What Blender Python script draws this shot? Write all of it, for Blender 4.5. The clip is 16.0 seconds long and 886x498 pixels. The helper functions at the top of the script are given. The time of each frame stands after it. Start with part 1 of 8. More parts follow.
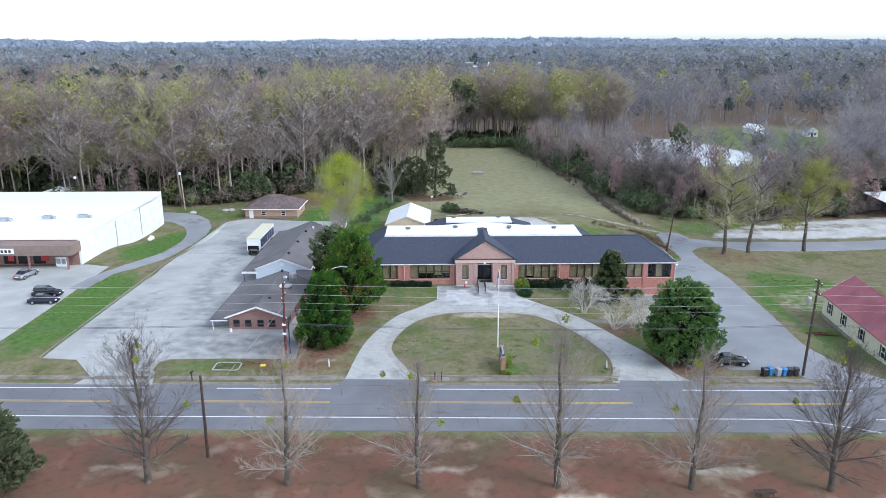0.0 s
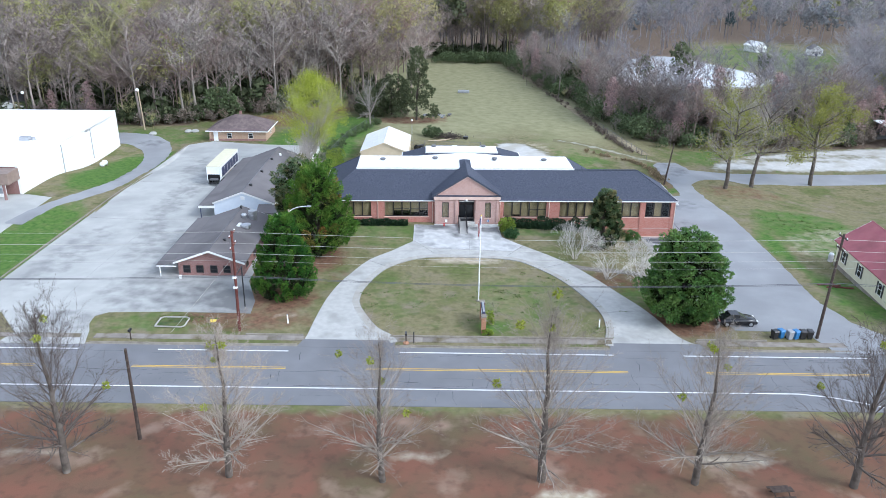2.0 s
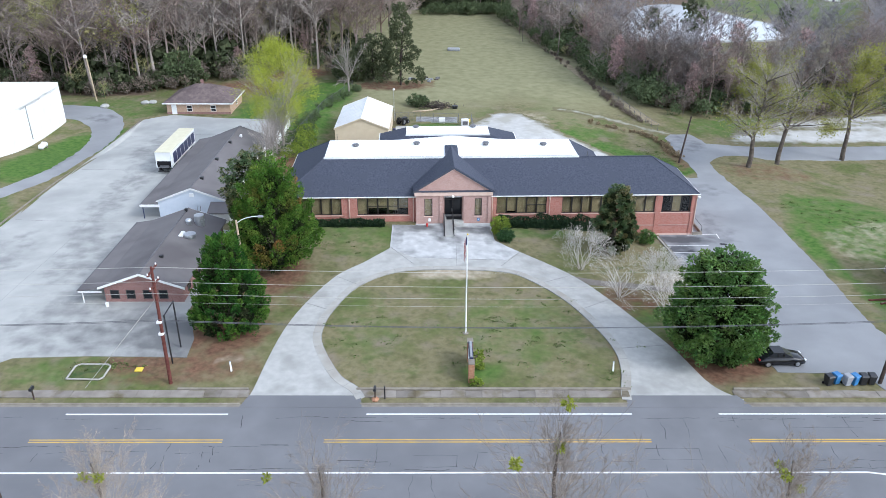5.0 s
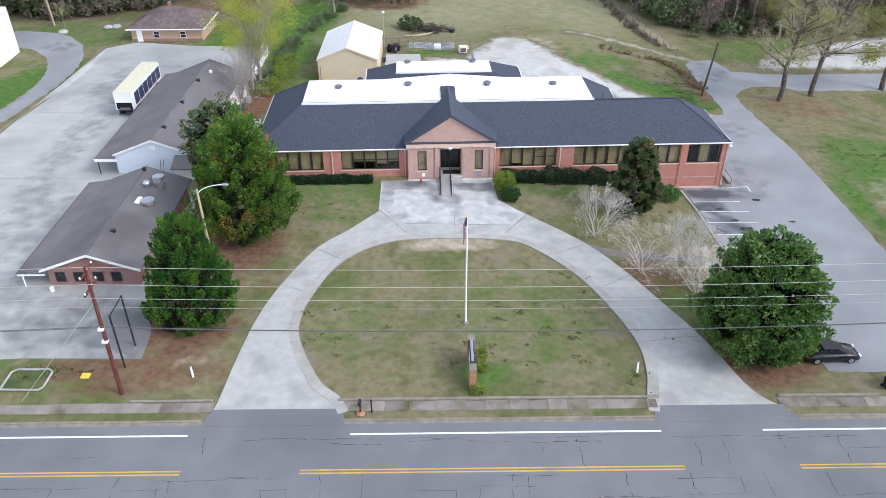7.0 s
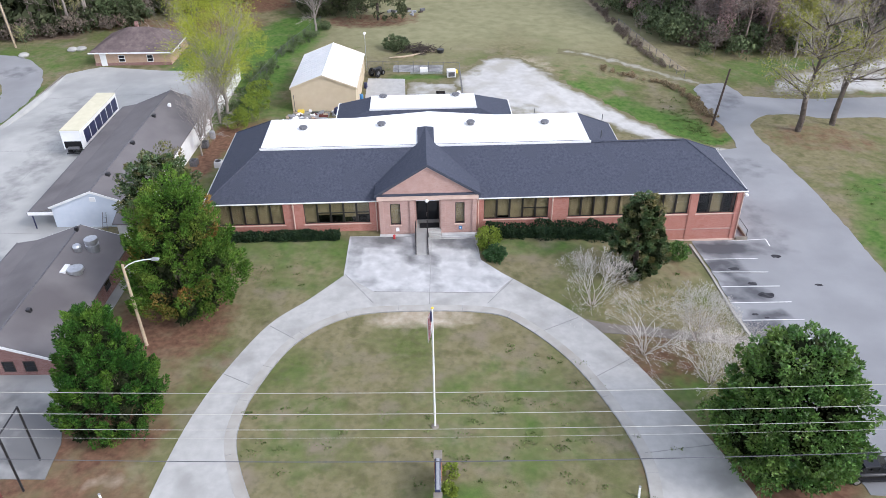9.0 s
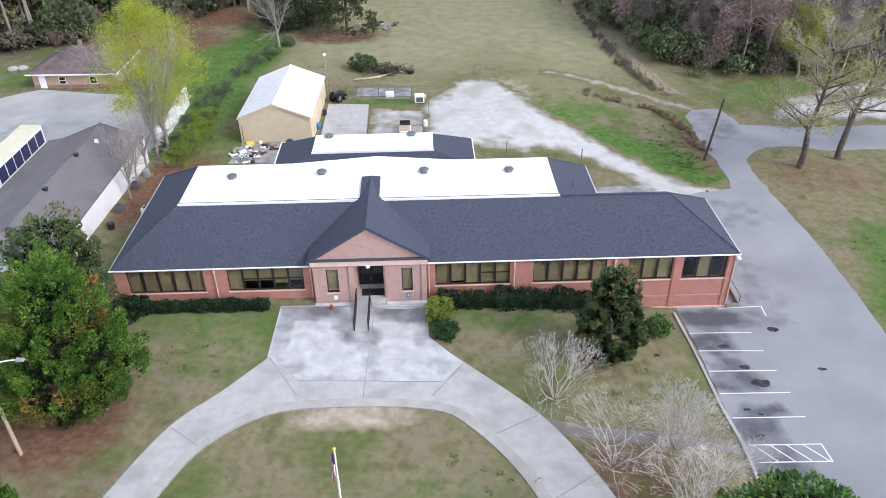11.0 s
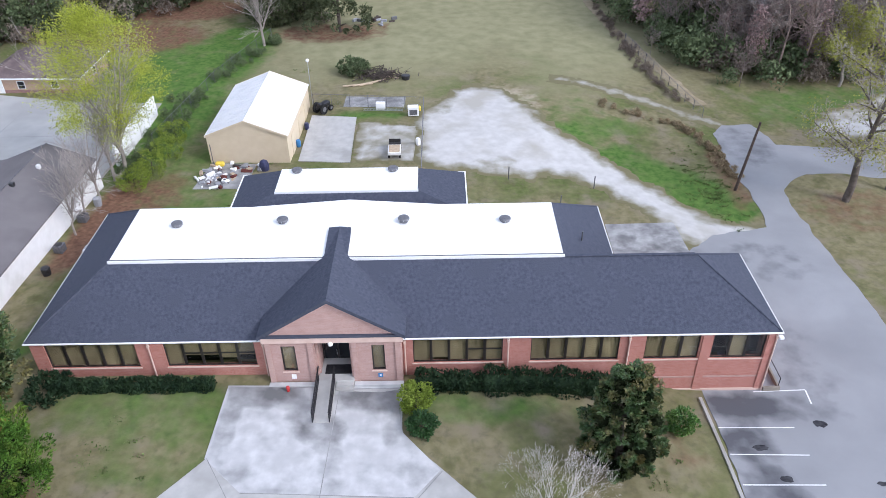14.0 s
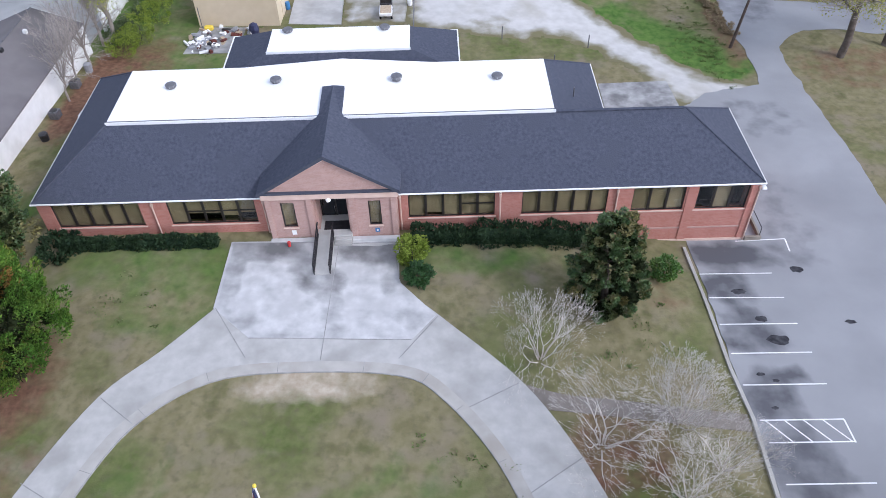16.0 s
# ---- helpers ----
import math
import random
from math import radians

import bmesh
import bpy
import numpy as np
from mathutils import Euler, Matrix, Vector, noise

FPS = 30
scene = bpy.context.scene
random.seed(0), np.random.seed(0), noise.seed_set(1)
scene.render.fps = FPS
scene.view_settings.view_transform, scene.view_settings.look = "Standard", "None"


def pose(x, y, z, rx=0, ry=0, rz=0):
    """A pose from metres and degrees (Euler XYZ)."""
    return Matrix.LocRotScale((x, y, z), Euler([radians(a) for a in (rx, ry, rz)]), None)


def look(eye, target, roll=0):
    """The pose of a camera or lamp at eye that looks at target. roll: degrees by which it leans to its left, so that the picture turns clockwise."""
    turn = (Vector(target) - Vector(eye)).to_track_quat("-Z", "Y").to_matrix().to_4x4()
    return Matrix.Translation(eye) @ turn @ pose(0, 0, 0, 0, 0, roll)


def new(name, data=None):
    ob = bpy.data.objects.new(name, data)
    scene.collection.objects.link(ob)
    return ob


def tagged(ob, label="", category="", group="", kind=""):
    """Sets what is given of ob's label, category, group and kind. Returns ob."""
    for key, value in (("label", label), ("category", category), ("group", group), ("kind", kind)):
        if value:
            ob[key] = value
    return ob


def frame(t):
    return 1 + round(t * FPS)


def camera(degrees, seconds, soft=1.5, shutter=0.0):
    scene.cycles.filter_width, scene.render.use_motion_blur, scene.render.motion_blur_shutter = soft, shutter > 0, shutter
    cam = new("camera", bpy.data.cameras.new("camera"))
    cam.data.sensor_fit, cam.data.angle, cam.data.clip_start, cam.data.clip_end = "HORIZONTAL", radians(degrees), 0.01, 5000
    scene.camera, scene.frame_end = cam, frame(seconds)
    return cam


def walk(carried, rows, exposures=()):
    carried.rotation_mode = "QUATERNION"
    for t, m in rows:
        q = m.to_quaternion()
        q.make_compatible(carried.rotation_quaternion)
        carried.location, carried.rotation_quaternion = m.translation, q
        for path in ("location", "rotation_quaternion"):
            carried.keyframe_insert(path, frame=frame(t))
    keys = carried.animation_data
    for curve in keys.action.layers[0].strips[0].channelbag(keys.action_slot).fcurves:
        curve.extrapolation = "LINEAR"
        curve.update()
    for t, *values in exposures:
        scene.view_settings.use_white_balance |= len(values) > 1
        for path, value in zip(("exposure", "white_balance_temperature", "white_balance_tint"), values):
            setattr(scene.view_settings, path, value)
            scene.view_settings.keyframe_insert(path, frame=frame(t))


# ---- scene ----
cam = camera(60.8, 16.0, soft=0.6)
PATH = [
    (0, (0.449, 0.662, 40.709), (0.416, 2.589, 40.175), -0.2),
    (0.5, (0.645, 3.903, 40.696), (0.625, 5.824, 40.14), 0.3),
    (1, (0.955, 7.095, 40.698), (0.948, 8.998, 40.083), 0.7),
    (1.5, (1.301, 10.171, 40.689), (1.303, 12.045, 39.991), 1.1),
    (2, (1.648, 13.28, 40.658), (1.652, 15.134, 39.908), 0.8),
    (2.5, (1.965, 16.419, 40.636), (1.969, 18.263, 39.862), 0.4),
    (3, (2.166, 19.601, 40.64), (2.172, 21.441, 39.855), 0.2),
    (5.3, (3.56, 33.771, 41.538), (3.575, 35.542, 40.61), 0.3),
    (5.5, (3.602, 35.066, 41.565), (3.618, 36.817, 40.598), 0.4),
    (6, (3.715, 38.319, 41.605), (3.727, 40.026, 40.563), -0.2),
    (6.5, (3.73, 41.608, 41.644), (3.744, 43.294, 40.568), -0.3),
    (7, (3.8, 44.875, 41.675), (3.816, 46.551, 40.584), -0.2),
    (7.5, (3.926, 48.158, 41.703), (3.943, 49.831, 40.607), -0.4),
    (8, (4.448, 51.297, 41.706), (4.471, 52.969, 40.608), -0.5),
    (8.5, (5.652, 54.249, 41.669), (5.664, 55.921, 40.572), -0.1),
    (9, (7.103, 57.278, 41.624), (7.1, 58.953, 40.531), -0.8),
    (11.5, (13.327, 72.9, 41.563), (13.316, 74.567, 40.458), -0.8),
    (12, (14.255, 76.084, 41.528), (14.246, 77.751, 40.423), -0.6),
    (12.5, (15.021, 79.214, 41.484), (15.01, 80.882, 40.381), -0.5),
    (13, (15.384, 81.881, 41.425), (15.345, 83.553, 40.329), -0.6),
    (13.5, (15.207, 83.311, 41.294), (15.15, 84.983, 40.198), -1.0),
    (14, (14.913, 83.346, 41.093), (14.863, 84.978, 39.938), -1.0),
    (14.5, (14.862, 82.631, 40.864), (14.821, 84.167, 39.585), -0.9),
    (15, (15.108, 81.968, 40.802), (15.083, 83.439, 39.447), -0.5),
    (15.5, (15.234, 81.493, 40.842), (15.207, 82.933, 39.454), -0.9),
    (16, (15.17, 81.096, 40.922), (15.127, 82.519, 39.517), -1.8),
]
walk(cam, [(t, look(eye, target, roll)) for t, eye, target, roll in PATH],
     [(0, 0.20, 5750, 9), (1.0, 0.24, 5750, 9), (1.5, 0.38, 5750, 8), (2.5, 0.45, 5800, 8), (5.5, 0.34, 5950, 9), (8.5, 0.32, 6250, 14), (12.5, 0.36, 6040, 15), (16, 0.17, 5900, 16)])

# ---------------------------------------------------------------- light
SUN_EL, SUN_AZ = radians(38), radians(118)
world = bpy.data.worlds.new("overcast_sky")
scene.world = world
world.use_nodes = True
wn = world.node_tree
sky = wn.nodes.new("ShaderNodeTexSky")
sky.sky_type = 'NISHITA'
sky.sun_disc = False
sky.sun_elevation, sky.sun_rotation = SUN_EL, SUN_AZ
sky.air_density, sky.dust_density, sky.ozone_density = 1.0, 1.0, 1.5
cloud = wn.nodes.new("ShaderNodeHueSaturation")
cloud.inputs["Saturation"].default_value, cloud.inputs["Value"].default_value = 0.4, 2.0
wn.links.new(sky.outputs[0], cloud.inputs["Color"])
wn.links.new(cloud.outputs[0], wn.nodes["Background"].inputs[0])
wn.nodes["Background"].inputs[1].default_value = 0.15
sun = new("sun", bpy.data.lights.new("sun", 'SUN'))
sun.data.energy, sun.data.angle, sun.data.color = 1.3, radians(14), (1.0, 0.97, 0.93)
sun.matrix_world = look((0, 0, 100), (100 * math.sin(SUN_AZ) * -math.cos(SUN_EL), 100 * math.cos(SUN_AZ) * -math.cos(SUN_EL), 100 - 100 * math.sin(SUN_EL)))


# ---------------------------------------------------------------- materials
def material(name, a, b, scale=3.0, rough=0.85, metal=0.0, bump=0.15, fine=40.0, c=None, wide=0.25, vary=0.0, coords="Object", island=0.0, tone=None, thin=0.0, stain=None, tuft=None):
    """Two colours mixed by a fine and a coarse noise, a third in broad stains, and a fine relief."""
    m = bpy.data.materials.new(name)
    m.use_nodes = True
    nt = m.node_tree
    N, L = nt.nodes, nt.links
    p = N["Principled BSDF"]
    p.inputs["Roughness"].default_value, p.inputs["Metallic"].default_value = rough, metal
    if rough >= 0.7:
        p.inputs["Specular IOR Level"].default_value = 0.15
    tc = N.new("ShaderNodeTexCoord")

    def noise_at(s, detail):
        n = N.new("ShaderNodeTexNoise")
        n.inputs["Scale"].default_value, n.inputs["Detail"].default_value = s, detail
        L.new(tc.outputs[coords], n.inputs["Vector"])
        return n.outputs["Fac"]

    def ramp(src, lo, hi):
        r = N.new("ShaderNodeMapRange")
        r.inputs["From Min"].default_value, r.inputs["From Max"].default_value = lo, hi
        L.new(src, r.inputs["Value"])
        return r.outputs["Result"]

    def mix(fac, x, y):
        n = N.new("ShaderNodeMix")
        n.data_type = 'RGBA'
        if isinstance(fac, float):
            n.inputs["Factor"].default_value = fac
        else:
            L.new(fac, n.inputs["Factor"])
        for key, val in (("A", x), ("B", y)):
            sock = [i for i in n.inputs if i.name == key and i.type == 'RGBA'][0]
            if isinstance(val, tuple):
                sock.default_value = (*val, 1)
            else:
                L.new(val, sock)
        return [o for o in n.outputs if o.type == 'RGBA'][0]

    col = mix(ramp(noise_at(scale, 6), 0.3, 0.7), a, b)
    if c:
        col = mix(ramp(noise_at(wide, 4), 0.5, 0.68), col, c)
    if stain:
        sa = N.new("ShaderNodeAttribute")
        sa.attribute_name = "stain"
        ma = N.new("ShaderNodeMath")
        ma.operation = 'MULTIPLY_ADD'
        L.new(noise_at(0.55, 9), ma.inputs[0])
        ma.inputs[1].default_value = 1.3
        L.new(sa.outputs["Fac"], ma.inputs[2])
        cut = N.new("ShaderNodeMath")
        cut.operation = 'MULTIPLY'
        L.new(ramp(ma.outputs[0], 0.85, 1.5), cut.inputs[0])
        L.new(ramp(sa.outputs["Fac"], 0.0, 0.3), cut.inputs[1])
        col = mix(cut.outputs[0], col, stain)
    if tone:
        at_ = N.new("ShaderNodeAttribute")
        at_.attribute_name = "tone"
        cr = N.new("ShaderNodeValToRGB")
        cr.color_ramp.interpolation = 'CONSTANT'
        for i, (pos, rgb) in enumerate(tone):
            e = cr.color_ramp.elements[i] if i < 2 else cr.color_ramp.elements.new(pos)
            e.position, e.color = pos, (*rgb, 1)
        L.new(at_.outputs["Fac"], cr.inputs["Fac"])
        col = mix(0.75, col, cr.outputs["Color"])
    if tuft:
        ta = N.new("ShaderNodeAttribute")
        ta.attribute_name = "tone"
        col = mix(ramp(ta.outputs["Fac"], tuft[1], 1.0), col, tuft[0])
    if vary or island:
        if vary:
            oi = N.new("ShaderNodeObjectInfo").outputs["Random"]
        else:
            oi = N.new("ShaderNodeNewGeometry").outputs["Random Per Island"]
            vary = island
        hsv = N.new("ShaderNodeHueSaturation")
        L.new(ramp(oi, 0, 1), hsv.inputs["Value"])
        r = hsv.inputs["Value"].links[0].from_node
        r.inputs["To Min"].default_value, r.inputs["To Max"].default_value = 1 - vary, 1 + vary
        L.new(col, hsv.inputs["Color"])
        col = hsv.outputs["Color"]
    L.new(col, p.inputs["Base Color"])
    if thin:
        tl, ms = N.new("ShaderNodeBsdfTranslucent"), N.new("ShaderNodeMixShader")
        ms.inputs[0].default_value = thin
        L.new(col, tl.inputs["Color"])
        L.new(p.outputs[0], ms.inputs[1])
        L.new(tl.outputs[0], ms.inputs[2])
        L.new(ms.outputs[0], N["Material Output"].inputs["Surface"])
    if bump:
        bn = N.new("ShaderNodeBump")
        bn.inputs["Strength"].default_value, bn.inputs["Distance"].default_value = bump, 0.03
        L.new(noise_at(fine, 3), bn.inputs["Height"])
        L.new(bn.outputs["Normal"], p.inputs["Normal"])
    return m


def principled(m):
    return m.node_tree.nodes["Principled BSDF"]


def brick_material(name, a, b, mortar):
    m = material(name, a, b, 1.2, 0.9, bump=0.2)
    nt = m.node_tree
    N, L = nt.nodes, nt.links
    geo = N.new("ShaderNodeTexCoord")
    sep, com, add = N.new("ShaderNodeSeparateXYZ"), N.new("ShaderNodeCombineXYZ"), N.new("ShaderNodeMath")
    L.new(geo.outputs["Object"], sep.inputs[0])
    L.new(sep.outputs["X"], add.inputs[0]); L.new(sep.outputs["Y"], add.inputs[1])
    L.new(add.outputs[0], com.inputs["X"]); L.new(sep.outputs["Z"], com.inputs["Y"])
    br = N.new("ShaderNodeTexBrick")
    br.inputs["Scale"].default_value = 1.0
    br.inputs["Brick Width"].default_value, br.inputs["Row Height"].default_value = 0.21, 0.076
    br.inputs["Mortar Size"].default_value = 0.008
    br.inputs["Color1"].default_value, br.inputs["Color2"].default_value = (*a, 1), (*b, 1)
    br.inputs["Mortar"].default_value = (*mortar, 1)
    L.new(com.outputs[0], br.inputs["Vector"])
    p = principled(m)
    old = p.inputs["Base Color"].links[0].from_socket
    mx = N.new("ShaderNodeMix")
    mx.data_type = 'RGBA'
    mx.inputs["Factor"].default_value = 0.6
    L.new(old, mx.inputs[6]); L.new(br.outputs["Color"], mx.inputs[7])
    L.new(mx.outputs[2], p.inputs["Base Color"])
    return m


M = {}
M["brick"] = brick_material("rose_brick", (0.36, 0.13, 0.10), (0.49, 0.225, 0.18), (0.48, 0.33, 0.28))
M["brick_pale"] = brick_material("pale_rose_brick", (0.37, 0.22, 0.19), (0.48, 0.315, 0.275), (0.55, 0.45, 0.41))
M["brick_dark"] = brick_material("brown_brick", (0.20, 0.095, 0.085), (0.31, 0.17, 0.15), (0.40, 0.335, 0.315))
M["brick_tan"] = brick_material("tan_brick", (0.40, 0.25, 0.17), (0.46, 0.32, 0.22), (0.48, 0.42, 0.36))
M["trim_pink"] = material("painted_trim", (0.58, 0.42, 0.35), (0.66, 0.50, 0.43), 1.5, 0.7, bump=0.05)
M["shingle"] = material("slate_blue_shingles", (0.050, 0.057, 0.080), (0.080, 0.087, 0.115), 4.2, 0.85, bump=0.8, fine=9, c=(0.064, 0.071, 0.095), wide=0.5)
M["shingle_grey"] = material("grey_shingles", (0.155, 0.144, 0.146), (0.185, 0.173, 0.173), 0.4, 0.9, bump=0.5, fine=10, c=(0.125, 0.115, 0.118), wide=0.12)
M["shingle_brown"] = material("brown_shingles", (0.12, 0.09, 0.09), (0.19, 0.15, 0.14), 1.4, 0.9, bump=0.5, fine=14, c=(0.09, 0.07, 0.07))
M["roof_red"] = material("red_metal_roof", (0.30, 0.07, 0.09), (0.36, 0.10, 0.11), 0.8, 0.55, bump=0.1, c=(0.24, 0.06, 0.07))
M["membrane"] = material("white_membrane", (0.80, 0.80, 0.79), (0.86, 0.86, 0.85), 0.7, 0.5, bump=0.05)
M["white"] = material("white_paint", (0.78, 0.78, 0.77), (0.84, 0.84, 0.83), 1.2, 0.6, bump=0.05, c=(0.72, 0.72, 0.70), wide=0.5)
M["white_metal"] = material("white_sheet_metal", (0.72, 0.73, 0.74), (0.80, 0.80, 0.80), 0.8, 0.4, bump=0.05)
M["siding_blue"] = material("pale_blue_siding", (0.60, 0.66, 0.74), (0.66, 0.71, 0.78), 1.5, 0.7, bump=0.1)
M["cream"] = material("cream_siding", (0.62, 0.58, 0.42), (0.68, 0.64, 0.48), 1.5, 0.7, bump=0.08)
M["tan_metal"] = material("tan_sheet_metal", (0.60, 0.50, 0.35), (0.65, 0.55, 0.40), 1.0, 0.5, bump=0.05)
M["brown_metal"] = material("brown_sheet_metal", (0.20, 0.145, 0.115), (0.27, 0.20, 0.165), 1.0, 0.6, bump=0.05)
M["frame_dark"] = material("bronze_frames", (0.012, 0.010, 0.010), (0.03, 0.025, 0.022), 6, 0.45, bump=0.05)
M["black"] = material("black_metal", (0.012, 0.012, 0.014), (0.03, 0.03, 0.034), 5, 0.45, bump=0.05)
# Near-black; stands in for inner shade, and colours the entrance door.
M["dark"] = material("black_and_inner_shade", (0.012, 0.012, 0.014), (0.02, 0.02, 0.022), 3, 0.9, bump=0)
M["blind"] = material("tan_window_blinds", (0.25, 0.20, 0.12), (0.34, 0.28, 0.17), 0.9, 0.8, bump=0.1, vary=0.18)
M["metal"] = material("galvanised_metal", (0.42, 0.43, 0.45), (0.55, 0.56, 0.58), 4, 0.4, 0.8, bump=0.05)
M["vent"] = material("weathered_vent_metal", (0.10, 0.10, 0.11), (0.18, 0.18, 0.19), 6, 0.5, 0.3, bump=0.1)
M["wood"] = material("weathered_pole_wood", (0.05, 0.038, 0.033), (0.10, 0.075, 0.062), 4, 0.9, bump=0.4, fine=20)
M["wood_pale"] = material("bleached_timber", (0.40, 0.31, 0.22), (0.52, 0.42, 0.30), 4, 0.85, bump=0.3)
M["rust_pole"] = material("reddish_pole_wood", (0.085, 0.028, 0.024), (0.15, 0.055, 0.044), 3, 0.85, bump=0.3)
M["bark"] = material("grey_bark", (0.055, 0.044, 0.038), (0.11, 0.09, 0.078), 3, 0.95, bump=0.6, fine=12)
M["bark_pale"] = material("pale_smooth_bark", (0.40, 0.36, 0.32), (0.54, 0.49, 0.44), 3, 0.9, bump=0.3)
M["twig"] = material("bare_twigs", (0.185, 0.155, 0.135), (0.29, 0.245, 0.215), 0.6, 0.95, bump=0, island=0.3)
M["twig_street"] = material("pale_tan_twigs", (0.25, 0.21, 0.175), (0.38, 0.33, 0.28), 0.5, 0.95, bump=0, island=0.35)
M["twig_brown"] = material("dark_brown_twigs", (0.10, 0.082, 0.072), (0.185, 0.155, 0.135), 0.5, 0.95, bump=0, island=0.35)
M["bark_street"] = material("mottled_grey_bark", (0.065, 0.053, 0.044), (0.145, 0.122, 0.104), 1.6, 0.95, bump=0.5, fine=12, c=(0.21, 0.185, 0.16), wide=0.5)
M["twig_mid"] = material("grey_bare_twigs", (0.30, 0.265, 0.24), (0.40, 0.36, 0.33), 0.6, 0.95, bump=0, island=0.3)
M["bark_mid"] = material("pale_grey_bark", (0.24, 0.21, 0.185), (0.34, 0.30, 0.265), 3, 0.9, bump=0.3)
M["edge_tree"] = material("pale_woodland_limbs", (0.22, 0.185, 0.165), (0.30, 0.26, 0.235), 0.6, 0.95, bump=0, island=0.3, tone=[(0, (0.27, 0.225, 0.20)), (0.3, (0.19, 0.155, 0.14)), (0.6, (0.34, 0.30, 0.27)), (0.8, (0.25, 0.185, 0.16))])
M["wood_twig"] = material("woodland_twigs", (0.28, 0.235, 0.21), (0.35, 0.30, 0.27), 0.5, 0.95, bump=0, island=0.22, tone=[(0, (0.35, 0.28, 0.245)), (0.2, (0.24, 0.195, 0.19)), (0.40, (0.43, 0.36, 0.32)), (0.55, (0.34, 0.225, 0.20)), (0.66, (0.41, 0.40, 0.16)), (0.86, (0.19, 0.155, 0.15))], thin=0.35)
M["mauve_twig"] = material("mauve_woodland_twigs", (0.27, 0.25, 0.26), (0.34, 0.32, 0.325), 0.5, 0.95, bump=0, island=0.22, tone=[(0, (0.31, 0.285, 0.295)), (0.25, (0.235, 0.225, 0.24)), (0.5, (0.37, 0.35, 0.35)), (0.7, (0.31, 0.255, 0.255)), (0.88, (0.20, 0.19, 0.205))], thin=0.35)
M["twig_pale"] = material("pale_bare_twigs", (0.50, 0.47, 0.43), (0.66, 0.62, 0.57), 0.8, 0.95, bump=0, island=0.25)
M["road"] = material("worn_asphalt", (0.178, 0.179, 0.188), (0.208, 0.209, 0.219), 0.35, 0.85, bump=0.3, c=(0.16, 0.161, 0.171), wide=0.08)
M["lot"] = material("faded_asphalt", (0.262, 0.266, 0.274), (0.315, 0.319, 0.327), 0.22, 0.8, bump=0.3, c=(0.235, 0.238, 0.246), wide=0.07, stain=(0.105, 0.106, 0.116))
M["concrete"] = material("pale_concrete", (0.395, 0.39, 0.37), (0.475, 0.468, 0.445), 1.3, 0.85, bump=0.2, c=(0.335, 0.33, 0.31), wide=0.3)
M["concrete_lot"] = material("stained_concrete_lot", (0.375, 0.375, 0.357), (0.455, 0.453, 0.43), 0.35, 0.85, bump=0.2, c=(0.335, 0.335, 0.322), wide=0.1, stain=(0.175, 0.175, 0.175))
M["pad"] = material("blotched_white_concrete", (0.40, 0.402, 0.40), (0.59, 0.59, 0.582), 0.9, 0.8, bump=0.3, c=(0.45, 0.45, 0.445), wide=0.5, stain=(0.16, 0.16, 0.16))
M["edging"] = material("pale_edging_concrete", (0.36, 0.345, 0.315), (0.45, 0.435, 0.40), 0.9, 0.9, bump=0.3, c=(0.33, 0.305, 0.265), wide=0.2)
M["kerb"] = material("old_kerb_concrete", (0.20, 0.175, 0.145), (0.30, 0.27, 0.225), 1.2, 0.9, bump=0.3)
M["walk"] = material("old_pavement_slab", (0.21, 0.185, 0.16), (0.29, 0.26, 0.23), 0.8, 0.9, bump=0.3, vary=0.16, c=(0.15, 0.125, 0.08), wide=0.5)
M["gravel"] = material("white_gravel", (0.45, 0.44, 0.415), (0.55, 0.54, 0.515), 0.9, 0.95, bump=0.5, c=(0.40, 0.38, 0.335), wide=0.2, stain=(0.17, 0.155, 0.085))
M["joint"] = material("worn_joint", (0.24, 0.24, 0.23), (0.36, 0.36, 0.35), 2, 0.9, bump=0)
M["slab_old"] = material("old_streaked_concrete", (0.20, 0.20, 0.20), (0.40, 0.40, 0.39), 0.9, 0.85, bump=0.25, c=(0.15, 0.15, 0.15), wide=0.5)
M["paint_white"] = material("worn_white_line", (0.70, 0.70, 0.70), (0.82, 0.82, 0.82), 2.0, 0.7, bump=0.1)
M["paint_yellow"] = material("worn_yellow_line", (0.58, 0.36, 0.06), (0.70, 0.46, 0.12), 2.0, 0.7, bump=0.1, c=(0.42, 0.32, 0.16), wide=0.5)
M["crack"] = material("tar_cracks", (0.02, 0.02, 0.024), (0.075, 0.075, 0.082), 3, 0.8, bump=0)
M["leaf_cedar"] = material("cedar_foliage", (0.016, 0.062, 0.012), (0.048, 0.135, 0.020), 0.9, 0.8, bump=0, c=(0.085, 0.165, 0.028), wide=0.6, island=0.55, thin=0.06, tuft=((0.10, 0.19, 0.025), .5))
M["leaf_cedar_brown"] = material("browning_cedar_foliage", (0.035, 0.095, 0.014), (0.105, 0.20, 0.028), 0.9, 0.8, bump=0, c=(0.15, 0.21, 0.035), wide=0.6, island=0.55, thin=0.06, tuft=((0.25, 0.125, 0.04), .9))
# Near-black green that puts the inner shade of a crown into leaf colour.
M["leaf_shade"] = material("crown_shade_leaves", (0.014, 0.024, 0.010), (0.035, 0.042, 0.016), 1.0, 0.95, bump=0, island=0.4)
M["leaf_pine"] = material("pine_foliage", (0.075, 0.095, 0.05), (0.135, 0.15, 0.078), 0.7, 0.85, bump=0, island=0.4, thin=0.3)
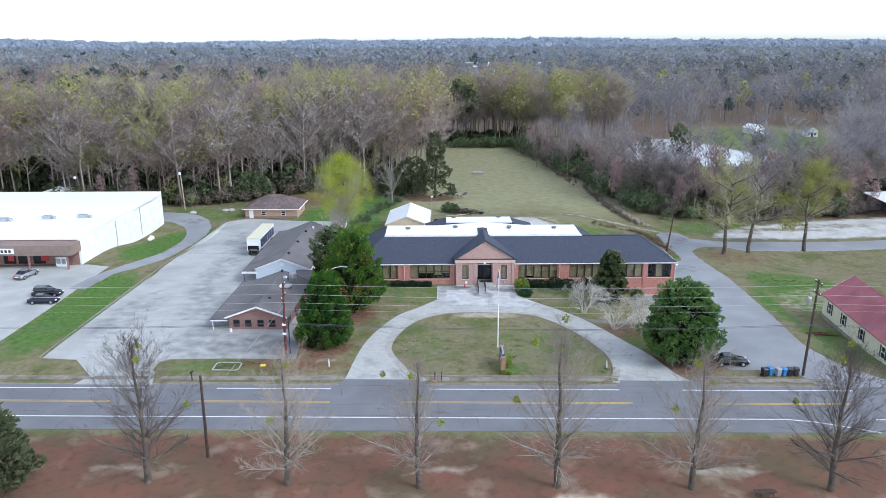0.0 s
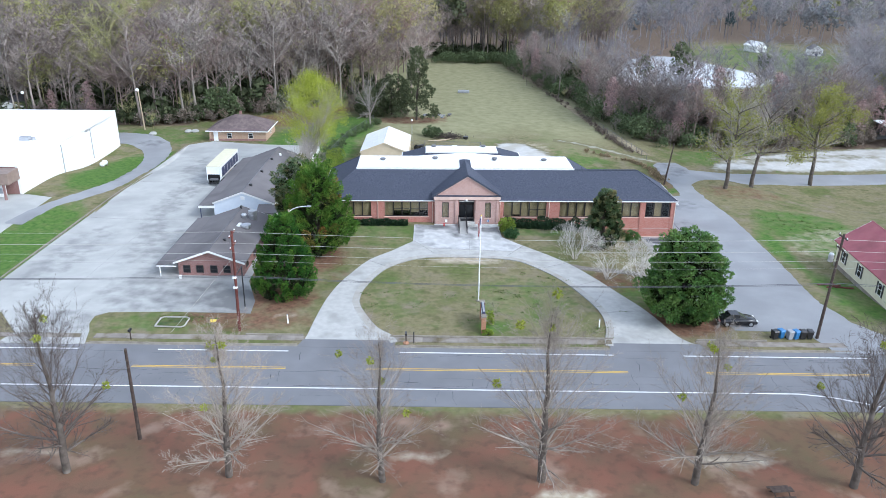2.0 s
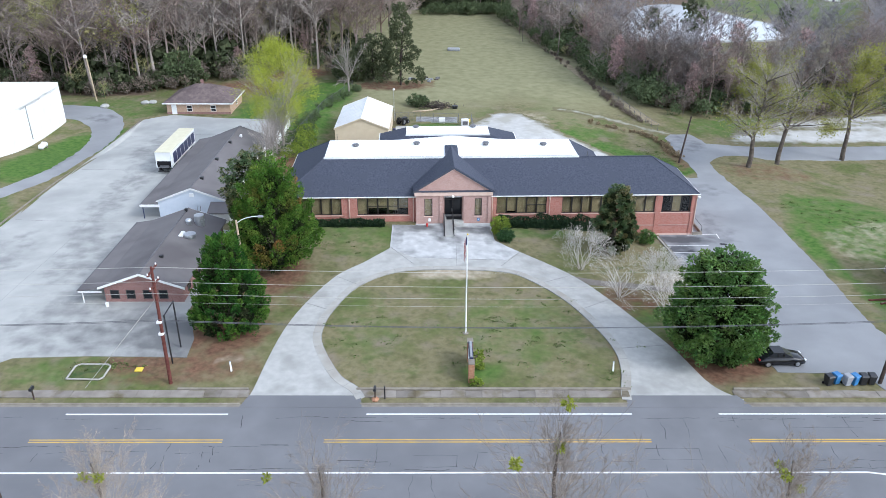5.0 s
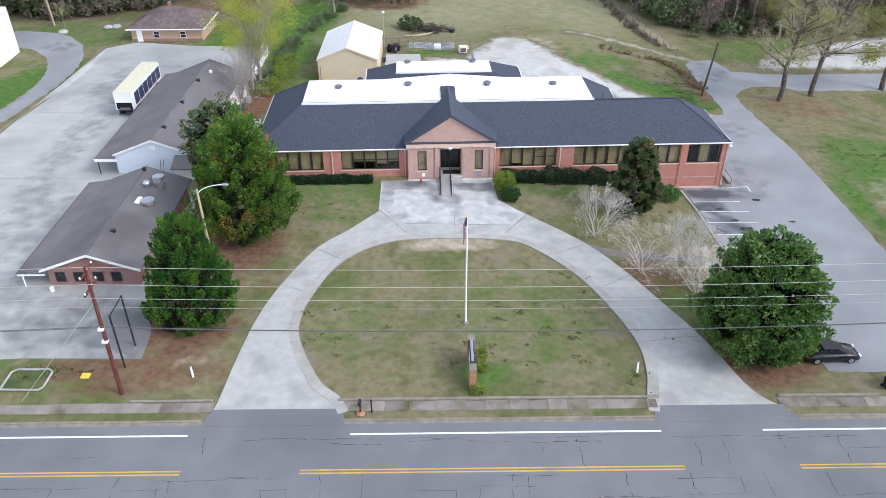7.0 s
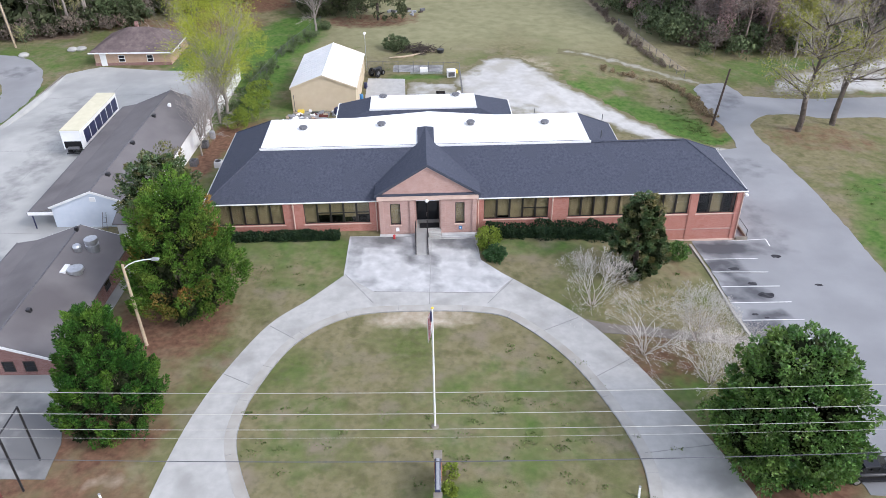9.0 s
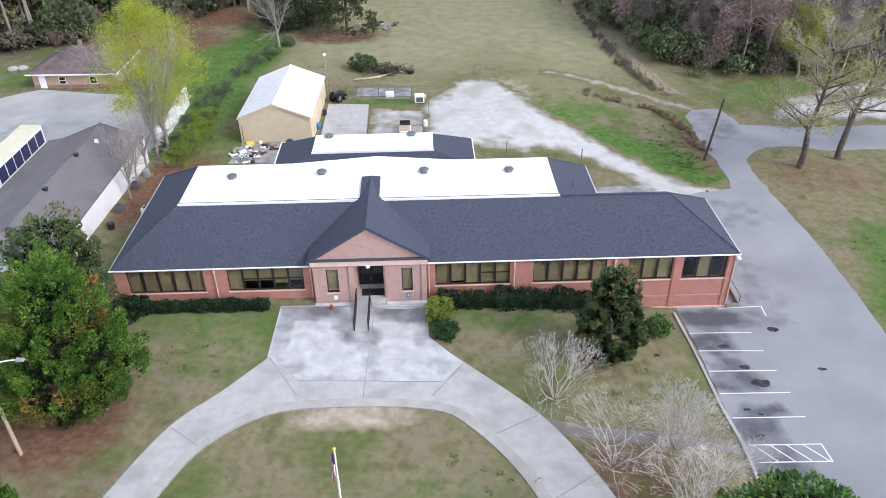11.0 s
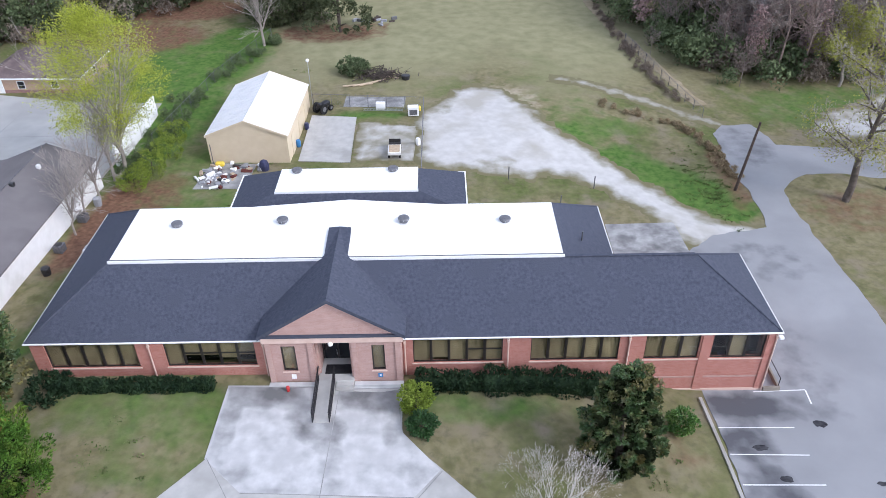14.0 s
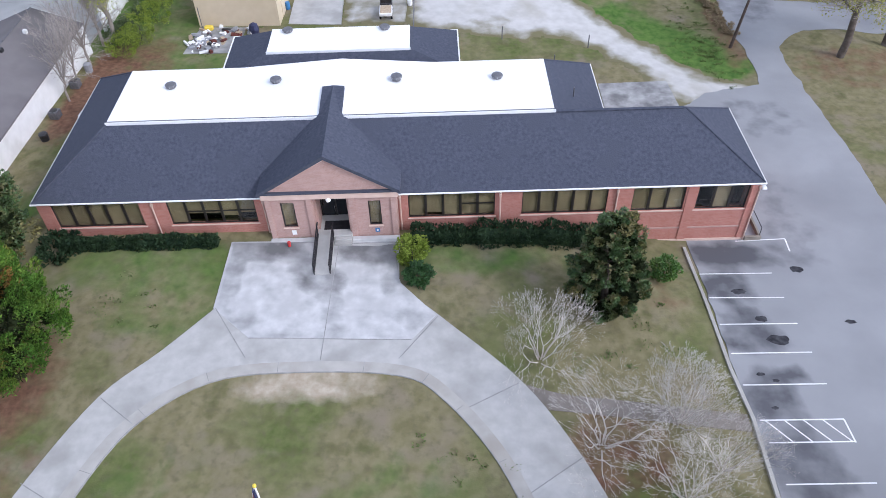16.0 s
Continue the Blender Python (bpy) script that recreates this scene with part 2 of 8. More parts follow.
M["leaf_magnolia"] = material("magnolia_leaves", (0.042, 0.088, 0.03), (0.11, 0.165, 0.058), 1.2, 0.35, bump=0, c=(0.19, 0.16, 0.07), wide=1.2, island=0.5, thin=0.1, tuft=((0.15, 0.13, 0.045), .7))
M["leaf_oak"] = material("evergreen_oak_leaves", (0.042, 0.115, 0.022), (0.11, 0.22, 0.044), 0.8, 0.5, bump=0, c=(0.125, 0.21, 0.045), wide=0.9, island=0.5, thin=0.12, tuft=((0.14, 0.22, 0.045), .6))
M["leaf_weed"] = material("lawn_weed_leaves", (0.105, 0.15, 0.05), (0.17, 0.215, 0.075), 1.0, 0.85, bump=0, island=0.4, thin=0.3)
M["leaf_ball"] = material("dark_clipped_leaves", (0.025, 0.075, 0.02), (0.055, 0.125, 0.035), 1.5, 0.6, bump=0, island=0.45, thin=0.1)
M["leaf_hedge"] = material("clipped_hedge_leaves", (0.018, 0.038, 0.022), (0.045, 0.078, 0.035), 1.5, 0.7, bump=0, island=0.45, thin=0.3)
M["mistletoe"] = material("mistletoe_leaves", (0.20, 0.24, 0.03), (0.32, 0.35, 0.06), 0.7, 0.8, bump=0, island=0.3, thin=0.3)
M["track"] = material("trodden_earth", (0.25, 0.205, 0.13), (0.34, 0.29, 0.20), 0.8, 0.95, bump=0.3)
M["leaf_lime"] = material("new_lime_leaves", (0.32, 0.37, 0.045), (0.46, 0.49, 0.09), 0.7, 0.75, bump=0, island=0.4, thin=0.45)
M["leaf_shrub"] = material("shrub_leaves", (0.15, 0.22, 0.03), (0.30, 0.37, 0.07), 1.0, 0.75, bump=0, island=0.4, thin=0.3)
M["leaf_olive"] = material("olive_new_leaves", (0.25, 0.265, 0.07), (0.37, 0.36, 0.10), 0.7, 0.8, bump=0, island=0.3, thin=0.45)
M["bud_haze"] = material("olive_bud_haze", (0.29, 0.275, 0.12), (0.40, 0.37, 0.175), 0.5, 0.9, bump=0, island=0.25, thin=0.5, tone=[(0, (0.33, 0.325, 0.13)), (0.4, (0.40, 0.36, 0.18)), (0.75, (0.37, 0.38, 0.13))])
M["brush"] = material("grey_brush", (0.18, 0.145, 0.12), (0.28, 0.235, 0.195), 0.8, 0.95, bump=0, island=0.4, thin=0.45)
M["brush_green"] = material("green_undergrowth", (0.085, 0.12, 0.06), (0.15, 0.185, 0.09), 0.8, 0.9, bump=0, island=0.45, thin=0.2)
M["vine"] = material("mauve_bare_vines", (0.30, 0.20, 0.19), (0.43, 0.31, 0.295), 0.6, 0.95, bump=0, island=0.35, thin=0.2)
M["bed_green"] = material("weedy_bed", (0.05, 0.10, 0.03), (0.13, 0.115, 0.06), 1.2, 0.95, bump=0.5, c=(0.12, 0.15, 0.05), wide=0.8)
# Bush green made darker to carry the shade between the trunks.
M["shade_brush"] = material("shade_dark_thicket_leaves", (0.04, 0.055, 0.026), (0.085, 0.095, 0.05), 0.8, 0.9, bump=0, island=0.4, thin=0.15)
M["dry_grass"] = material("dry_tall_grass", (0.24, 0.185, 0.11), (0.36, 0.285, 0.18), 0.8, 0.95, bump=0, island=0.4, thin=0.2)
# Distance haze is put into the next three base colours, bluer farther off.
M["hazy_wood"] = material("haze_tinted_bare_woods", (0.20, 0.205, 0.22), (0.275, 0.265, 0.265), 0.02, 0.95, bump=0, c=(0.25, 0.25, 0.19), wide=0.006, island=0.10, thin=0.35, tone=[(0, (0.235, 0.235, 0.25)), (0.3, (0.28, 0.265, 0.26)), (0.55, (0.20, 0.21, 0.23)), (0.78, (0.27, 0.265, 0.20)), (0.9, (0.17, 0.19, 0.205))])
M["hazy_plain_wood"] = material("haze_tinted_plain_woods", (0.26, 0.28, 0.31), (0.32, 0.33, 0.35), 0.02, 0.95, bump=0, c=(0.28, 0.295, 0.25), wide=0.005, island=0.08, thin=0.5, tone=[(0, (0.28, 0.30, 0.33)), (0.4, (0.33, 0.335, 0.345)), (0.7, (0.25, 0.275, 0.31)), (0.9, (0.31, 0.32, 0.27))])
M["hazy_ridge_wood"] = material("haze_tinted_ridge_woods", (0.33, 0.375, 0.44), (0.38, 0.42, 0.48), 0.004, 0.95, bump=0, island=0.06, thin=0.5)
M["far_olive"] = material("far_budding_crowns", (0.24, 0.25, 0.11), (0.31, 0.30, 0.15), 0.05, 0.95, bump=0, island=0.15, thin=0.2)
# Pine green shifted towards blue, distance haze put into the colour.
M["hazy_pine"] = material("far_pines", (0.055, 0.08, 0.085), (0.085, 0.11, 0.105), 0.03, 0.95, bump=0, island=0.12, thin=0.1)
M["straw"] = material("pine_straw", (0.20, 0.10, 0.06), (0.30, 0.17, 0.10), 1.2, 0.95, bump=0.4)
M["navy"] = material("navy_panel", (0.02, 0.025, 0.07), (0.035, 0.04, 0.10), 2, 0.5, bump=0.05)
M["blue"] = material("blue_plastic", (0.03, 0.16, 0.38), (0.05, 0.20, 0.44), 2, 0.5, bump=0.05)
M["red"] = material("red_paint", (0.45, 0.03, 0.03), (0.52, 0.05, 0.05), 2, 0.5, bump=0.05)
M["yellow"] = material("yellow_paint", (0.75, 0.55, 0.04), (0.82, 0.62, 0.08), 2, 0.5, bump=0.05)
M["orange"] = material("orange_brown_brick", (0.30, 0.15, 0.09), (0.42, 0.24, 0.15), 5, 0.9, bump=0.4)
M["grey"] = material("grey_plastic", (0.25, 0.26, 0.28), (0.33, 0.34, 0.36), 3, 0.5, bump=0.05)
M["rubber"] = material("black_rubber", (0.012, 0.012, 0.012), (0.025, 0.025, 0.025), 8, 0.85, bump=0.1)
M["car_black"] = material("black_car_paint", (0.006, 0.006, 0.008), (0.012, 0.012, 0.015), 1, 0.18, bump=0)
M["car_navy"] = material("dark_blue_car_paint", (0.010, 0.014, 0.03), (0.016, 0.02, 0.04), 1, 0.2, bump=0)
M["car_silver"] = material("silver_car_paint", (0.32, 0.33, 0.36), (0.38, 0.39, 0.42), 1, 0.25, 0.5, bump=0)
M["cable_pale"] = material("pale_power_cable", (0.42, 0.41, 0.37), (0.50, 0.49, 0.45), 1, 0.6, bump=0)
M["cable_dark"] = material("dark_telephone_cable", (0.09, 0.09, 0.10), (0.13, 0.13, 0.14), 1, 0.7, bump=0)
M["glass"] = bpy.data.materials.new("window_glass")
M["glass"].use_nodes = True
_p = principled(M["glass"])
_p.inputs["Transmission Weight"].default_value, _p.inputs["Roughness"].default_value = 1.0, 0.03
_p.inputs["Base Color"].default_value = (0.80, 0.82, 0.80, 1)
M["glass_dark"] = material("tinted_glass", (0.012, 0.014, 0.017), (0.018, 0.02, 0.024), 1, 0.08, bump=0)
M["lamp_globe"] = material("white_globe", (0.86, 0.86, 0.84), (0.9, 0.9, 0.88), 2, 0.3, bump=0)
M["water"] = material("pale_pond_water", (0.50, 0.52, 0.54), (0.58, 0.60, 0.62), 0.1, 0.18, bump=0.03, fine=3)


# ---------------------------------------------------------------- mesh tools
class Shape:
    """Collects vertices and faces of one mesh."""

    def __init__(self):
        self.v, self.f = [], []

    def add(self, verts, faces):
        n = len(self.v)
        self.v += [tuple(p) for p in verts]
        self.f += [tuple(i + n for i in q) for q in faces]
        return self

    def box(self, x0, y0, z0, x1, y1, z1, bevel=0.0):
        b = min(bevel, (x1 - x0) / 3, (y1 - y0) / 3, (z1 - z0) / 3)
        if b <= 0:
            return self.add([(x, y, z) for z in (z0, z1) for y in (y0, y1) for x in (x0, x1)],
                            [(0, 2, 3, 1), (4, 5, 7, 6), (0, 1, 5, 4), (2, 6, 7, 3), (0, 4, 6, 2), (1, 3, 7, 5)])
        rings = []
        for z, i in ((z0, b), (z0 + b, 0), (z1 - b, 0), (z1, b)):
            c = b if i == 0 else b * 1.6
            rings.append([(x0 + i + c * (i == 0), y0 + i, z), (x1 - i - c * (i == 0), y0 + i, z), (x1 - i, y0 + i + c * (i == 0), z), (x1 - i, y1 - i - c * (i == 0), z),
                          (x1 - i - c * (i == 0), y1 - i, z), (x0 + i + c * (i == 0), y1 - i, z), (x0 + i, y1 - i - c * (i == 0), z), (x0 + i, y0 + i + c * (i == 0), z)])
        return self.loft(rings)

    def loft(self, rings, caps=True, closed=True):
        n = len(rings[0])
        faces = []
        for k in range(len(rings) - 1):
            for i in range(n if closed else n - 1):
                j = (i + 1) % n
                faces.append((k * n + i, k * n + j, (k + 1) * n + j, (k + 1) * n + i))
        if caps:
            faces.append(tuple(reversed(range(n))))
            faces.append(tuple(range((len(rings) - 1) * n, len(rings) * n)))
        return self.add([p for r in rings for p in r], faces)

    def rod(self, p0, p1, r0, r1=None, n=8, caps=True):
        r1 = r0 if r1 is None else r1
        a, b = Vector(p0), Vector(p1)
        d = (b - a).normalized()
        s = d.orthogonal().normalized()
        t = d.cross(s)
        rings = []
        for p, r in ((a, r0), (b, r1)):
            rings.append([tuple(p + (s * math.cos(2 * math.pi * i / n) + t * math.sin(2 * math.pi * i / n)) * r) for i in range(n)])
        return self.loft(rings, caps)

    def turned(self, x, y, profile, n=12):
        """A shape of revolution about an upright axis; profile: (radius, height) from below."""
        return self.loft([[(x + r * math.cos(2 * math.pi * i / n), y + r * math.sin(2 * math.pi * i / n), z) for i in range(n)] for r, z in profile])

    def prism(self, poly, z0, z1):
        return self.loft([[(x, y, z0) for x, y in poly], [(x, y, z1) for x, y in poly]])

    def slab(self, pts, thick, up=(0, 0, 1)):
        """A flat polygon in space with a thickness below it."""
        d = Vector(up) * -thick
        return self.loft([[tuple(Vector(p) + d) for p in pts], [tuple(p) for p in pts]])

    def mesh(self, name, mat, smooth=False):
        me = bpy.data.meshes.new(name)
        me.from_pydata(self.v, [], self.f)
        me.materials.append(mat)
        me.update()
        if smooth:
            me.shade_smooth()
        return me


def thing(name, label, category, x=0.0, y=0.0, z=0.0, turn=0.0, group="", kind=""):
    ob = new(name)
    ob.empty_display_size = 0.2
    ob.matrix_basis = pose(x, y, z, 0, 0, turn)
    return tagged(ob, label, category, group, kind)


def part(name, shape, mat, parent, label="", smooth=False, place=None):
    me = shape if isinstance(shape, bpy.types.Mesh) else shape.mesh(name, mat, smooth)
    ob = new(name, me)
    ob.parent = parent
    if place is not None:
        ob.matrix_basis = place
    if label:
        ob["label"] = label
    return ob


def single(name, shape, mat, label, category, group="", kind="", smooth=False):
    ob = new(name, shape.mesh(name, mat, smooth))
    return tagged(ob, label, category, group, kind)


def wall_shape(length, z0, z1, thick, holes, axis="x"):
    """An upright wall from 0 to length, its face at 0 and its back at thick, with holes (a, z, a, z) right through it."""
    xs = sorted({0.0, length, *[h[0] for h in holes], *[h[2] for h in holes]})
    zs = sorted({z0, z1, *[h[1] for h in holes], *[h[3] for h in holes]})
    solid = {}
    for i in range(len(xs) - 1):
        for k in range(len(zs) - 1):
            cx, cz = (xs[i] + xs[i + 1]) / 2, (zs[k] + zs[k + 1]) / 2
            solid[i, k] = not any(h[0] < cx < h[2] and h[1] < cz < h[3] for h in holes)
    s = Shape()

    def quad(*p):
        s.add(p if axis == "x" else [(q[1], q[0], q[2]) for q in p], [(0, 1, 2, 3)])

    for (i, k), on in solid.items():
        if not on:
            continue
        a, b, c, d = xs[i], xs[i + 1], zs[k], zs[k + 1]
        quad((a, 0, c), (b, 0, c), (b, 0, d), (a, 0, d))
        quad((b, thick, c), (a, thick, c), (a, thick, d), (b, thick, d))
        if not solid.get((i - 1, k)):
            quad((a, thick, c), (a, 0, c), (a, 0, d), (a, thick, d))
        if not solid.get((i + 1, k)):
            quad((b, 0, c), (b, thick, c), (b, thick, d), (b, 0, d))
        if not solid.get((i, k - 1)):
            quad((a, thick, c), (b, thick, c), (b, 0, c), (a, 0, c))
        if not solid.get((i, k + 1)):
            quad((a, 0, d), (b, 0, d), (b, thick, d), (a, thick, d))
    return s


def window(parent, x0, z0, x1, z1, y, panes, blinds=(), depth=0.12, frame_mat="frame_dark", sill=None, turn=None, bar=0.07, glass="glass", split=()):
    """A window in the plane y, facing -y: frame, mullions, glass panes, blinds behind them."""
    place = turn or Matrix.Identity(4)
    s = Shape()
    s.box(x0, y, z1 - bar, x1, y + depth, z1).box(x0, y, z0, x1, y + depth, z0 + bar)
    s.box(x0, y, z0 + bar, x0 + bar, y + depth, z1 - bar).box(x1 - bar, y, z0 + bar, x1, y + depth, z1 - bar)
    win = part("window", s, M[frame_mat], parent, place=place)
    w = (x1 - x0) / panes
    for i in range(1, panes):
        part("mullion", Shape().box(x0 + w * i - 0.10 * bar / 0.07, y + 0.01, z0 + bar, x0 + w * i + 0.10 * bar / 0.07, y + depth - 0.01, z1 - bar), M[frame_mat], win)
    for i in range(panes):
        a, b = x0 + w * i + 0.08, x0 + w * (i + 1) - 0.08
        g = part("pane", Shape().box(a, y + 0.045, z0 + bar, b, y + 0.055, z1 - bar), M[glass], win)
        g.visible_shadow = False
        if i in split:
            part("transom", Shape().box(a, y + 0.02, (z0 + z1) / 2 - 0.04, b, y + 0.1, (z0 + z1) / 2 + 0.04), M[frame_mat], win)
        drop = blinds[i] if i < len(blinds) else 0
        if drop > 0:
            part("blind", Shape().box(a - 0.04, y + depth + 0.03, z1 - bar - (z1 - z0 - 2 * bar) * drop, b + 0.04, y + depth + 0.05, z1 - 0.02), M["blind"], win)
    if sill:
        part("sill", Shape().box(x0 - 0.1, y - 0.16, z0 - 0.12, x1 + 0.1, y + 0.02, z0 - 0.003, 0.02), M[sill], win)
    return win


# ---------------------------------------------------------------- the lie of the land
CTRL = [(-75, 134, .5), (-62, 175, -2.3), (-40, 144, -.9), (-49, 182, -1.6), (-68, 184, -1.8), (-8, 160, -2.2), (7, 185, -1.3), (15, 177, -1.4),
        (46, 158, -3.2), (58, 158, -3), (66, 163, -4.6), (78, 160, -5), (38, 127, -2.3), (39, 121, -1.9), (38.5, 115, -1.4), (44, 89, -.4)]
CTRL += [(28, 120, -.4), (20, 122, 0.), (0, 123, .1), (-10, 123, .2), (6, 97, 0), (-30, 100, .2), (-20, 87, .3), (22, 88, 0), (-60, 88, .3),
         (0, 60, 0), (-40, 60, 0), (40, 60, 0), (80, 90, -1), (31, 125.3, -2.5), (36, 125.3, -2.75), (26, 124.8, -1.5), (21, 124.2, -.6), (15, 124, -.1), (65, 115, -1.6), (-34, 126, -.6), (30, 145, -2.6)]
CX, CY, CZ = np.array(CTRL, float).T


def lie(x, y):
    """Height of the ground."""
    x, y = np.atleast_1d(np.asarray(x, float)), np.atleast_1d(np.asarray(y, float))
    top, low = np.zeros_like(x), np.zeros_like(x)
    for cx, cy, cz in zip(CX, CY, CZ):
        w = 1 / ((cx - x) ** 2 + (cy - y) ** 2 + 30) ** 2
        top += w * cz
        low += w
    z = top / low * np.clip((y - 86) / 8, 0, 1)
    r = np.hypot(x, y)
    far = np.clip((r - 1500) / 2500, 0, 1) ** 1.3
    z = z * np.clip((900 - r) / 400, 0, 1)
    return z + 0.65 * far * (14 + 11 * np.sin(x * 0.0021 + 1.0) + 9 * np.sin(x * 0.0047 + y * 0.003) + 5 * np.sin(x * 0.011 + 2))


def at(x, y):
    """Height of the ground at one place."""
    if y <= 86 or x * x + y * y > 250000:
        return float(lie(x, y)[0])
    w = 1 / ((CX - x) ** 2 + (CY - y) ** 2 + 30) ** 2
    return float((w * CZ).sum() / w.sum()) * min(1.0, (y - 86) / 8)


def spaced(lo, hi, step, far):
    a = list(np.arange(lo, hi + step / 2, step))
    d = step
    while a[-1] < far:
        d *= 1.22
        a.append(a[-1] + d)
    d = step
    while a[0] > -far:
        d *= 1.22
        a.insert(0, a[0] - d)
    return np.array(a)


def blobs(x, y, rows):
    m = np.zeros_like(x)
    for cx, cy, rx, ry, k in rows:
        m = np.maximum(m, k * np.clip(1.6 - 1.2 * (((x - cx) / rx) ** 2 + ((y - cy) / ry) ** 2), 0, 1))
    return m


GREEN = [(-59, 112, 6, 22, .9), (-62, 155, 6, 18, 1.), (-28, 178, 12, 26, .9), (-30, 90, 8, 2.5, .6), (12, 98, 8, 8, .46), (-4, 98, 4, 8, .42), (6, 90.5, 12, 1.5, .42), (-4, 117, 8, 5, .45),
         (41, 157, 4, 5, .95), (62, 128, 9, 16, .8), (14, 122, 10, 2, .6), (30, 115, 6, 8, .18), (-15, 150, 8, 20, .6)]
GREEN += [(-56.6, 163, 1.2, 14, 1.), (-62, 150, 3, 12, 1.), (24, 171, 4, 2, .6), (29, 169, 4, 3, .8), (34, 164, 4, 4, .9), (38, 160.5, 4, 4, .95), (42, 156.5, 4, 4, 1.), (45, 153.6, 3, 2.5, .9), (33, 172, 6, 3, .7), (30, 91, 1.5, .6, .6), (23, 113, 5, 4, .22), (17.5, 112, 3, 3, .3), (26, 102, 2, 4, .8), (20.3, 89.2, .8, .8, 1.), (-21, 197, 7, 15, .9), (8, 120.5, 30, 1.2, .3), (-8, 121, 8, 3, .6), (44, 153, 3, 3, 1.), (30, 174, 6, 2, .4), (-66, 186, 16, 10, .6), (72, 180, 20, 9, .7), (138, 335, 40, 45, .6), (27, 176, 9, 5, .4), (-20.4, 131, 1.0, 5, 1.), (3, 174, 6, 1.4, .9), (52.6, 120, 1.2, 12, 1.), (54, 104, 2, 8, .8), (60, 100, 10, 10, .7), (7.5, 90, 2, 1.5, .9)]
STRAW = [(-22.8, 148, 1.8, 12, 1.), (-19.5, 152, 3, 6, .8), (-38, 204, 12, 8, .8), (-60, 206, 20, 5, .6), (45.9, 165, 1.0, 4, .8), (43.6, 172.5, 1.6, 1.2, .7), (38, 176, 3.5, .8, .6), (-22, 90.8, 10, 2.6, .75), (-8, 89, 5, 1.6, .5), (-17, 110, 6, 6, .9), (-18, 96.5, 5, 4, .9), (30, 92.5, 6, 4.5, .95), (-36, 218, 14, 7, .9), (-7, 205, 10, 5, .8), (25, 105, 4, 4, .7), (-21.5, 104, 2.5, 14, .5),
         (60, 153, 9, 5, .55), (46, 160, 2.5, 8, .6), (21, 92, 1.2, 6, .7), (0, 208, 3, 3, .6), (30, 119, 3, 3, .4), (-13.5, 104, 4, 4, .4), (-18.5, 152, 3, 9, .6), (-19, 137, 1.2, 12, .5)]
PALE = [(5, 110.3, 6, 1.3, .9), (-16.5, 91.5, 2, 1.0, .5), (14, 152, 10, 3, .3), (66, 125, 8, 5, .5), (12, 62, 3, 1.2, .9), (-1, 60, 2.5, 1, .9), (27, 66, 4, 1.2, .8),
        (0, 66.5, 3, .8, .6), (-33, 66, 4, 1, .5), (20, 178, 6, 6, .6), (58, 121, 4, 6, .45), (37, 60, 4, 2, .5)]


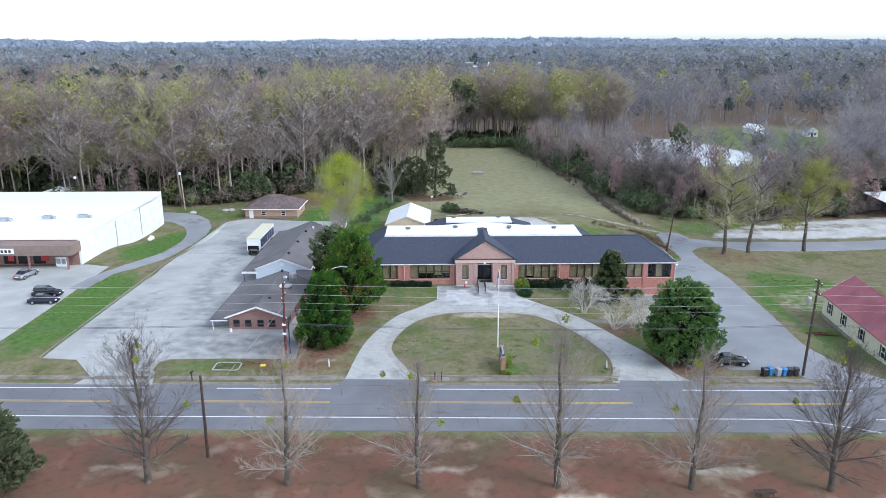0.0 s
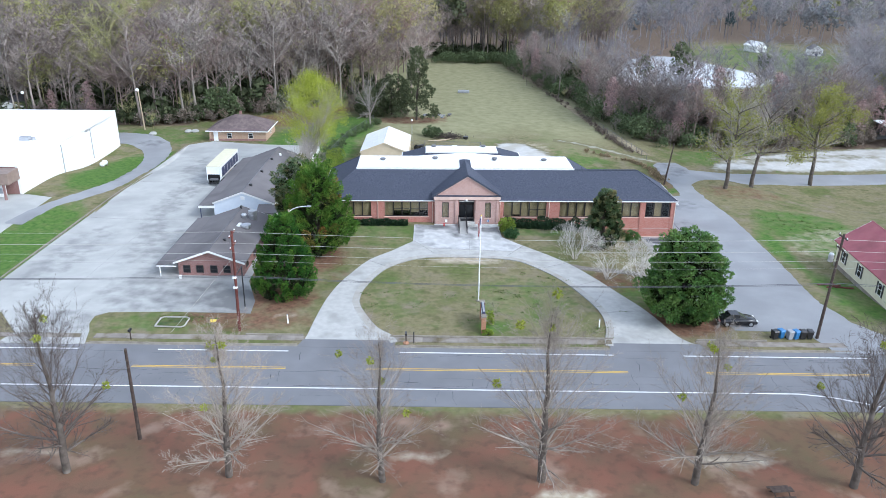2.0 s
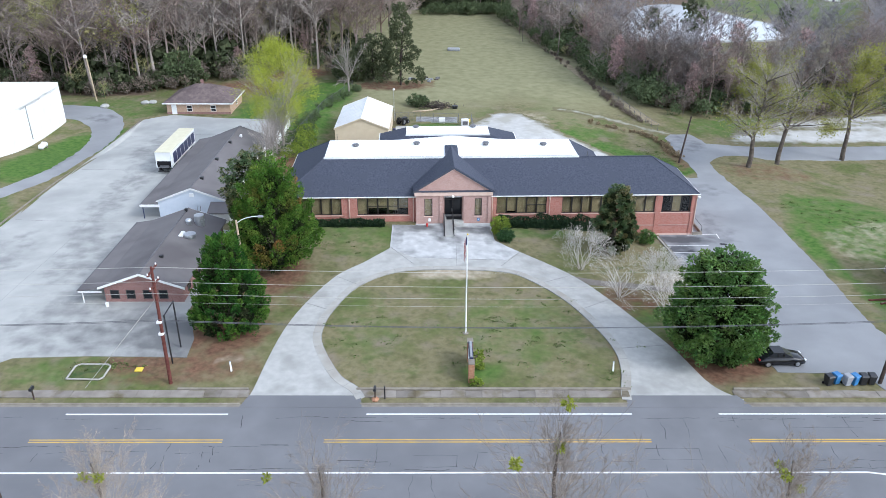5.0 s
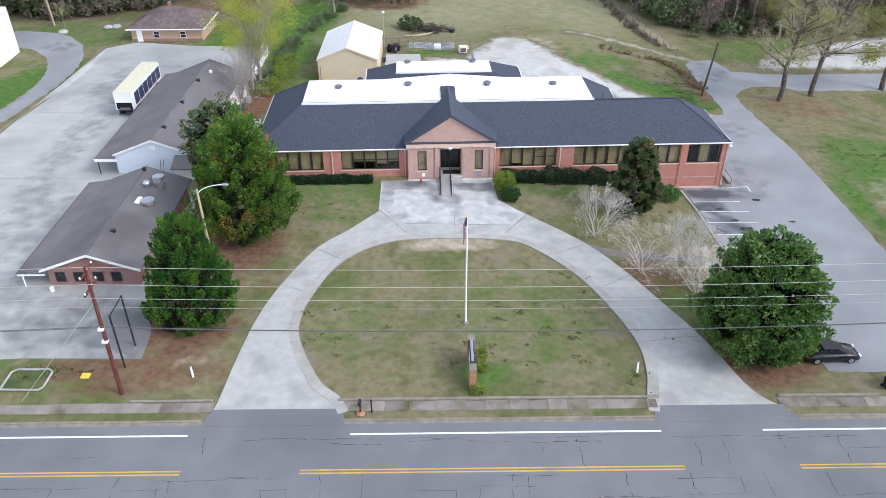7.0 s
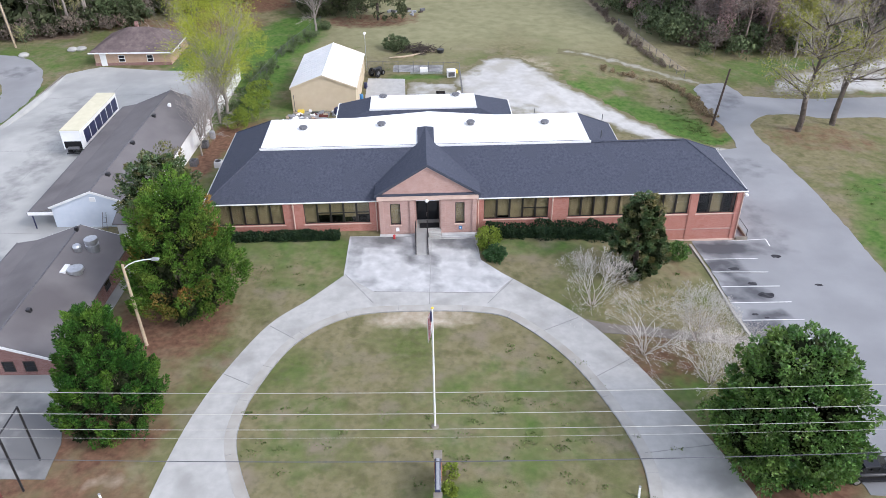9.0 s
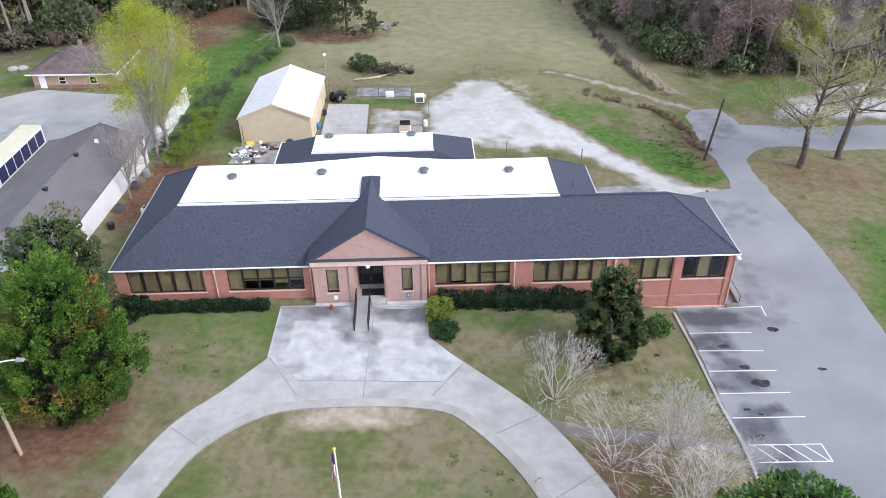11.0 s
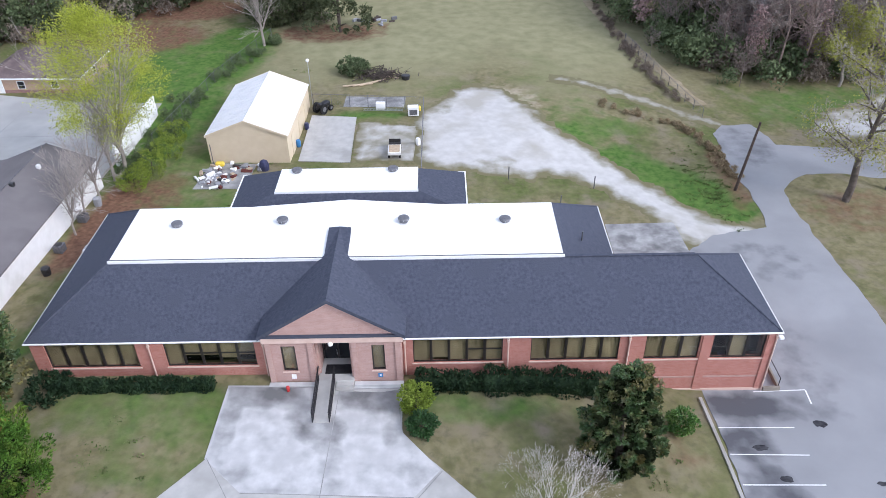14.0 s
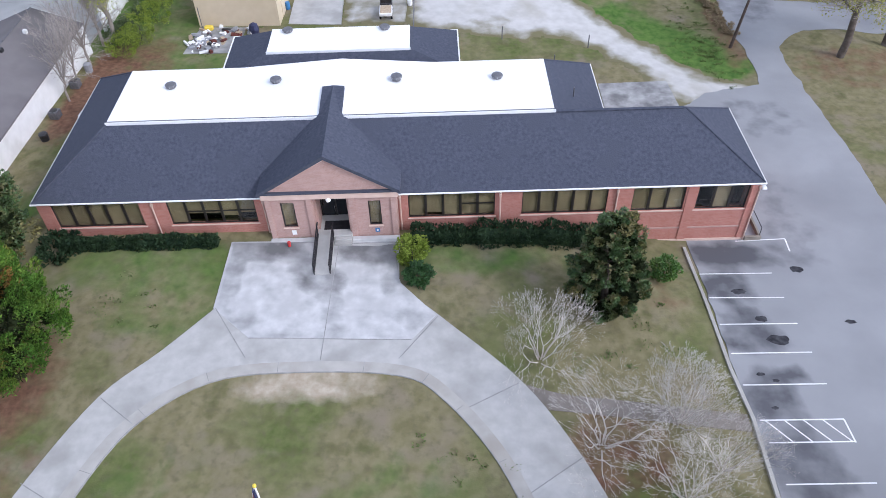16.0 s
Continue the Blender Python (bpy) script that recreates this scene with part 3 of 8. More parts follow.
def make_ground():
    xs, ys = spaced(-110, 110, 1.6, 4600), spaced(44, 235, 1.6, 4700)
    X, Y = np.meshgrid(xs, ys)
    Z = lie(X.ravel(), Y.ravel())
    nx, ny = len(xs), len(ys)
    me = bpy.data.meshes.new("ground")
    idx = np.arange(nx * ny).reshape(ny, nx)
    quads = np.stack([idx[:-1, :-1], idx[:-1, 1:], idx[1:, 1:], idx[1:, :-1]], -1).reshape(-1, 4)
    me.from_pydata(np.stack([X.ravel(), Y.ravel(), Z], 1).tolist(), [], quads.tolist())
    x, y = X.ravel(), Y.ravel()
    red = np.clip((73.5 - y) / 1.5, 0, 1)
    field = np.clip((y - 165) / 40, 0, 1) * np.clip((60 - x) / 20, 0, 1) * np.clip((x + 30) / 20, 0, 1)
    for key, val in (("red_soil", red), ("green", blobs(x, y, GREEN)), ("straw", blobs(x, y, STRAW)), ("pale", blobs(x, y, PALE)), ("dry", field), ("far_haze", np.clip((np.hypot(x, y) - 560) / 300, 0, 1)),
                     ("leaf_litter", ((x < 84) | (y < 236) | (y > 380) | (x / y > .5) | (x / y < .31)) * np.clip(np.maximum((y - 330) / 30, np.maximum((-56 - x - (y < 197) * 300) / 8, (x - 52 - (y < 191) * 300) / 8)), 0, 1))):
        a = me.attributes.new(key, 'FLOAT', 'POINT')
        a.data.foreach_set("value", np.ascontiguousarray(val, dtype=np.float32))
    me.shade_smooth()
    m = bpy.data.materials.new("lawn_and_soil")
    m.use_nodes = True
    N, L = m.node_tree.nodes, m.node_tree.links
    p = principled(m)
    p.inputs["Roughness"].default_value, p.inputs["Specular IOR Level"].default_value = 0.95, 0.1
    tc = N.new("ShaderNodeTexCoord")

    def nz(scale, detail=5):
        n = N.new("ShaderNodeTexNoise")
        n.inputs["Scale"].default_value, n.inputs["Detail"].default_value = scale, detail
        L.new(tc.outputs["Object"], n.inputs["Vector"])
        return n.outputs["Fac"]

    def rng(src, lo, hi):
        r = N.new("ShaderNodeMapRange")
        r.inputs["From Min"].default_value, r.inputs["From Max"].default_value = lo, hi
        L.new(src, r.inputs["Value"])
        return r.outputs["Result"]

    def mix(fac, a, b):
        n = N.new("ShaderNodeMix")
        n.data_type = 'RGBA'
        L.new(fac, n.inputs[0])
        for k, val in ((6, a), (7, b)):
            if isinstance(val, tuple):
                n.inputs[k].default_value = (*val, 1)
            else:
                L.new(val, n.inputs[k])
        return n.outputs[2]

    def mask(key, rough_scale=0.35, soft=0.6):
        a = N.new("ShaderNodeAttribute")
        a.attribute_name = key
        k = N.new("ShaderNodeMath")
        k.operation = 'MULTIPLY_ADD'
        L.new(nz(rough_scale, 7), k.inputs[0])
        k.inputs[1].default_value = 1.1
        L.new(a.outputs["Fac"], k.inputs[2])
        r = rng(k.outputs[0], 0.85, 0.85 + soft)
        q = N.new("ShaderNodeMath")
        q.operation = 'MULTIPLY'
        L.new(r, q.inputs[0])
        L.new(rng(a.outputs["Fac"], 0.0, 0.35), q.inputs[1])
        return q.outputs[0]

    lawn = mix(rng(nz(1.2, 9), 0.34, 0.66), (0.166, 0.150, 0.076), (0.230, 0.203, 0.116))
    lawn = mix(rng(nz(0.13, 8), 0.48, 0.65), lawn, mix(rng(nz(1.6, 8), 0.35, 0.65), (0.092, 0.118, 0.036), (0.142, 0.158, 0.06)))
    lawn = mix(rng(nz(0.5, 9), 0.55, 0.72), lawn, (0.105, 0.108, 0.045))
    lawn = mix(rng(nz(0.33, 10), 0.52, 0.72), lawn, (0.225, 0.19, 0.135))
    lawn = mix(rng(nz(1.9, 10), 0.50, 0.85), lawn, (0.125, 0.115, 0.066))
    col = mix(mask("dry", 0.08, 0.5), lawn, mix(rng(nz(0.5, 6), 0.3, 0.7), (0.215, 0.21, 0.115), (0.295, 0.28, 0.165)))
    col = mix(mask("green", 0.5), col, mix(rng(nz(1.5, 6), 0.3, 0.7), (0.055, 0.118, 0.024), (0.115, 0.19, 0.045)))
    col = mix(mask("leaf_litter", 0.2), col, mix(rng(nz(1.0, 6), 0.3, 0.7), (0.11, 0.08, 0.06), (0.20, 0.15, 0.11)))
    soil = mix(rng(nz(0.30, 9), 0.35, 0.66), (0.205, 0.098, 0.066), (0.155, 0.098, 0.064))
    soil = mix(rng(nz(0.11, 8), 0.50, 0.68), soil, (0.125, 0.105, 0.058))
    soil = mix(rng(nz(0.22, 9), 0.56, 0.74), soil, (0.30, 0.205, 0.155))
    soil = mix(rng(nz(0.9, 10), 0.50, 0.78), soil, (0.115, 0.07, 0.05))
    col = mix(mask("red_soil", 0.4, 0.4), col, soil)
    col = mix(mask("straw", 0.7), col, mix(rng(nz(2.0, 6), 0.3, 0.7), (0.115, 0.06, 0.04), (0.215, 0.125, 0.08)))
    col = mix(mask("pale", 0.7), col, mix(rng(nz(2.0, 6), 0.3, 0.7), (0.34, 0.28, 0.20), (0.48, 0.42, 0.33)))
    # Far ground takes on the haze blue-grey of the distant woods in its colour.
    col = mix(mask("far_haze", 0.02), col, mix(rng(nz(0.012, 8), 0.35, 0.65), (0.24, 0.255, 0.275), (0.30, 0.31, 0.31)))
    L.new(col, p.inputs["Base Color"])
    b = N.new("ShaderNodeBump")
    b.inputs["Strength"].default_value, b.inputs["Distance"].default_value = 0.4, 0.06
    L.new(nz(9.0, 6), b.inputs["Height"])
    L.new(b.outputs["Normal"], p.inputs["Normal"])
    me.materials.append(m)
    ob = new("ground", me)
    tagged(ob, "patchy lawn, red soil and dry field reaching to the horizon", "ground", kind="structure")


make_ground()


def smooth_line(pts, n=6, closed=False):
    """A smooth curve through the points."""
    P = [Vector((*p, 0)) for p in pts]
    out = []
    m = len(P)
    for i in range(m if closed else m - 1):
        a, b, c, d = (P[(i - 1) % m] if closed or i else P[0]), P[i], P[(i + 1) % m], (P[(i + 2) % m] if closed or i + 2 < m else P[-1])
        for k in range(n):
            t = k / n
            q = 0.5 * ((2 * b) + (c - a) * t + (2 * a - 5 * b + 4 * c - d) * t * t + (3 * b - a - 3 * c + d) * t ** 3)
            out.append((q.x, q.y))
    if not closed:
        out.append(tuple(P[-1])[:2])
    return out


def drape(name, poly, dz, mat, step=2.5, skirt=0.25, dive=0.0):
    """A sheet with the outline poly that lies dz above the ground, with a skirt down into it."""
    from mathutils.geometry import delaunay_2d_cdt
    xs, ys = [p[0] for p in poly], [p[1] for p in poly]
    pts = [Vector(p) for p in poly]
    n = len(pts)
    for gx in np.arange(min(xs) + step / 2, max(xs), step):
        for gy in np.arange(min(ys) + step / 2, max(ys), step):
            pts.append(Vector((float(gx), float(gy))))
    vs, _, fs, *_ = delaunay_2d_cdt(pts, [], [list(range(n))], 1, 1e-4)
    bm = bmesh.new()
    bv = [bm.verts.new((v.x, v.y, 0)) for v in vs]
    for q in fs:
        bm.faces.new([bv[i] for i in q])
    for v in [v for v in bm.verts if not v.link_faces]:
        bm.verts.remove(v)
    co = np.array([v.co[:] for v in bm.verts])
    z = lie(co[:, 0], co[:, 1]) + dz
    for v, h in zip(bm.verts, z):
        v.co.z = h
    bmesh.ops.recalc_face_normals(bm, faces=bm.faces)
    if sum(fc.normal.z for fc in bm.faces) < 0:
        bmesh.ops.reverse_faces(bm, faces=bm.faces)
    rim = [e for e in bm.edges if e.is_boundary]
    if dive:
        for v in {v for e in rim for v in e.verts}:
            v.co.z -= dz + dive
    ext = bmesh.ops.extrude_edge_only(bm, edges=rim)
    for v in (g for g in ext["geom"] if isinstance(g, bmesh.types.BMVert)):
        v.co.z -= skirt + dz
    bmesh.ops.recalc_face_normals(bm, faces=bm.faces)
    me = bpy.data.meshes.new(name)
    bm.to_mesh(me)
    bm.free()
    me.materials.append(M[mat])
    return me


def ragged(poly, amp, seed=1):
    """The same outline with an uneven edge."""
    out, n = [], len(poly)
    for i in range(n):
        a, b = Vector(poly[i]), Vector(poly[(i + 1) % n])
        k = max(1, int((b - a).length / 0.7))
        d = (b - a).normalized()
        for j in range(k):
            p = a.lerp(b, j / k)
            e = amp * (noise.noise((p.x * .55, p.y * .55, seed)) + .6 * noise.noise((p.x * 1.7, p.y * 1.7, seed)))
            out.append((p.x - d.y * e, p.y + d.x * e))
    return out


def paved(name, poly, dz, mat, label, category, step=2.5, kind="structure", rough=0.0, stains=(), fade=0.0):
    """A surface on the ground; stains: dirty places (x, y, width, depth, strength); fade: how far grass creeps in from the edge."""
    if rough:
        poly = ragged(poly, rough)
    me = drape(name, poly, dz, mat, step, dive=0.03 if fade else 0.0)
    if stains or fade:
        co = np.zeros(len(me.vertices) * 3, np.float32)
        me.vertices.foreach_get("co", co)
        x, y = co.reshape(-1, 3)[:, 0].astype(float), co.reshape(-1, 3)[:, 1].astype(float)
        val = blobs(x, y, stains)
        if fade:
            near = np.full(len(x), 1e9)
            for (ax, ay), (bx, by) in zip(poly, poly[1:] + poly[:1]):
                dx, dy = bx - ax, by - ay
                t = np.clip(((x - ax) * dx + (y - ay) * dy) / (dx * dx + dy * dy + 1e-9), 0, 1)
                near = np.minimum(near, np.hypot(x - ax - t * dx, y - ay - t * dy))
            val = np.maximum(val, 1.15 * np.clip(1 - near / fade, 0, 1))
        a = me.attributes.new("stain", 'FLOAT', 'POINT')
        a.data.foreach_set("value", np.ascontiguousarray(val, dtype=np.float32))
    return tagged(new(name, me), label, category, kind=kind)


def widened(poly, d):
    """The same closed outline pushed outward."""
    n, out = len(poly), []
    area = sum(poly[i][0] * poly[(i + 1) % n][1] - poly[(i + 1) % n][0] * poly[i][1] for i in range(n))
    k = d if area > 0 else -d
    for i, p in enumerate(poly):
        a, b = poly[i - 1], poly[(i + 1) % n]
        v = Vector((b[0] - a[0], b[1] - a[1])).normalized()
        out.append((p[0] + v.y * k, p[1] - v.x * k))
    return out


def ribbon(line, half):
    """The outline of a band along a line."""
    L, R = [], []
    for i, p in enumerate(line):
        a, b = line[max(0, i - 1)], line[min(len(line) - 1, i + 1)]
        d = Vector((b[0] - a[0], b[1] - a[1])).normalized()
        L.append((p[0] - d.y * half, p[1] + d.x * half))
        R.append((p[0] + d.y * half, p[1] - d.x * half))
    return R + L[::-1]


# ---------------------------------------------------------------- road
road = paved("road", [(-400, 73.9), (400, 73.9), (400, 85.0), (-400, 85.0)], 0.05, "road", "worn grey asphalt two-lane road with sealed cracks", "road", 12)
shoulder = paved("road_edge", [(-400, 84.95), (400, 84.95), (400, 85.38), (-400, 85.38)], 0.035, "kerb", "pale concrete gutter strip beside the road", "gutter", 12)


def stripe(parent, name, x0, y0, x1, y1, mat, w=0.12, z=0.012, base=0.05):
    a, b = Vector((x0, y0)), Vector((x1, y1))
    n = max(1, int((b - a).length / 4))
    d = (b - a).normalized()
    o = Vector((-d.y, d.x)) * w / 2
    s = Shape()
    rows = []
    for i in range(n + 1):
        p = a.lerp(b, i / n)
        h = base + z
        rows.append([(p.x + o.x, p.y + o.y, at(p.x + o.x, p.y + o.y) + h), (p.x - o.x, p.y - o.y, at(p.x - o.x, p.y - o.y) + h),
                     (p.x - o.x, p.y - o.y, at(p.x - o.x, p.y - o.y) + base - 0.01), (p.x + o.x, p.y + o.y, at(p.x + o.x, p.y + o.y) + base - 0.01)])
    s.loft(rows)
    return part(name, s, M[mat], parent)


for x0, x1 in ((-180, -37), (-28.5, -14.6), (-2.7, 20.2), (27.7, 48), (56, 180)):
    stripe(road, "edge_line", x0, 84.0, x1, 84.0, "paint_white", 0.16)
stripe(road, "edge_line", -180, 76.85, 37, 76.85, "paint_white", 0.16)
stripe(road, "edge_line", 47, 76.85, 180, 76.85, "paint_white", 0.16)
_e = [(37, 76.85), (40, 76.3), (43, 75.2), (46, 73.9)]
for p, q in zip(_e, _e[1:]):
    stripe(road, "edge_line", *p, *q, "paint_white", 0.16)
for x0, x1 in ((-180, -40), (-30, -14.2), (-5.9, 21.0), (29.1, 46), (60, 180)):
    for dy in (-0.14, 0.14):
        stripe(road, "centre_line", x0, 80.55 + dy, x1, 80.55 + dy, "paint_yellow", 0.11)


def cracks():
    """Sealed cracks: long ones along the wheel tracks, crossings between them, and a few squared patches."""
    rnd = random.Random(5)
    s = Shape()

    def line(pts, w):
        for (ax, ay), (bx, by) in zip(pts, pts[1:]):
            if rnd.random() < .12:
                continue
            d = Vector((bx - ax, by - ay)).normalized() * w * rnd.uniform(0.35, 1.0)
            s.add([(ax + d.y, ay - d.x, 0.058), (bx + d.y, by - d.x, 0.058), (bx - d.y, by + d.x, 0.058), (ax - d.y, ay + d.x, 0.058)], [(0, 1, 2, 3)])

    for lane, share in ((83.55, .75), (83.1, .3), (79.95, .3), (79.2, .5), (78.1, .6), (77.3, .35), (82.2, .15), (75.4, .3)):
        x = -70.0
        while x < 80:
            n = int(rnd.uniform(2, 12) / .5)
            if rnd.random() < share:
                y, pts = lane + rnd.uniform(-.15, .15), []
                for i in range(n):
                    y += rnd.uniform(-.09, .09) + (lane - y) * .1
                    pts.append((x + i * .5, y))
                line(pts, rnd.uniform(.012, .032))
            x += n * .5 + rnd.uniform(.5, 3)
    x = -70.0
    while x < 80:
        y0, y1 = rnd.choice(((77.2, 79.3), (78.0, 80.2), (76.9, 80.3), (80.7, 83.6), (82.2, 83.9), (74.2, 76.6), (77.3, 78.2), (78.1, 79.2)))
        px, pts, y = x, [], y0
        while y < y1:
            pts.append((px, y))
            px += rnd.uniform(-.12, .12)
            y += rnd.uniform(.2, .4)
        if len(pts) > 1:
            line(pts, rnd.uniform(.012, .03))
        x += rnd.uniform(.7, 3.0)
    for x0, x1, y0, y1 in ((20.2, 24.6, 78.3, 79.6), (1.5, 5.0, 77.5, 78.8), (-26.0, -22.5, 78.2, 79.3), (-11.0, -6.5, 79.0, 80.1)):
        line([(x0, y1), ((x0 + x1) / 2, y1 + .05), (x1, y1)], .022)
        line([(x0, y0), ((x0 + x1) / 2, y0 - .05), (x1, y0 + .05)], .02)
        line([(x1, y1), (x1 - .1, y0)], .02)
    ob = part("tar_cracks", s, M["crack"], road, "black tar-sealed cracks")
    ob["kind"] = "stuff"


cracks()

# kerbs and pavement
for x0, x1 in ((-36.5, -13.9), (-3.4, 20.2), (30.4, 46.5)):
    k = single("kerb", Shape().box(x0, 85.36, -0.1, x1, 85.52, 0.13, 0.03), M["kerb"], "old concrete kerb beside the road", "kerb", "kerbs", "structure")
pavement = tagged(new("pavement"), "narrow old concrete pavement of uneven slabs", "pavement", kind="structure")
_r = random.Random(3)
for x0, x1 in ((-120, -38), (-36.5, -13.4), (-3.6, 20.6), (30.0, 46.5), (58, 110)):
    x = x0
    while x < x1 - 0.3:
        w = min(_r.choice((1.5, 1.5, 1.8, 2.2)), x1 - x)
        dz = _r.uniform(-0.015, 0.02)
        z = at(x + w / 2, 86.9)
        part("slab", Shape().box(x + 0.006, 86.35, z - 0.08, x + w - 0.006, 87.35 + _r.uniform(-.05, .05), z + 0.075 + dz, 0.015), M["walk"], pavement)
        x += w
for x0, x1 in ((-20, -13.6), (-3.9, 20.9), (30.2, 38)):
    single("kerb", Shape().box(x0, 87.42, -0.1, x1, 87.62, 0.22 if x0 < 0 else 0.2, 0.03), M["kerb"], "low weathered concrete lawn edging", "kerb", "kerbs", "structure")

# ---------------------------------------------------------------- horseshoe drive
OUT_L = [(-13.6, 86.0), (-13.2, 87.3), (-12.8, 92.0), (-12.1, 98.0), (-10.8, 103.2), (-8.4, 109.1), (-5.3, 112.8), (-2.5, 116.5)]
IN_L = [(-3.4, 86.2), (-4.2, 87.6), (-6.1, 89.6), (-8.3, 94.4), (-8.75, 97.6), (-8.1, 101.6), (-5.9, 107.0), (-1.6, 110.6), (4.2, 111.5)]
IN_R = [(11.3, 111.3), (14.5, 109.2), (17.8, 104.7), (20.0, 99.1), (21.2, 94.0), (21.1, 90.3), (20.5, 87.6), (20.2, 86.0)]
OUT_R = [(30.6, 86.0), (28.4, 88.3), (26.7, 94.2), (24.7, 99.7), (22.4, 105.4), (19.2, 110.6), (13.8, 116.0), (10.8, 119.2), (10.6, 123.4)]
inner = smooth_line(IN_L + IN_R, 5)
outer_l, outer_r = smooth_line(OUT_L, 5), smooth_line(OUT_R, 5)
loop = outer_l + [(-2.6, 123.4)] + outer_r[::-1] + inner[::-1]
drive = paved("driveway", loop, 0.06, "concrete", "pale concrete horseshoe drive round a lawn", "driveway", 2.0)
pad = paved("forecourt", [(-2.55, 116.6), (-2.62, 123.4), (10.45, 123.75), (10.7, 119.3), (13.5, 116.1), (11.8, 113.9), (5.8, 113.9), (0.5, 113.9)], 0.072, "pad", "blotched white concrete forecourt before the entrance", "forecourt", 0.6,
            stains=[(0.2, 122.6, 3.2, 1.5, .72), (8.2, 122.4, 3.0, 1.6, .68), (5.0, 119.2, 2.0, 1.6, .62), (0, 115.2, 2.0, 1.4, .34), (12, 116, 1.6, 1.6, .36), (6, 113.9, 6, 1.2, .3), (-1.8, 119.5, 1.0, 3.5, .42), (3.4, 121.0, 1.8, 1.4, .46), (10.0, 120.2, 1.0, 2.5, .42), (5.8, 117.0, 1.2, 2.2, .28)])
def band(line, half, z, low=-0.1):
    """A low solid band along a line on the ground."""
    rows = []
    for i, p in enumerate(line):
        a, b = line[max(0, i - 1)], line[min(len(line) - 1, i + 1)]
        d = Vector((b[0] - a[0], b[1] - a[1])).normalized()
        g = at(*p)
        rows.append([(p[0] + d.y * k, p[1] - d.x * k, g + h) for k, h in ((half, low), (half, z), (-half, z), (-half, low))])
    return Shape().loft(rows)


part("edging", band(inner, 0.42, 0.085), M["edging"], drive, "paler rounded concrete edging")
JOINTS = [(-2.4, 116.6, 0.6, 112.2), (13.6, 116.0, 11.0, 112.3), (5.8, 123, 5.7, 112.1), (0.5, 113.9, 11.8, 113.9), (-8.2, 109.0, -5.6, 107.1), (-11, 103, -8.2, 101.5), (19.0, 110.4, 15.4, 108.3), (22.6, 105, 18.9, 102.3), (26.4, 95, 21.2, 94.2)]
for k in range(3, len(inner) - 3, 4):
    a, b = inner[k - 1], inner[k + 1]
    d = Vector((b[0] - a[0], b[1] - a[1])).normalized() * 0.42
    stripe(drive, "joint", inner[k][0] - d.y, inner[k][1] + d.x, inner[k][0] + d.y, inner[k][1] - d.x, "joint", 0.04, 0.006, 0.085)
part("edging_joint", band([(p[0], p[1]) for p in widened(inner, -0.44)][2:-2], 0.025, 0.092), M["joint"], drive)
for j in JOINTS:
    stripe(drive, "joint", *j, "joint", 0.05, 0.016, 0.072)
apron = paved("apron", [(-13.9, 84.9), (-3.2, 84.9), (-3.4, 86.6), (-13.4, 86.6)], 0.068, "road", "grey asphalt apron joining drive and road", "apron")
apron2 = paved("apron", [(20.0, 84.9), (31.0, 84.9), (30.2, 86.6), (20.3, 86.6)], 0.068, "road", "grey asphalt apron joining drive and road", "apron")
side_walk = paved("garden_path", smooth_line([(19.2, 110.4), (22, 109.6), (26, 109.2), (33.6, 108.4)], 4) + smooth_line([(33.6, 107.1), (26, 107.9), (22, 108.3), (20.5, 108.4)], 4), 0.05, "walk", "narrow concrete path across the lawn", "path")

# ---------------------------------------------------------------- side lane and parking on the east side
lane = paved("side_lane", [(33.6, 125.5), (33.8, 108.0), (33.9, 100), (35.5, 90.5), (43.6, 90.2), (44.6, 84.9), (55, 84.9), (50.5, 93), (49.4, 99), (50.5, 110), (51.2, 128), (51.2, 140), (51.1, 149.4),
                           (50.8, 154.7), (51.1, 157.4), (52.6, 159.4), (55, 160.9), (62, 161.9), (78, 163.6), (110, 165.2), (160, 164), (160, 171), (110, 171.5), (78, 171), (62.9, 169.6), (54.2, 168.9), (54.1, 171.2), (52.8, 174.7), (48.9, 173.9), (47.1, 171.5), (46.9, 167.9), (46.6, 163), (47.2, 157), (47.2, 152.1), (46.7, 149.6), (40.5, 147.6), (36.8, 144), (36.0, 136), (35.9, 126)],
             0.05, "lot", "faded grey asphalt lane and parking spaces", "lane", 1.3, rough=.22,
             stains=[(36.2, 123.8, 3.4, 2.0, .95), (36.8, 123.4, 3.2, 1.5, .95), (35.2, 119.6, 2.4, 1.6, .85), (35.6, 117.2, 2.0, 1.0, .7), (35.8, 114.6, 2.8, 1.4, .75), (36.8, 111.6, 2.0, .8, .8), (35.4, 109.6, 2.2, 2.2, .75), (36.2, 104.5, 2.6, 3.5, .7), (42, 128, 3, 7, .3), (50, 168, 4, 6, .4), (38, 138, 2, 7, .5), (44, 143, 5, 4, .34)])
yard2 = paved("gravel_yard", [(57, 170.6), (63, 170.6), (78, 172), (104, 172.5), (118, 184), (112, 193), (90, 190), (74, 186), (64, 180)], 0.045, "gravel", "pale gravel yard beside the lane, mossy in places", "yard", 1.6, rough=.8, fade=3.0, stains=[(80, 181, 12, 1.6, .7), (95, 184, 10, 2, .6), (70, 178, 5, 2, .5)])
STALLS = [(33.7, 39.3, 121.4), (33.75, 39.35, 118.7), (33.8, 39.4, 116.0), (33.9, 39.5, 113.35), (34.0, 39.6, 110.7), (34.3, 39.7, 107.95), (34.4, 39.8, 106.3), (34.5, 39.9, 103.4), (37.6, 41.6, 125.4)]
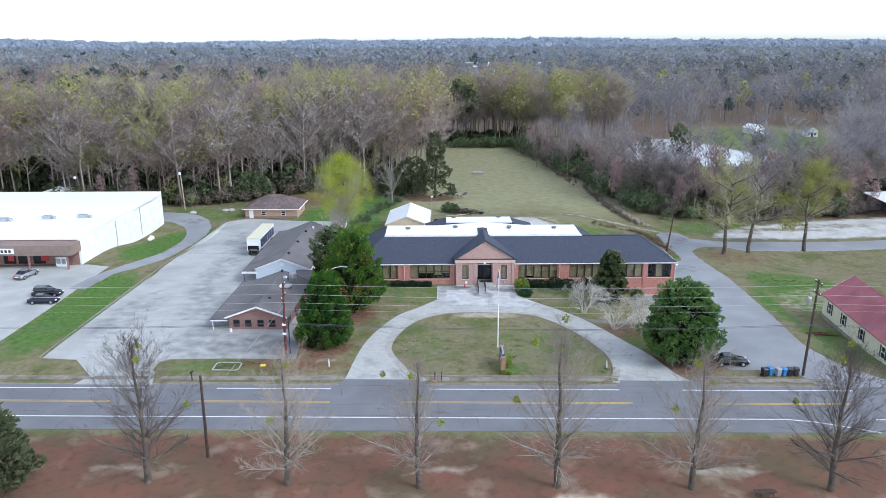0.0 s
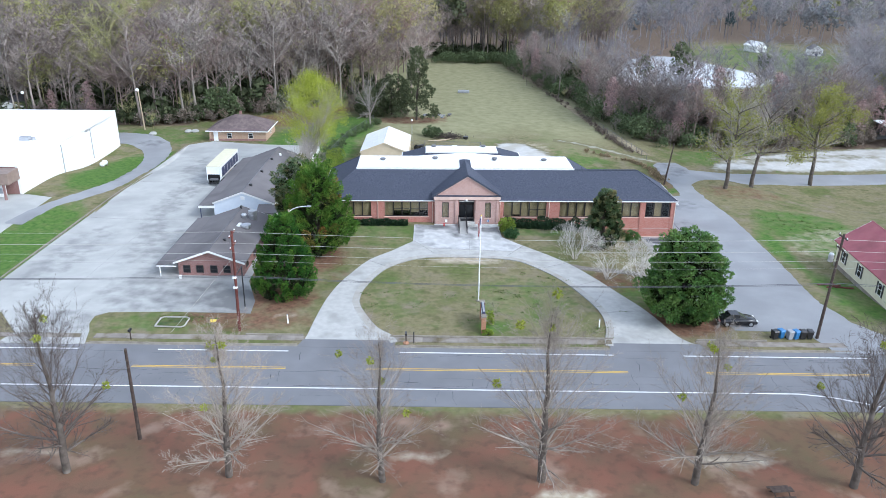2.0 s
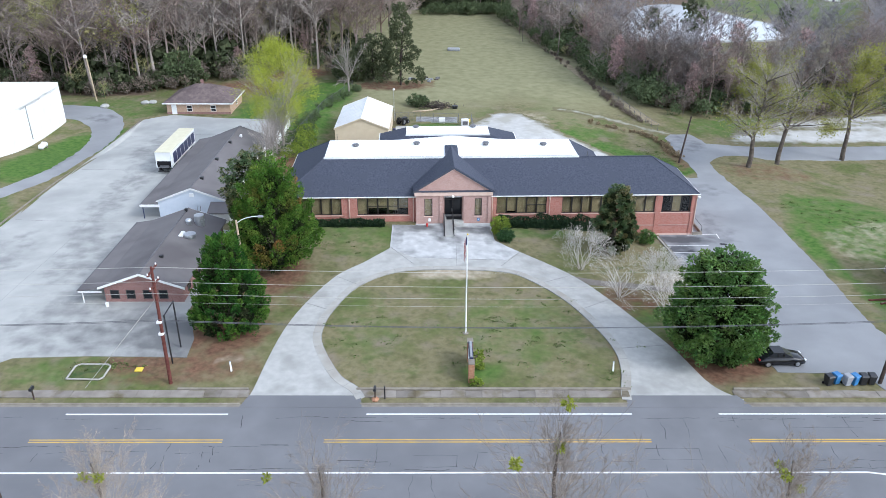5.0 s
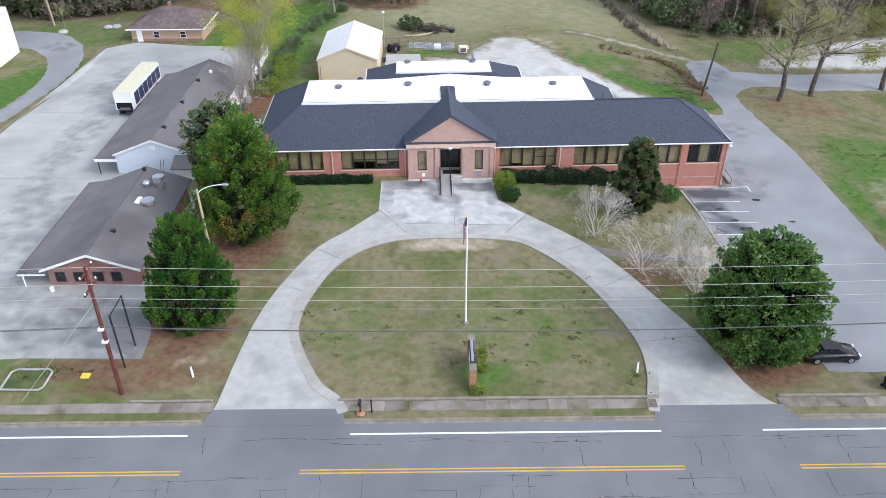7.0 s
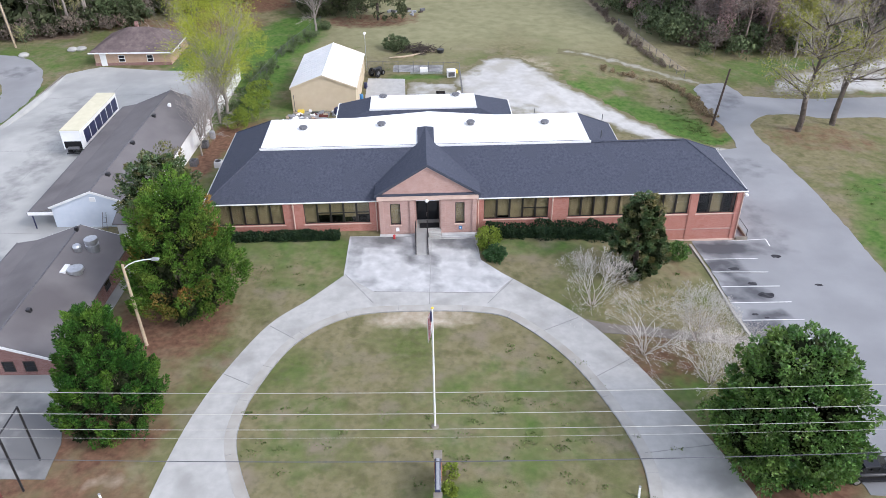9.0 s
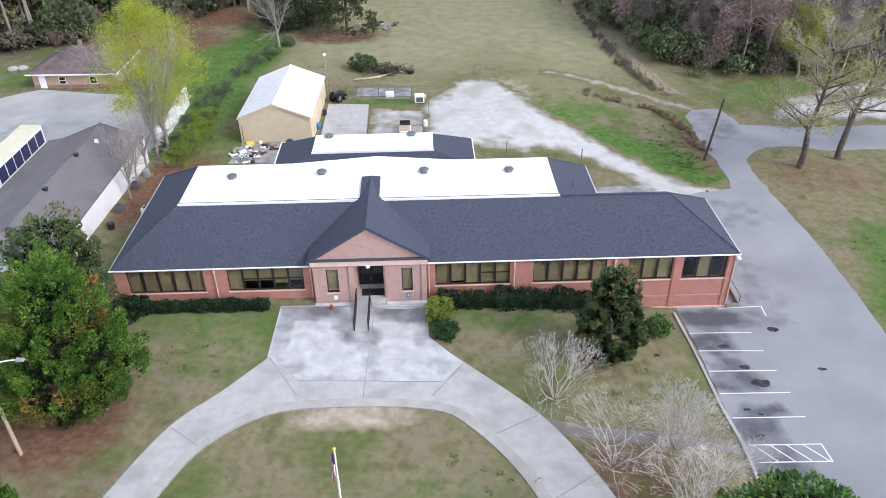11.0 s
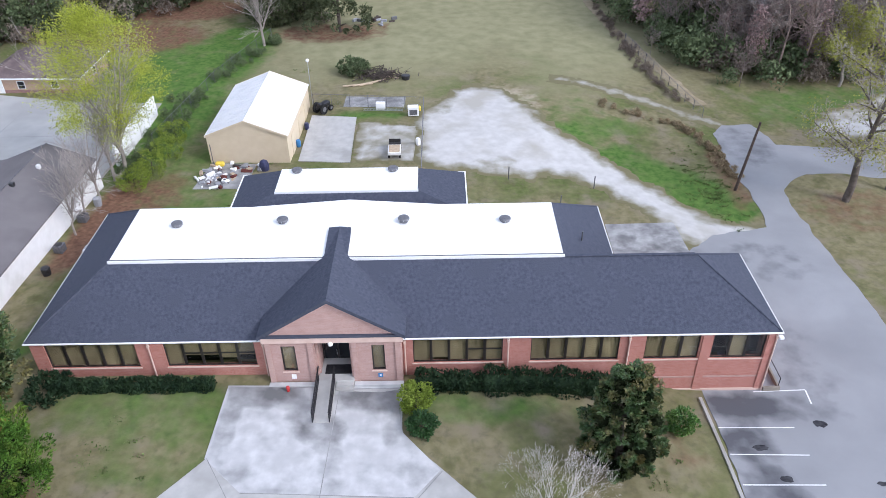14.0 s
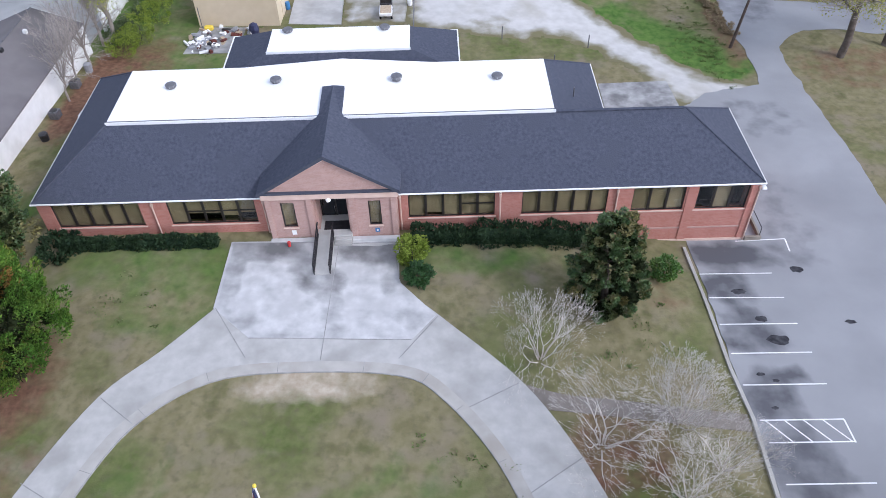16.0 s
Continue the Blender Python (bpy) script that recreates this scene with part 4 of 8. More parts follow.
for x0, x1, y in STALLS:
    stripe(lane, "bay_line", x0, y, x1, y + 0.12, "paint_white", 0.085, 0.02)
stripe(lane, "bay_line", 39.7, 108.05, 39.8, 106.35, "paint_white", 0.11)
stripe(lane, "bay_line", 41.6, 125.5, 41.5, 124.0, "paint_white", 0.11)
for i in range(4):
    stripe(lane, "hatch_line", 34.6 + i * 1.25, 108.0, 35.9 + i * 1.25, 106.4, "paint_white", 0.09)


def oil_spots():
    rnd = random.Random(8)
    s = Shape()
    for x, y, r in ((41.3, 121.9, .55), (37.6, 114.6, .7), (36.2, 119.5, .5), (43.3, 116.3, .35), (35.4, 111.6, .25), (36.3, 111.1, .2), (35.6, 108.9, .2), (37, 116.6, .4)):
        n = 14
        pts = [(x + r * rnd.uniform(.7, 1.15) * math.cos(2 * math.pi * i / n) * 1.2, y + r * rnd.uniform(.6, 1.0) * .8 * math.sin(2 * math.pi * i / n)) for i in range(n)]
        s.add([(a, b, at(a, b) + 0.064) for a, b in pts], [tuple(range(n))])
    ob = part("oil_stains", s, M["crack"], lane, "dark oil stains and patches")
    ob["kind"] = "stuff"


oil_spots()
edge = Shape()
_pts = [(33.25, 124.6), (33.35, 118), (33.5, 112), (33.9, 108), (33.7, 102), (34.4, 97)]
for (ax, ay), (bx, by) in zip(_pts, _pts[1:]):
    za, zb = at(ax, ay), at(bx, by)
    edge.loft([[(ax - .14, ay, za - .2), (ax + .14, ay, za - .2), (ax + .12, ay, za + .16), (ax - .12, ay, za + .16)], [(bx - .14, by, zb - .2), (bx + .14, by, zb - .2), (bx + .12, by, zb + .16), (bx - .12, by, zb + .16)]])
single("kerb", edge, M["edging"], "weathered concrete kerb along the parking bays", "kerb", "kerbs", "structure")

# ---------------------------------------------------------------- gravel behind the school
gravel = paved("gravel_drive", widened(smooth_line([(9.2, 170.5), (11.5, 176), (15.2, 182.5), (18.5, 182), (21.4, 180), (24.9, 172.8), (27.9, 168.3), (31.2, 164.4), (34.1, 160.2), (37, 156.8), (39.4, 152.8), (42.6, 150.0), (48.6, 149.6), (48.2, 147.2), (41, 146.2), (37.2, 145.9), (36.2, 148.4), (34.9, 151.6), (32.5, 155.0), (29.5, 157.8), (26.2, 159.1), (20.6, 159.0), (17.1, 159.8), (13.5, 159.8), (10.4, 161.5), (9.9, 166)], 4, True), 1.0), 0.045, "gravel", "white gravel drive curving behind the school", "drive", 1.0, rough=1.0, fade=2.8, stains=[(19, 161.5, 3, 1.5, .4), (12, 176, 2, 3, .45)])
pad_c = paved("concrete_pad", [(-4.6, 162.6), (1.7, 162.0), (1.2, 173.2), (-4.8, 174.2)], 0.07, "concrete", "pale concrete pad beside the shed", "slab")
pad_d = paved("yard", [(1.75, 161.8), (9.6, 161.5), (10.2, 170.6), (1.35, 172.5)], 0.05, "gravel", "grey gravelled yard beside the concrete pad", "yard", 1.2, rough=.4, fade=1.0, stains=[(5, 168, 6, 6, .45)])
paved("scrap_slab", [(-15.4, 156.0), (-9.6, 156.2), (-9.4, 161.9), (-14.8, 162.1)], 0.05, "slab_old", "worn concrete slab under the scrap", "slab")
paved("concrete_slab", [(-0.9, 176.3), (7.2, 175.9), (7.3, 179.0), (-0.9, 179.4)], 0.05, "slab_old", "pale old concrete slab behind the yard fence", "slab")
slab_b = paved("concrete_slab", [(29.9, 143.5), (37.4, 143.5), (37.0, 149.9), (29.8, 149.4)], 0.06, "slab_old", "old stained concrete slab behind the school", "slab")
track = paved("field_track", ribbon(smooth_line([(47.6, 180), (45.5, 187), (42.9, 197.6), (39.2, 213), (35, 245), (28, 290)], 4), 0.9), 0.04, "track", "worn earth track along the field edge", "track", rough=.5)
paved("gravel_track", ribbon(smooth_line([(49.5, 173.6), (47.5, 175.1), (43.5, 177.9), (38.6, 181.1), (33.4, 184), (27, 186)], 4), 1.7), 0.045, "gravel", "faint grassy gravel track across the field", "track", 0.8, rough=.5, fade=3.2)

# ---------------------------------------------------------------- lots on the west side
lot = paved("concrete_lot", [(-54.2, 92.3), (-49.5, 91.9), (-45.5, 87.2), (-46.5, 84.9), (-36.8, 84.9), (-37.6, 88), (-38.3, 89.6), (-38.4, 91.3), (-37.2, 92.3), (-30.2, 92.6), (-20.6, 92.3), (-20.8, 95.5), (-23, 101.5), (-23, 122), (-33, 126), (-26, 128), (-26, 178), (-39.5, 178.8), (-50, 181), (-55.2, 178.5), (-54.8, 140), (-54.5, 110)],
            0.06, "concrete_lot", "wide stained concrete lot beside the offices", "car park", 2.0,
            stains=[(-28, 97, 6, 5, .62), (-22.6, 95.5, 3.5, 5, 1.05), (-36, 99, 5, 8, .42), (-44, 140, 3, 25, .38), (-50, 110, 4, 14, .36), (-40, 115, 4, 10, .38), (-41, 90, 5, 3, .45), (-46, 160, 5, 10, .36)])
for x in (-44,):
    stripe(lot, "joint", x, 93, x, 176, "joint", 0.035, 0.012, 0.06)
for y in (107, 126, 147, 168):
    stripe(lot, "joint", -54, y, -36, y, "joint", 0.035, 0.012, 0.06)
single("kerb", Shape().add([], []).loft([[(x - .1, y, at(x, y) - .1), (x + .1, y, at(x, y) - .1), (x + .1, y, at(x, y) + .17), (x - .1, y, at(x, y) + .17)] for x, y in [(-54.7, 92.3), (-54.9, 110), (-55.1, 125), (-55.2, 140), (-55.4, 160), (-55.6, 178)]]), M["kerb"], "long concrete kerb beside the lot", "kerb", "kerbs", "structure")
store_lot = paved("store_forecourt", [(-140, 90.5), (-63.8, 90.5), (-63.2, 99), (-63.5, 112), (-63.8, 133.6), (-68, 134.6), (-140, 134.6)], 0.06, "concrete_lot", "stained concrete forecourt of the store", "car park", 4.0)
store_lane = paved("service_lane", smooth_line([(-62.2, 121), (-61.0, 129.7), (-58.1, 136.5), (-56.0, 146.6), (-56.2, 161), (-57.8, 174.8), (-61.7, 182.7), (-67.6, 187.6), (-76, 189)], 4) + smooth_line([(-76, 180.2), (-70.4, 179.2), (-66.4, 177.0), (-62.4, 170.8), (-59.6, 158.9), (-59.0, 146), (-61.4, 135.5), (-64.1, 127), (-65, 121)], 4), 0.07, "lot", "grey asphalt service lane curving behind the store", "lane", 2.0, rough=.35, stains=[(-60, 150, 2, 8, .35), (-64, 180, 4, 3, .35)])


# ---------------------------------------------------------------- the school
def hip(s, x0, y0, x1, y1, z0, tx0, ty0, tx1, ty1, z1):
    """The four slopes of a hipped roof with a flat top."""
    s.add([(x0, y0, z0), (x1, y0, z0), (x1, y1, z0), (x0, y1, z0), (tx0, ty0, z1), (tx1, ty0, z1), (tx1, ty1, z1), (tx0, ty1, z1)],
          [(0, 1, 5, 4), (1, 2, 6, 5), (2, 3, 7, 6), (3, 0, 4, 7), (4, 5, 6, 7), (3, 2, 1, 0)])


school = thing("school_building", "long rose brick school with dark hipped roof and white deck", "school", 5.50, 123.82, 0.0, 1.6)
school.scale = (1.0, 1.0, 1.07)
BASE, EAVE, DECK = -3.2, 3.5, 6.9
WL, WR = -22.65, 32.85
FRONT = 1.0
WINS = [(-21.6, -14.85, 5), (-12.75, -6.0, 5), (5.8, 12.5, 5), (14.6, 21.2, 5), (23.15, 27.2, 3), (28.15, 32.1, 3)]
BLINDS = [(1, 1, 1, 1, 1), (1, .62, .62, .75, .62), (1, .9, 1, 1, 1), (1, 1, 1, 1, 1), (1, 1, 1), (0, 1, 0)]
SPLIT = [(), (1, 2, 3, 4), (3, 4), (), (), ()]
for side in (0, 1):
    a, b = ((WL, -4.7), (4.7, WR))[side]
    w = wall_shape(b - a, BASE, EAVE, 0.35, [(x0 - a, 1.0, x1 - a, 3.25) for x0, x1, _ in WINS if a < x0 < b])
    part("wall", w, M["brick"], school, place=pose(a, FRONT, 0))
for (x0, x1, n), bl, sp in zip(WINS, BLINDS, SPLIT):
    window(school, x0, 1.0, x1, 3.25, FRONT + 0.1, n, bl, sill="trim_pink", split=sp)
    # Added black sheet in place of the unlit room behind the panes.
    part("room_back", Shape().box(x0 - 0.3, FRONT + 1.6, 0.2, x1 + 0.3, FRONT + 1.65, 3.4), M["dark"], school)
# piers and sunk panels of the tall east end, downpipes
for x in (22.2, 27.66, 32.5):
    part("pier", Shape().box(x - 0.33, FRONT - 0.08, BASE, x + 0.33, FRONT - 0.002, 3.3), M["brick"], school)
part("string_course", Shape().box(22.6, FRONT - 0.06, -0.82, WR - 0.7, FRONT - 0.003, -0.7), M["brick_pale"], school)
part("plinth", Shape().box(4.8, FRONT - 0.10, BASE, WR + 0.05, FRONT - 0.004, -1.95), M["trim_pink"], school)
for x, z in ((-13.8, 0.0), (12.9, 0.0), (21.9, -0.4), (WR - 0.1, -2.2), (5.2, 0), (-5.3, 0)):
    d = Shape().rod((x, FRONT - 0.14, z), (x, FRONT - 0.14, 3.3), 0.06)
    d.box(x - .09, FRONT - .22, 2.95, x + .09, FRONT - .02, 3.15)
    part("downpipe", d, M["trim_pink"], school)
part("wall", Shape().box(WL, FRONT + 0.35, BASE, WL + 0.35, 18.3, EAVE), M["brick"], school)
part("wall", Shape().box(WR - 0.35, FRONT + 0.35, BASE, WR, 10.5, EAVE), M["brick"], school)
part("wall", Shape().box(22.3, 10.15, BASE, WR - 0.35, 10.5, EAVE), M["brick"], school)
part("wall", Shape().box(21.95, 10.5, BASE, 22.3, 17.95, EAVE), M["brick"], school)
part("wall", Shape().box(WL + 0.35, 17.95, BASE, 22.3, 18.3, EAVE), M["brick"], school)
# roof: one body, slopes meeting in ridges and valleys
r = Shape()
P = [(-22.85, .8, EAVE), (33.05, .8, EAVE), (27.45, 5.75, DECK), (-17.35, 5.75, DECK), (33.05, 10.7, EAVE), (22.45, 10.7, EAVE), (17.35, 5.75, DECK),
     (22.45, 18.5, EAVE), (17.35, 13.35, DECK), (-17.35, 13.35, DECK), (-22.85, 18.5, EAVE)]
r.add(P, [(0, 1, 2, 6, 3), (1, 4, 2), (4, 5, 6, 2), (5, 7, 8, 6), (7, 10, 9, 8), (10, 0, 3, 9), (3, 6, 8, 9), (0, 10, 7, 5, 4, 1)])
roof = part("roof", r, M["shingle"], school, "dark slate-blue shingles")
for a, b in ((0, 3), (1, 2), (4, 2), (6, 2), (7, 8), (10, 9)):
    part("ridge_cap", Shape().rod(Vector(P[a]).lerp(Vector(P[b]), 0.01), P[b], 0.07, n=6), M["shingle"], roof)
f = Shape()
for a, b in ((0, 1), (1, 4), (4, 5), (5, 7), (7, 10), (10, 0)):
    p, q = Vector(P[a]), Vector(P[b])
    d = (q - p).normalized()
    o = Vector((d.y, -d.x, 0))
    f.loft([[tuple(e + o * k + Vector((0, 0, h))) for k, h in ((0.0, -0.14), (0.07, -0.1), (0.07, -0.02), (0.0, 0.01))] for e in (p - d * 0.05, q + d * 0.05)])
part("gutter", f, M["white"], school, "white painted fascia and gutter")
# white deck with its low hump, flashings and vents
deck = Shape()
us = [-17.3, -8, 0.4, 8, 17.3]
top = [(u, v, DECK + 0.12 + (0.55 * k if abs(u) < 1 else 0)) for v, k in ((5.8, 0.0), (13.3, 1.0)) for u in us]
bot = [(u, v, DECK - 0.05) for v in (5.8, 13.3) for u in us]
n = 5
deck.add(top + bot, [(i, i + 1, i + 6, i + 5) for i in range(4)] + [(i + 11, i + 10, i + 15, i + 16) for i in range(4)] + [(i + 10, i + 11, i + 1, i) for i in range(4)] + [(i + 5, i + 6, i + 16, i + 15) for i in range(4)] + [(10, 0, 5, 15), (4, 14, 19, 9)])
part("flat_roof", deck, M["membrane"], school, "bright white roofing membrane")
part("flashing", Shape().box(-17.4, 5.68, DECK - 0.12, 17.4, 5.79, DECK + 0.17, 0.02), M["white_metal"], school, "white metal flashing")
part("gutter_gap", Shape().box(-17.3, 5.80, DECK + 0.10, 17.3, 5.93, DECK + 0.155), M["vent"], school, "thin dark strip behind the flashing")
part("flashing", Shape().box(17.4, 5.62, DECK - 0.02, 27.3, 5.86, DECK + 0.09, 0.02), M["shingle"], school)


def roof_vent(parent, x, y, z):
    v = part("roof_vent", Shape().turned(x, y, [(0.36, z - 0.1), (0.36, z + 0.1), (0.45, z + 0.11), (0.47, z + 0.24), (0.42, z + 0.29), (0.12, z + 0.32)], 14), M["vent"], parent, "dark metal mushroom vent")
    for k in range(8):
        a = k * math.pi / 4
        part("fin", Shape().box(-0.012, 0.445, z + 0.11, 0.012, 0.485, z + 0.25), M["metal"], v, place=pose(x, y, 0, 0, 0, math.degrees(a)))


for u, z in ((-13.4, .12), (-4.8, .35), (5.0, .30), (13.2, .12)):
    roof_vent(school, u, 10.6, DECK + z)
part("vent_pipe", Shape().rod((19.5, 10, 4.9), (19.5, 10, 6.3), 0.06), M["vent"], school)

# ---- porch with its pediment
porch = part("porch", wall_shape(10.0, -0.3, 3.85, 0.4, [(1.15, 1.1, 2.2, 3.42), (7.8, 1.1, 8.75, 3.42), (3.65, -0.3, 6.2, 3.75)]), M["brick_pale"], school, place=pose(-5.0, 0.2, 0))
part("porch_side", Shape().box(-5.0, 0.6, -0.3, -4.65, FRONT + 0.1, 3.85), M["brick_pale"], school)
part("porch_side", Shape().box(4.65, 0.6, -0.3, 5.0, FRONT + 0.1, 3.85), M["brick_pale"], school)
for x in (-4.75, -1.65, 1.55, 4.75):
    part("pilaster", Shape().box(x - 0.22, 0.08, -0.3, x + 0.22, 0.197, 3.85, 0.02), M["brick_pale"], school)
window(school, -3.85, 1.1, -2.8, 3.42, 0.28, 1, (1,), sill="trim_pink", bar=0.09)
window(school, 2.8, 1.1, 3.75, 3.42, 0.28, 1, (1,), sill="trim_pink", bar=0.09)
# recess with the doors
part("recess_wall", Shape().box(-1.36, 0.6, 0, -1.2, 2.4, 3.75), M["brick_pale"], school)
part("recess_wall", Shape().box(1.2, 0.6, 0, 1.36, 2.4, 3.75), M["brick_pale"], school)
part("recess_ceiling", Shape().box(-1.36, 0.6, 3.76, 1.36, 2.4, 3.85), M["trim_pink"], school)
dr = part("entrance_door", Shape().box(-1.2, 2.3, 0.02, 1.2, 2.38, 3.75), M["dark"], school, "dark glazed double entrance door")
part("door_frame", Shape().box(-1.2, 2.2, 0.0, -1.1, 2.3, 3.75).box(1.1, 2.2, 0.0, 1.2, 2.3, 3.75).box(-0.05, 2.2, 0.0, 0.05, 2.3, 2.5).box(-1.1, 2.2, 2.5, 1.1, 2.3, 2.62), M["frame_dark"], dr)
for x in (-1.0, 0.06):
    part("pane", Shape().box(x, 2.24, 0.15, x + 0.94, 2.25, 2.45), M["glass_dark"], dr)
part("pane", Shape().box(-1.08, 2.24, 2.65, 1.08, 2.25, 3.7), M["glass_dark"], dr)
part("door_handle", Shape().rod((-0.12, 2.18, 0.9), (-0.12, 2.18, 1.4), 0.02), M["metal"], dr)
part("entablature", Shape().box(-5.15, -0.05, 3.86, 5.15, 0.7, 4.35, 0.03), M["trim_pink"], school, "pale pink stone beam")
part("cornice", Shape().box(-5.25, -0.12, 4.36, 5.25, 0.6, 4.52, 0.03), M["shingle"], school)
ped = Shape()
ped.loft([[(-4.9, y, 4.53), (4.9, y, 4.53), (0, y, 7.35)] for y in (0.6, 0.12)])
part("pediment", ped, M["brick_pale"], school, "brick pediment")
rake = Shape()
for sgn in (-1, 1):
    a, b = Vector((sgn * 5.2, 0, 4.50)), Vector((0, 0, 7.52))
    rake.loft([[(e.x, y, e.z + h) for y, h in ((-0.08, -0.22), (-0.08, 0), (0.55, 0), (0.55, -0.22))] for e in (a, b)])
part("raking_trim", rake, M["trim_pink"], school, "pale painted raking trim")
pr = Shape()
for sgn in (-1, 1):
    slope = [(sgn * 5.35, -0.16, 4.52), (sgn * 5.35, 2.6, 4.52), (sgn * 0.88, 6.0, 7.16), (0, 6.0, 7.68), (0, -0.16, 7.68)]
    saddle = [(sgn * 0.88, 5.6, 7.16), (sgn * 0.88, 9.3, 7.46), (0, 9.3, 7.54), (0, 5.6, 7.68)]
    for q in (slope, saddle):
        pr.loft([[(x, y, z - 0.3) for x, y, z in q], q])
part("porch_roof", pr, M["shingle"], school, "dark slate-blue shingles")
part("lamp", Shape().turned(-0.1, -0.02, [(0.05, 3.62), (0.17, 3.68), (0.2, 3.8), (0.17, 3.9), (0.05, 3.97)], 10), M["lamp_globe"], school, "white round porch lamp", True)
part("notice", Shape().box(-3.35, 0.17, 0.38, -3.0, 0.198, 0.8), M["white"], school, "white notice plate")
part("notice", Shape().box(3.15, 0.17, 0.42, 3.5, 0.198, 0.8), M["blue"], school, "blue notice plate")
part("emblem", Shape().box(3.26, 0.165, 0.52, 3.39, 0.169, 0.7), M["white"], school)
part("stoop", Shape().box(-5.05, -0.34, -0.3, -1.36, 0.078, 0.16, 0.03), M["pad"], school, "low concrete stoop")
part("stoop", Shape().box(1.36, -0.34, -0.3, 5.05, 0.078, 0.16, 0.03), M["pad"], school, "low concrete stoop")
part("landing", Shape().box(-1.34, -0.2, -0.3, 1.34, 2.28, -0.01 + 0.5, 0.02), M["concrete"], school)
part("door_mat", Shape().box(-0.9, 0.5, 0.492, 1.15, 1.5, 0.52), M["black"], school, "black rubber mat")
for i in range(2):
    part("step", Shape().box(0.02, -0.2 - 0.32 * (i + 1), -0.2, 1.32, -0.2 - 0.32 * i, 0.36 - 0.15 * i, 0.015), M["concrete"], school)
ramp = part("ramp", Shape().loft([[(-1.34, -3.9, -0.2), (-0.06, -3.9, -0.2), (-0.06, -3.9, 0.09), (-1.34, -3.9, 0.09)], [(-1.34, -0.2, -0.2), (-0.06, -0.2, -0.2), (-0.06, -0.2, 0.49), (-1.34, -0.2, 0.49)]]), M["concrete"], school, "concrete wheelchair ramp")
for x in (-1.3, -0.1):
    rail = Shape().rod((x, -3.9, 1.0), (x, -0.1, 1.42), 0.055).rod((x, -0.1, 1.42), (x, 0.3, 1.42), 0.055).rod((x, -3.9, 0.55), (x, -0.1, 0.95), 0.05).rod((x, -3.9, 0.2), (x, -0.1, 0.6), 0.05)
    rl = part("handrail", rail, M["black"], ramp, "black pipe handrail")
    for k in range(5):
        y = -3.9 + k * 0.95
        part("post", Shape().rod((x, y, 0.09 + k * 0.1), (x, y, 1.0 + k * 0.105), 0.03), M["black"], school)
single("hydrant", Shape().turned(2.0, 122.9, [(0.16, 0), (0.16, 0.1), (0.12, 0.12), (0.12, 0.45), (0.15, 0.47), (0.13, 0.58), (0.04, 0.66)], 10), M["red"], "small red hydrant beside the porch", "hydrant")
# basement stair at the east end
st = part("area_wall", Shape().box(WR + 0.003, 0.7, BASE, WR + 1.3, 0.9, -1.75).box(WR + 1.15, 0.9, BASE, WR + 1.3, 5.0, -1.75), M["kerb"], school, "low concrete wall of the area steps")
part("handrail", Shape().rod((WR + 1.2, 0.9, -1.0), (WR + 1.2, 5, -1.0), 0.03).rod((WR + 1.2, 0.9, -1.8), (WR + 1.2, .9, -1.0), 0.03).rod((WR + 1.2, 5, -1.8), (WR + 1.2, 5, -1.0), 0.03), M["black"], school)
part("floodlight", Shape().box(WR - 0.05, 0.55, 3.0, WR + 0.3, 0.95, 3.2, 0.04), M["white"], school, "white corner floodlight")

# ---- rear wing, its roof rising behind the white deck
annex = thing("school_annex", "rear wing of the school with dark hipped roof and white deck", "annex", 5.55, 124.25, 0.0, 1.8)
ar = Shape()
hip(ar, -10.4, 13.7, 10.25, 20.9, 6.0, -6.4, 15.25, 6.05, 19.1, 7.5)
part("roof", ar, M["shingle"], annex, "dark slate-blue shingles")
part("wall", Shape().box(-10.1, 14.0, -3.2, 9.95, 20.6, 5.99), M["brick"], annex)
part("gutter", Shape().box(-10.52, 13.7, 5.88, -10.403, 21.0, 6.03).box(10.253, 13.7, 5.88, 10.37, 21.0, 6.03).box(-10.4, 20.903, 5.88, 10.25, 21.0, 6.03), M["white"], annex)
part("flat_roof", Shape().box(-6.35, 15.2, 7.51, 6.0, 19.05, 7.68, 0.02), M["membrane"], annex, "bright white roofing membrane")
part("flashing", Shape().box(-6.42, 15.12, 7.4, 6.07, 15.197, 7.62), M["white_metal"], annex)
for u in (-4.9, 3.75):
    roof_vent(annex, u, 18.5, 7.68)


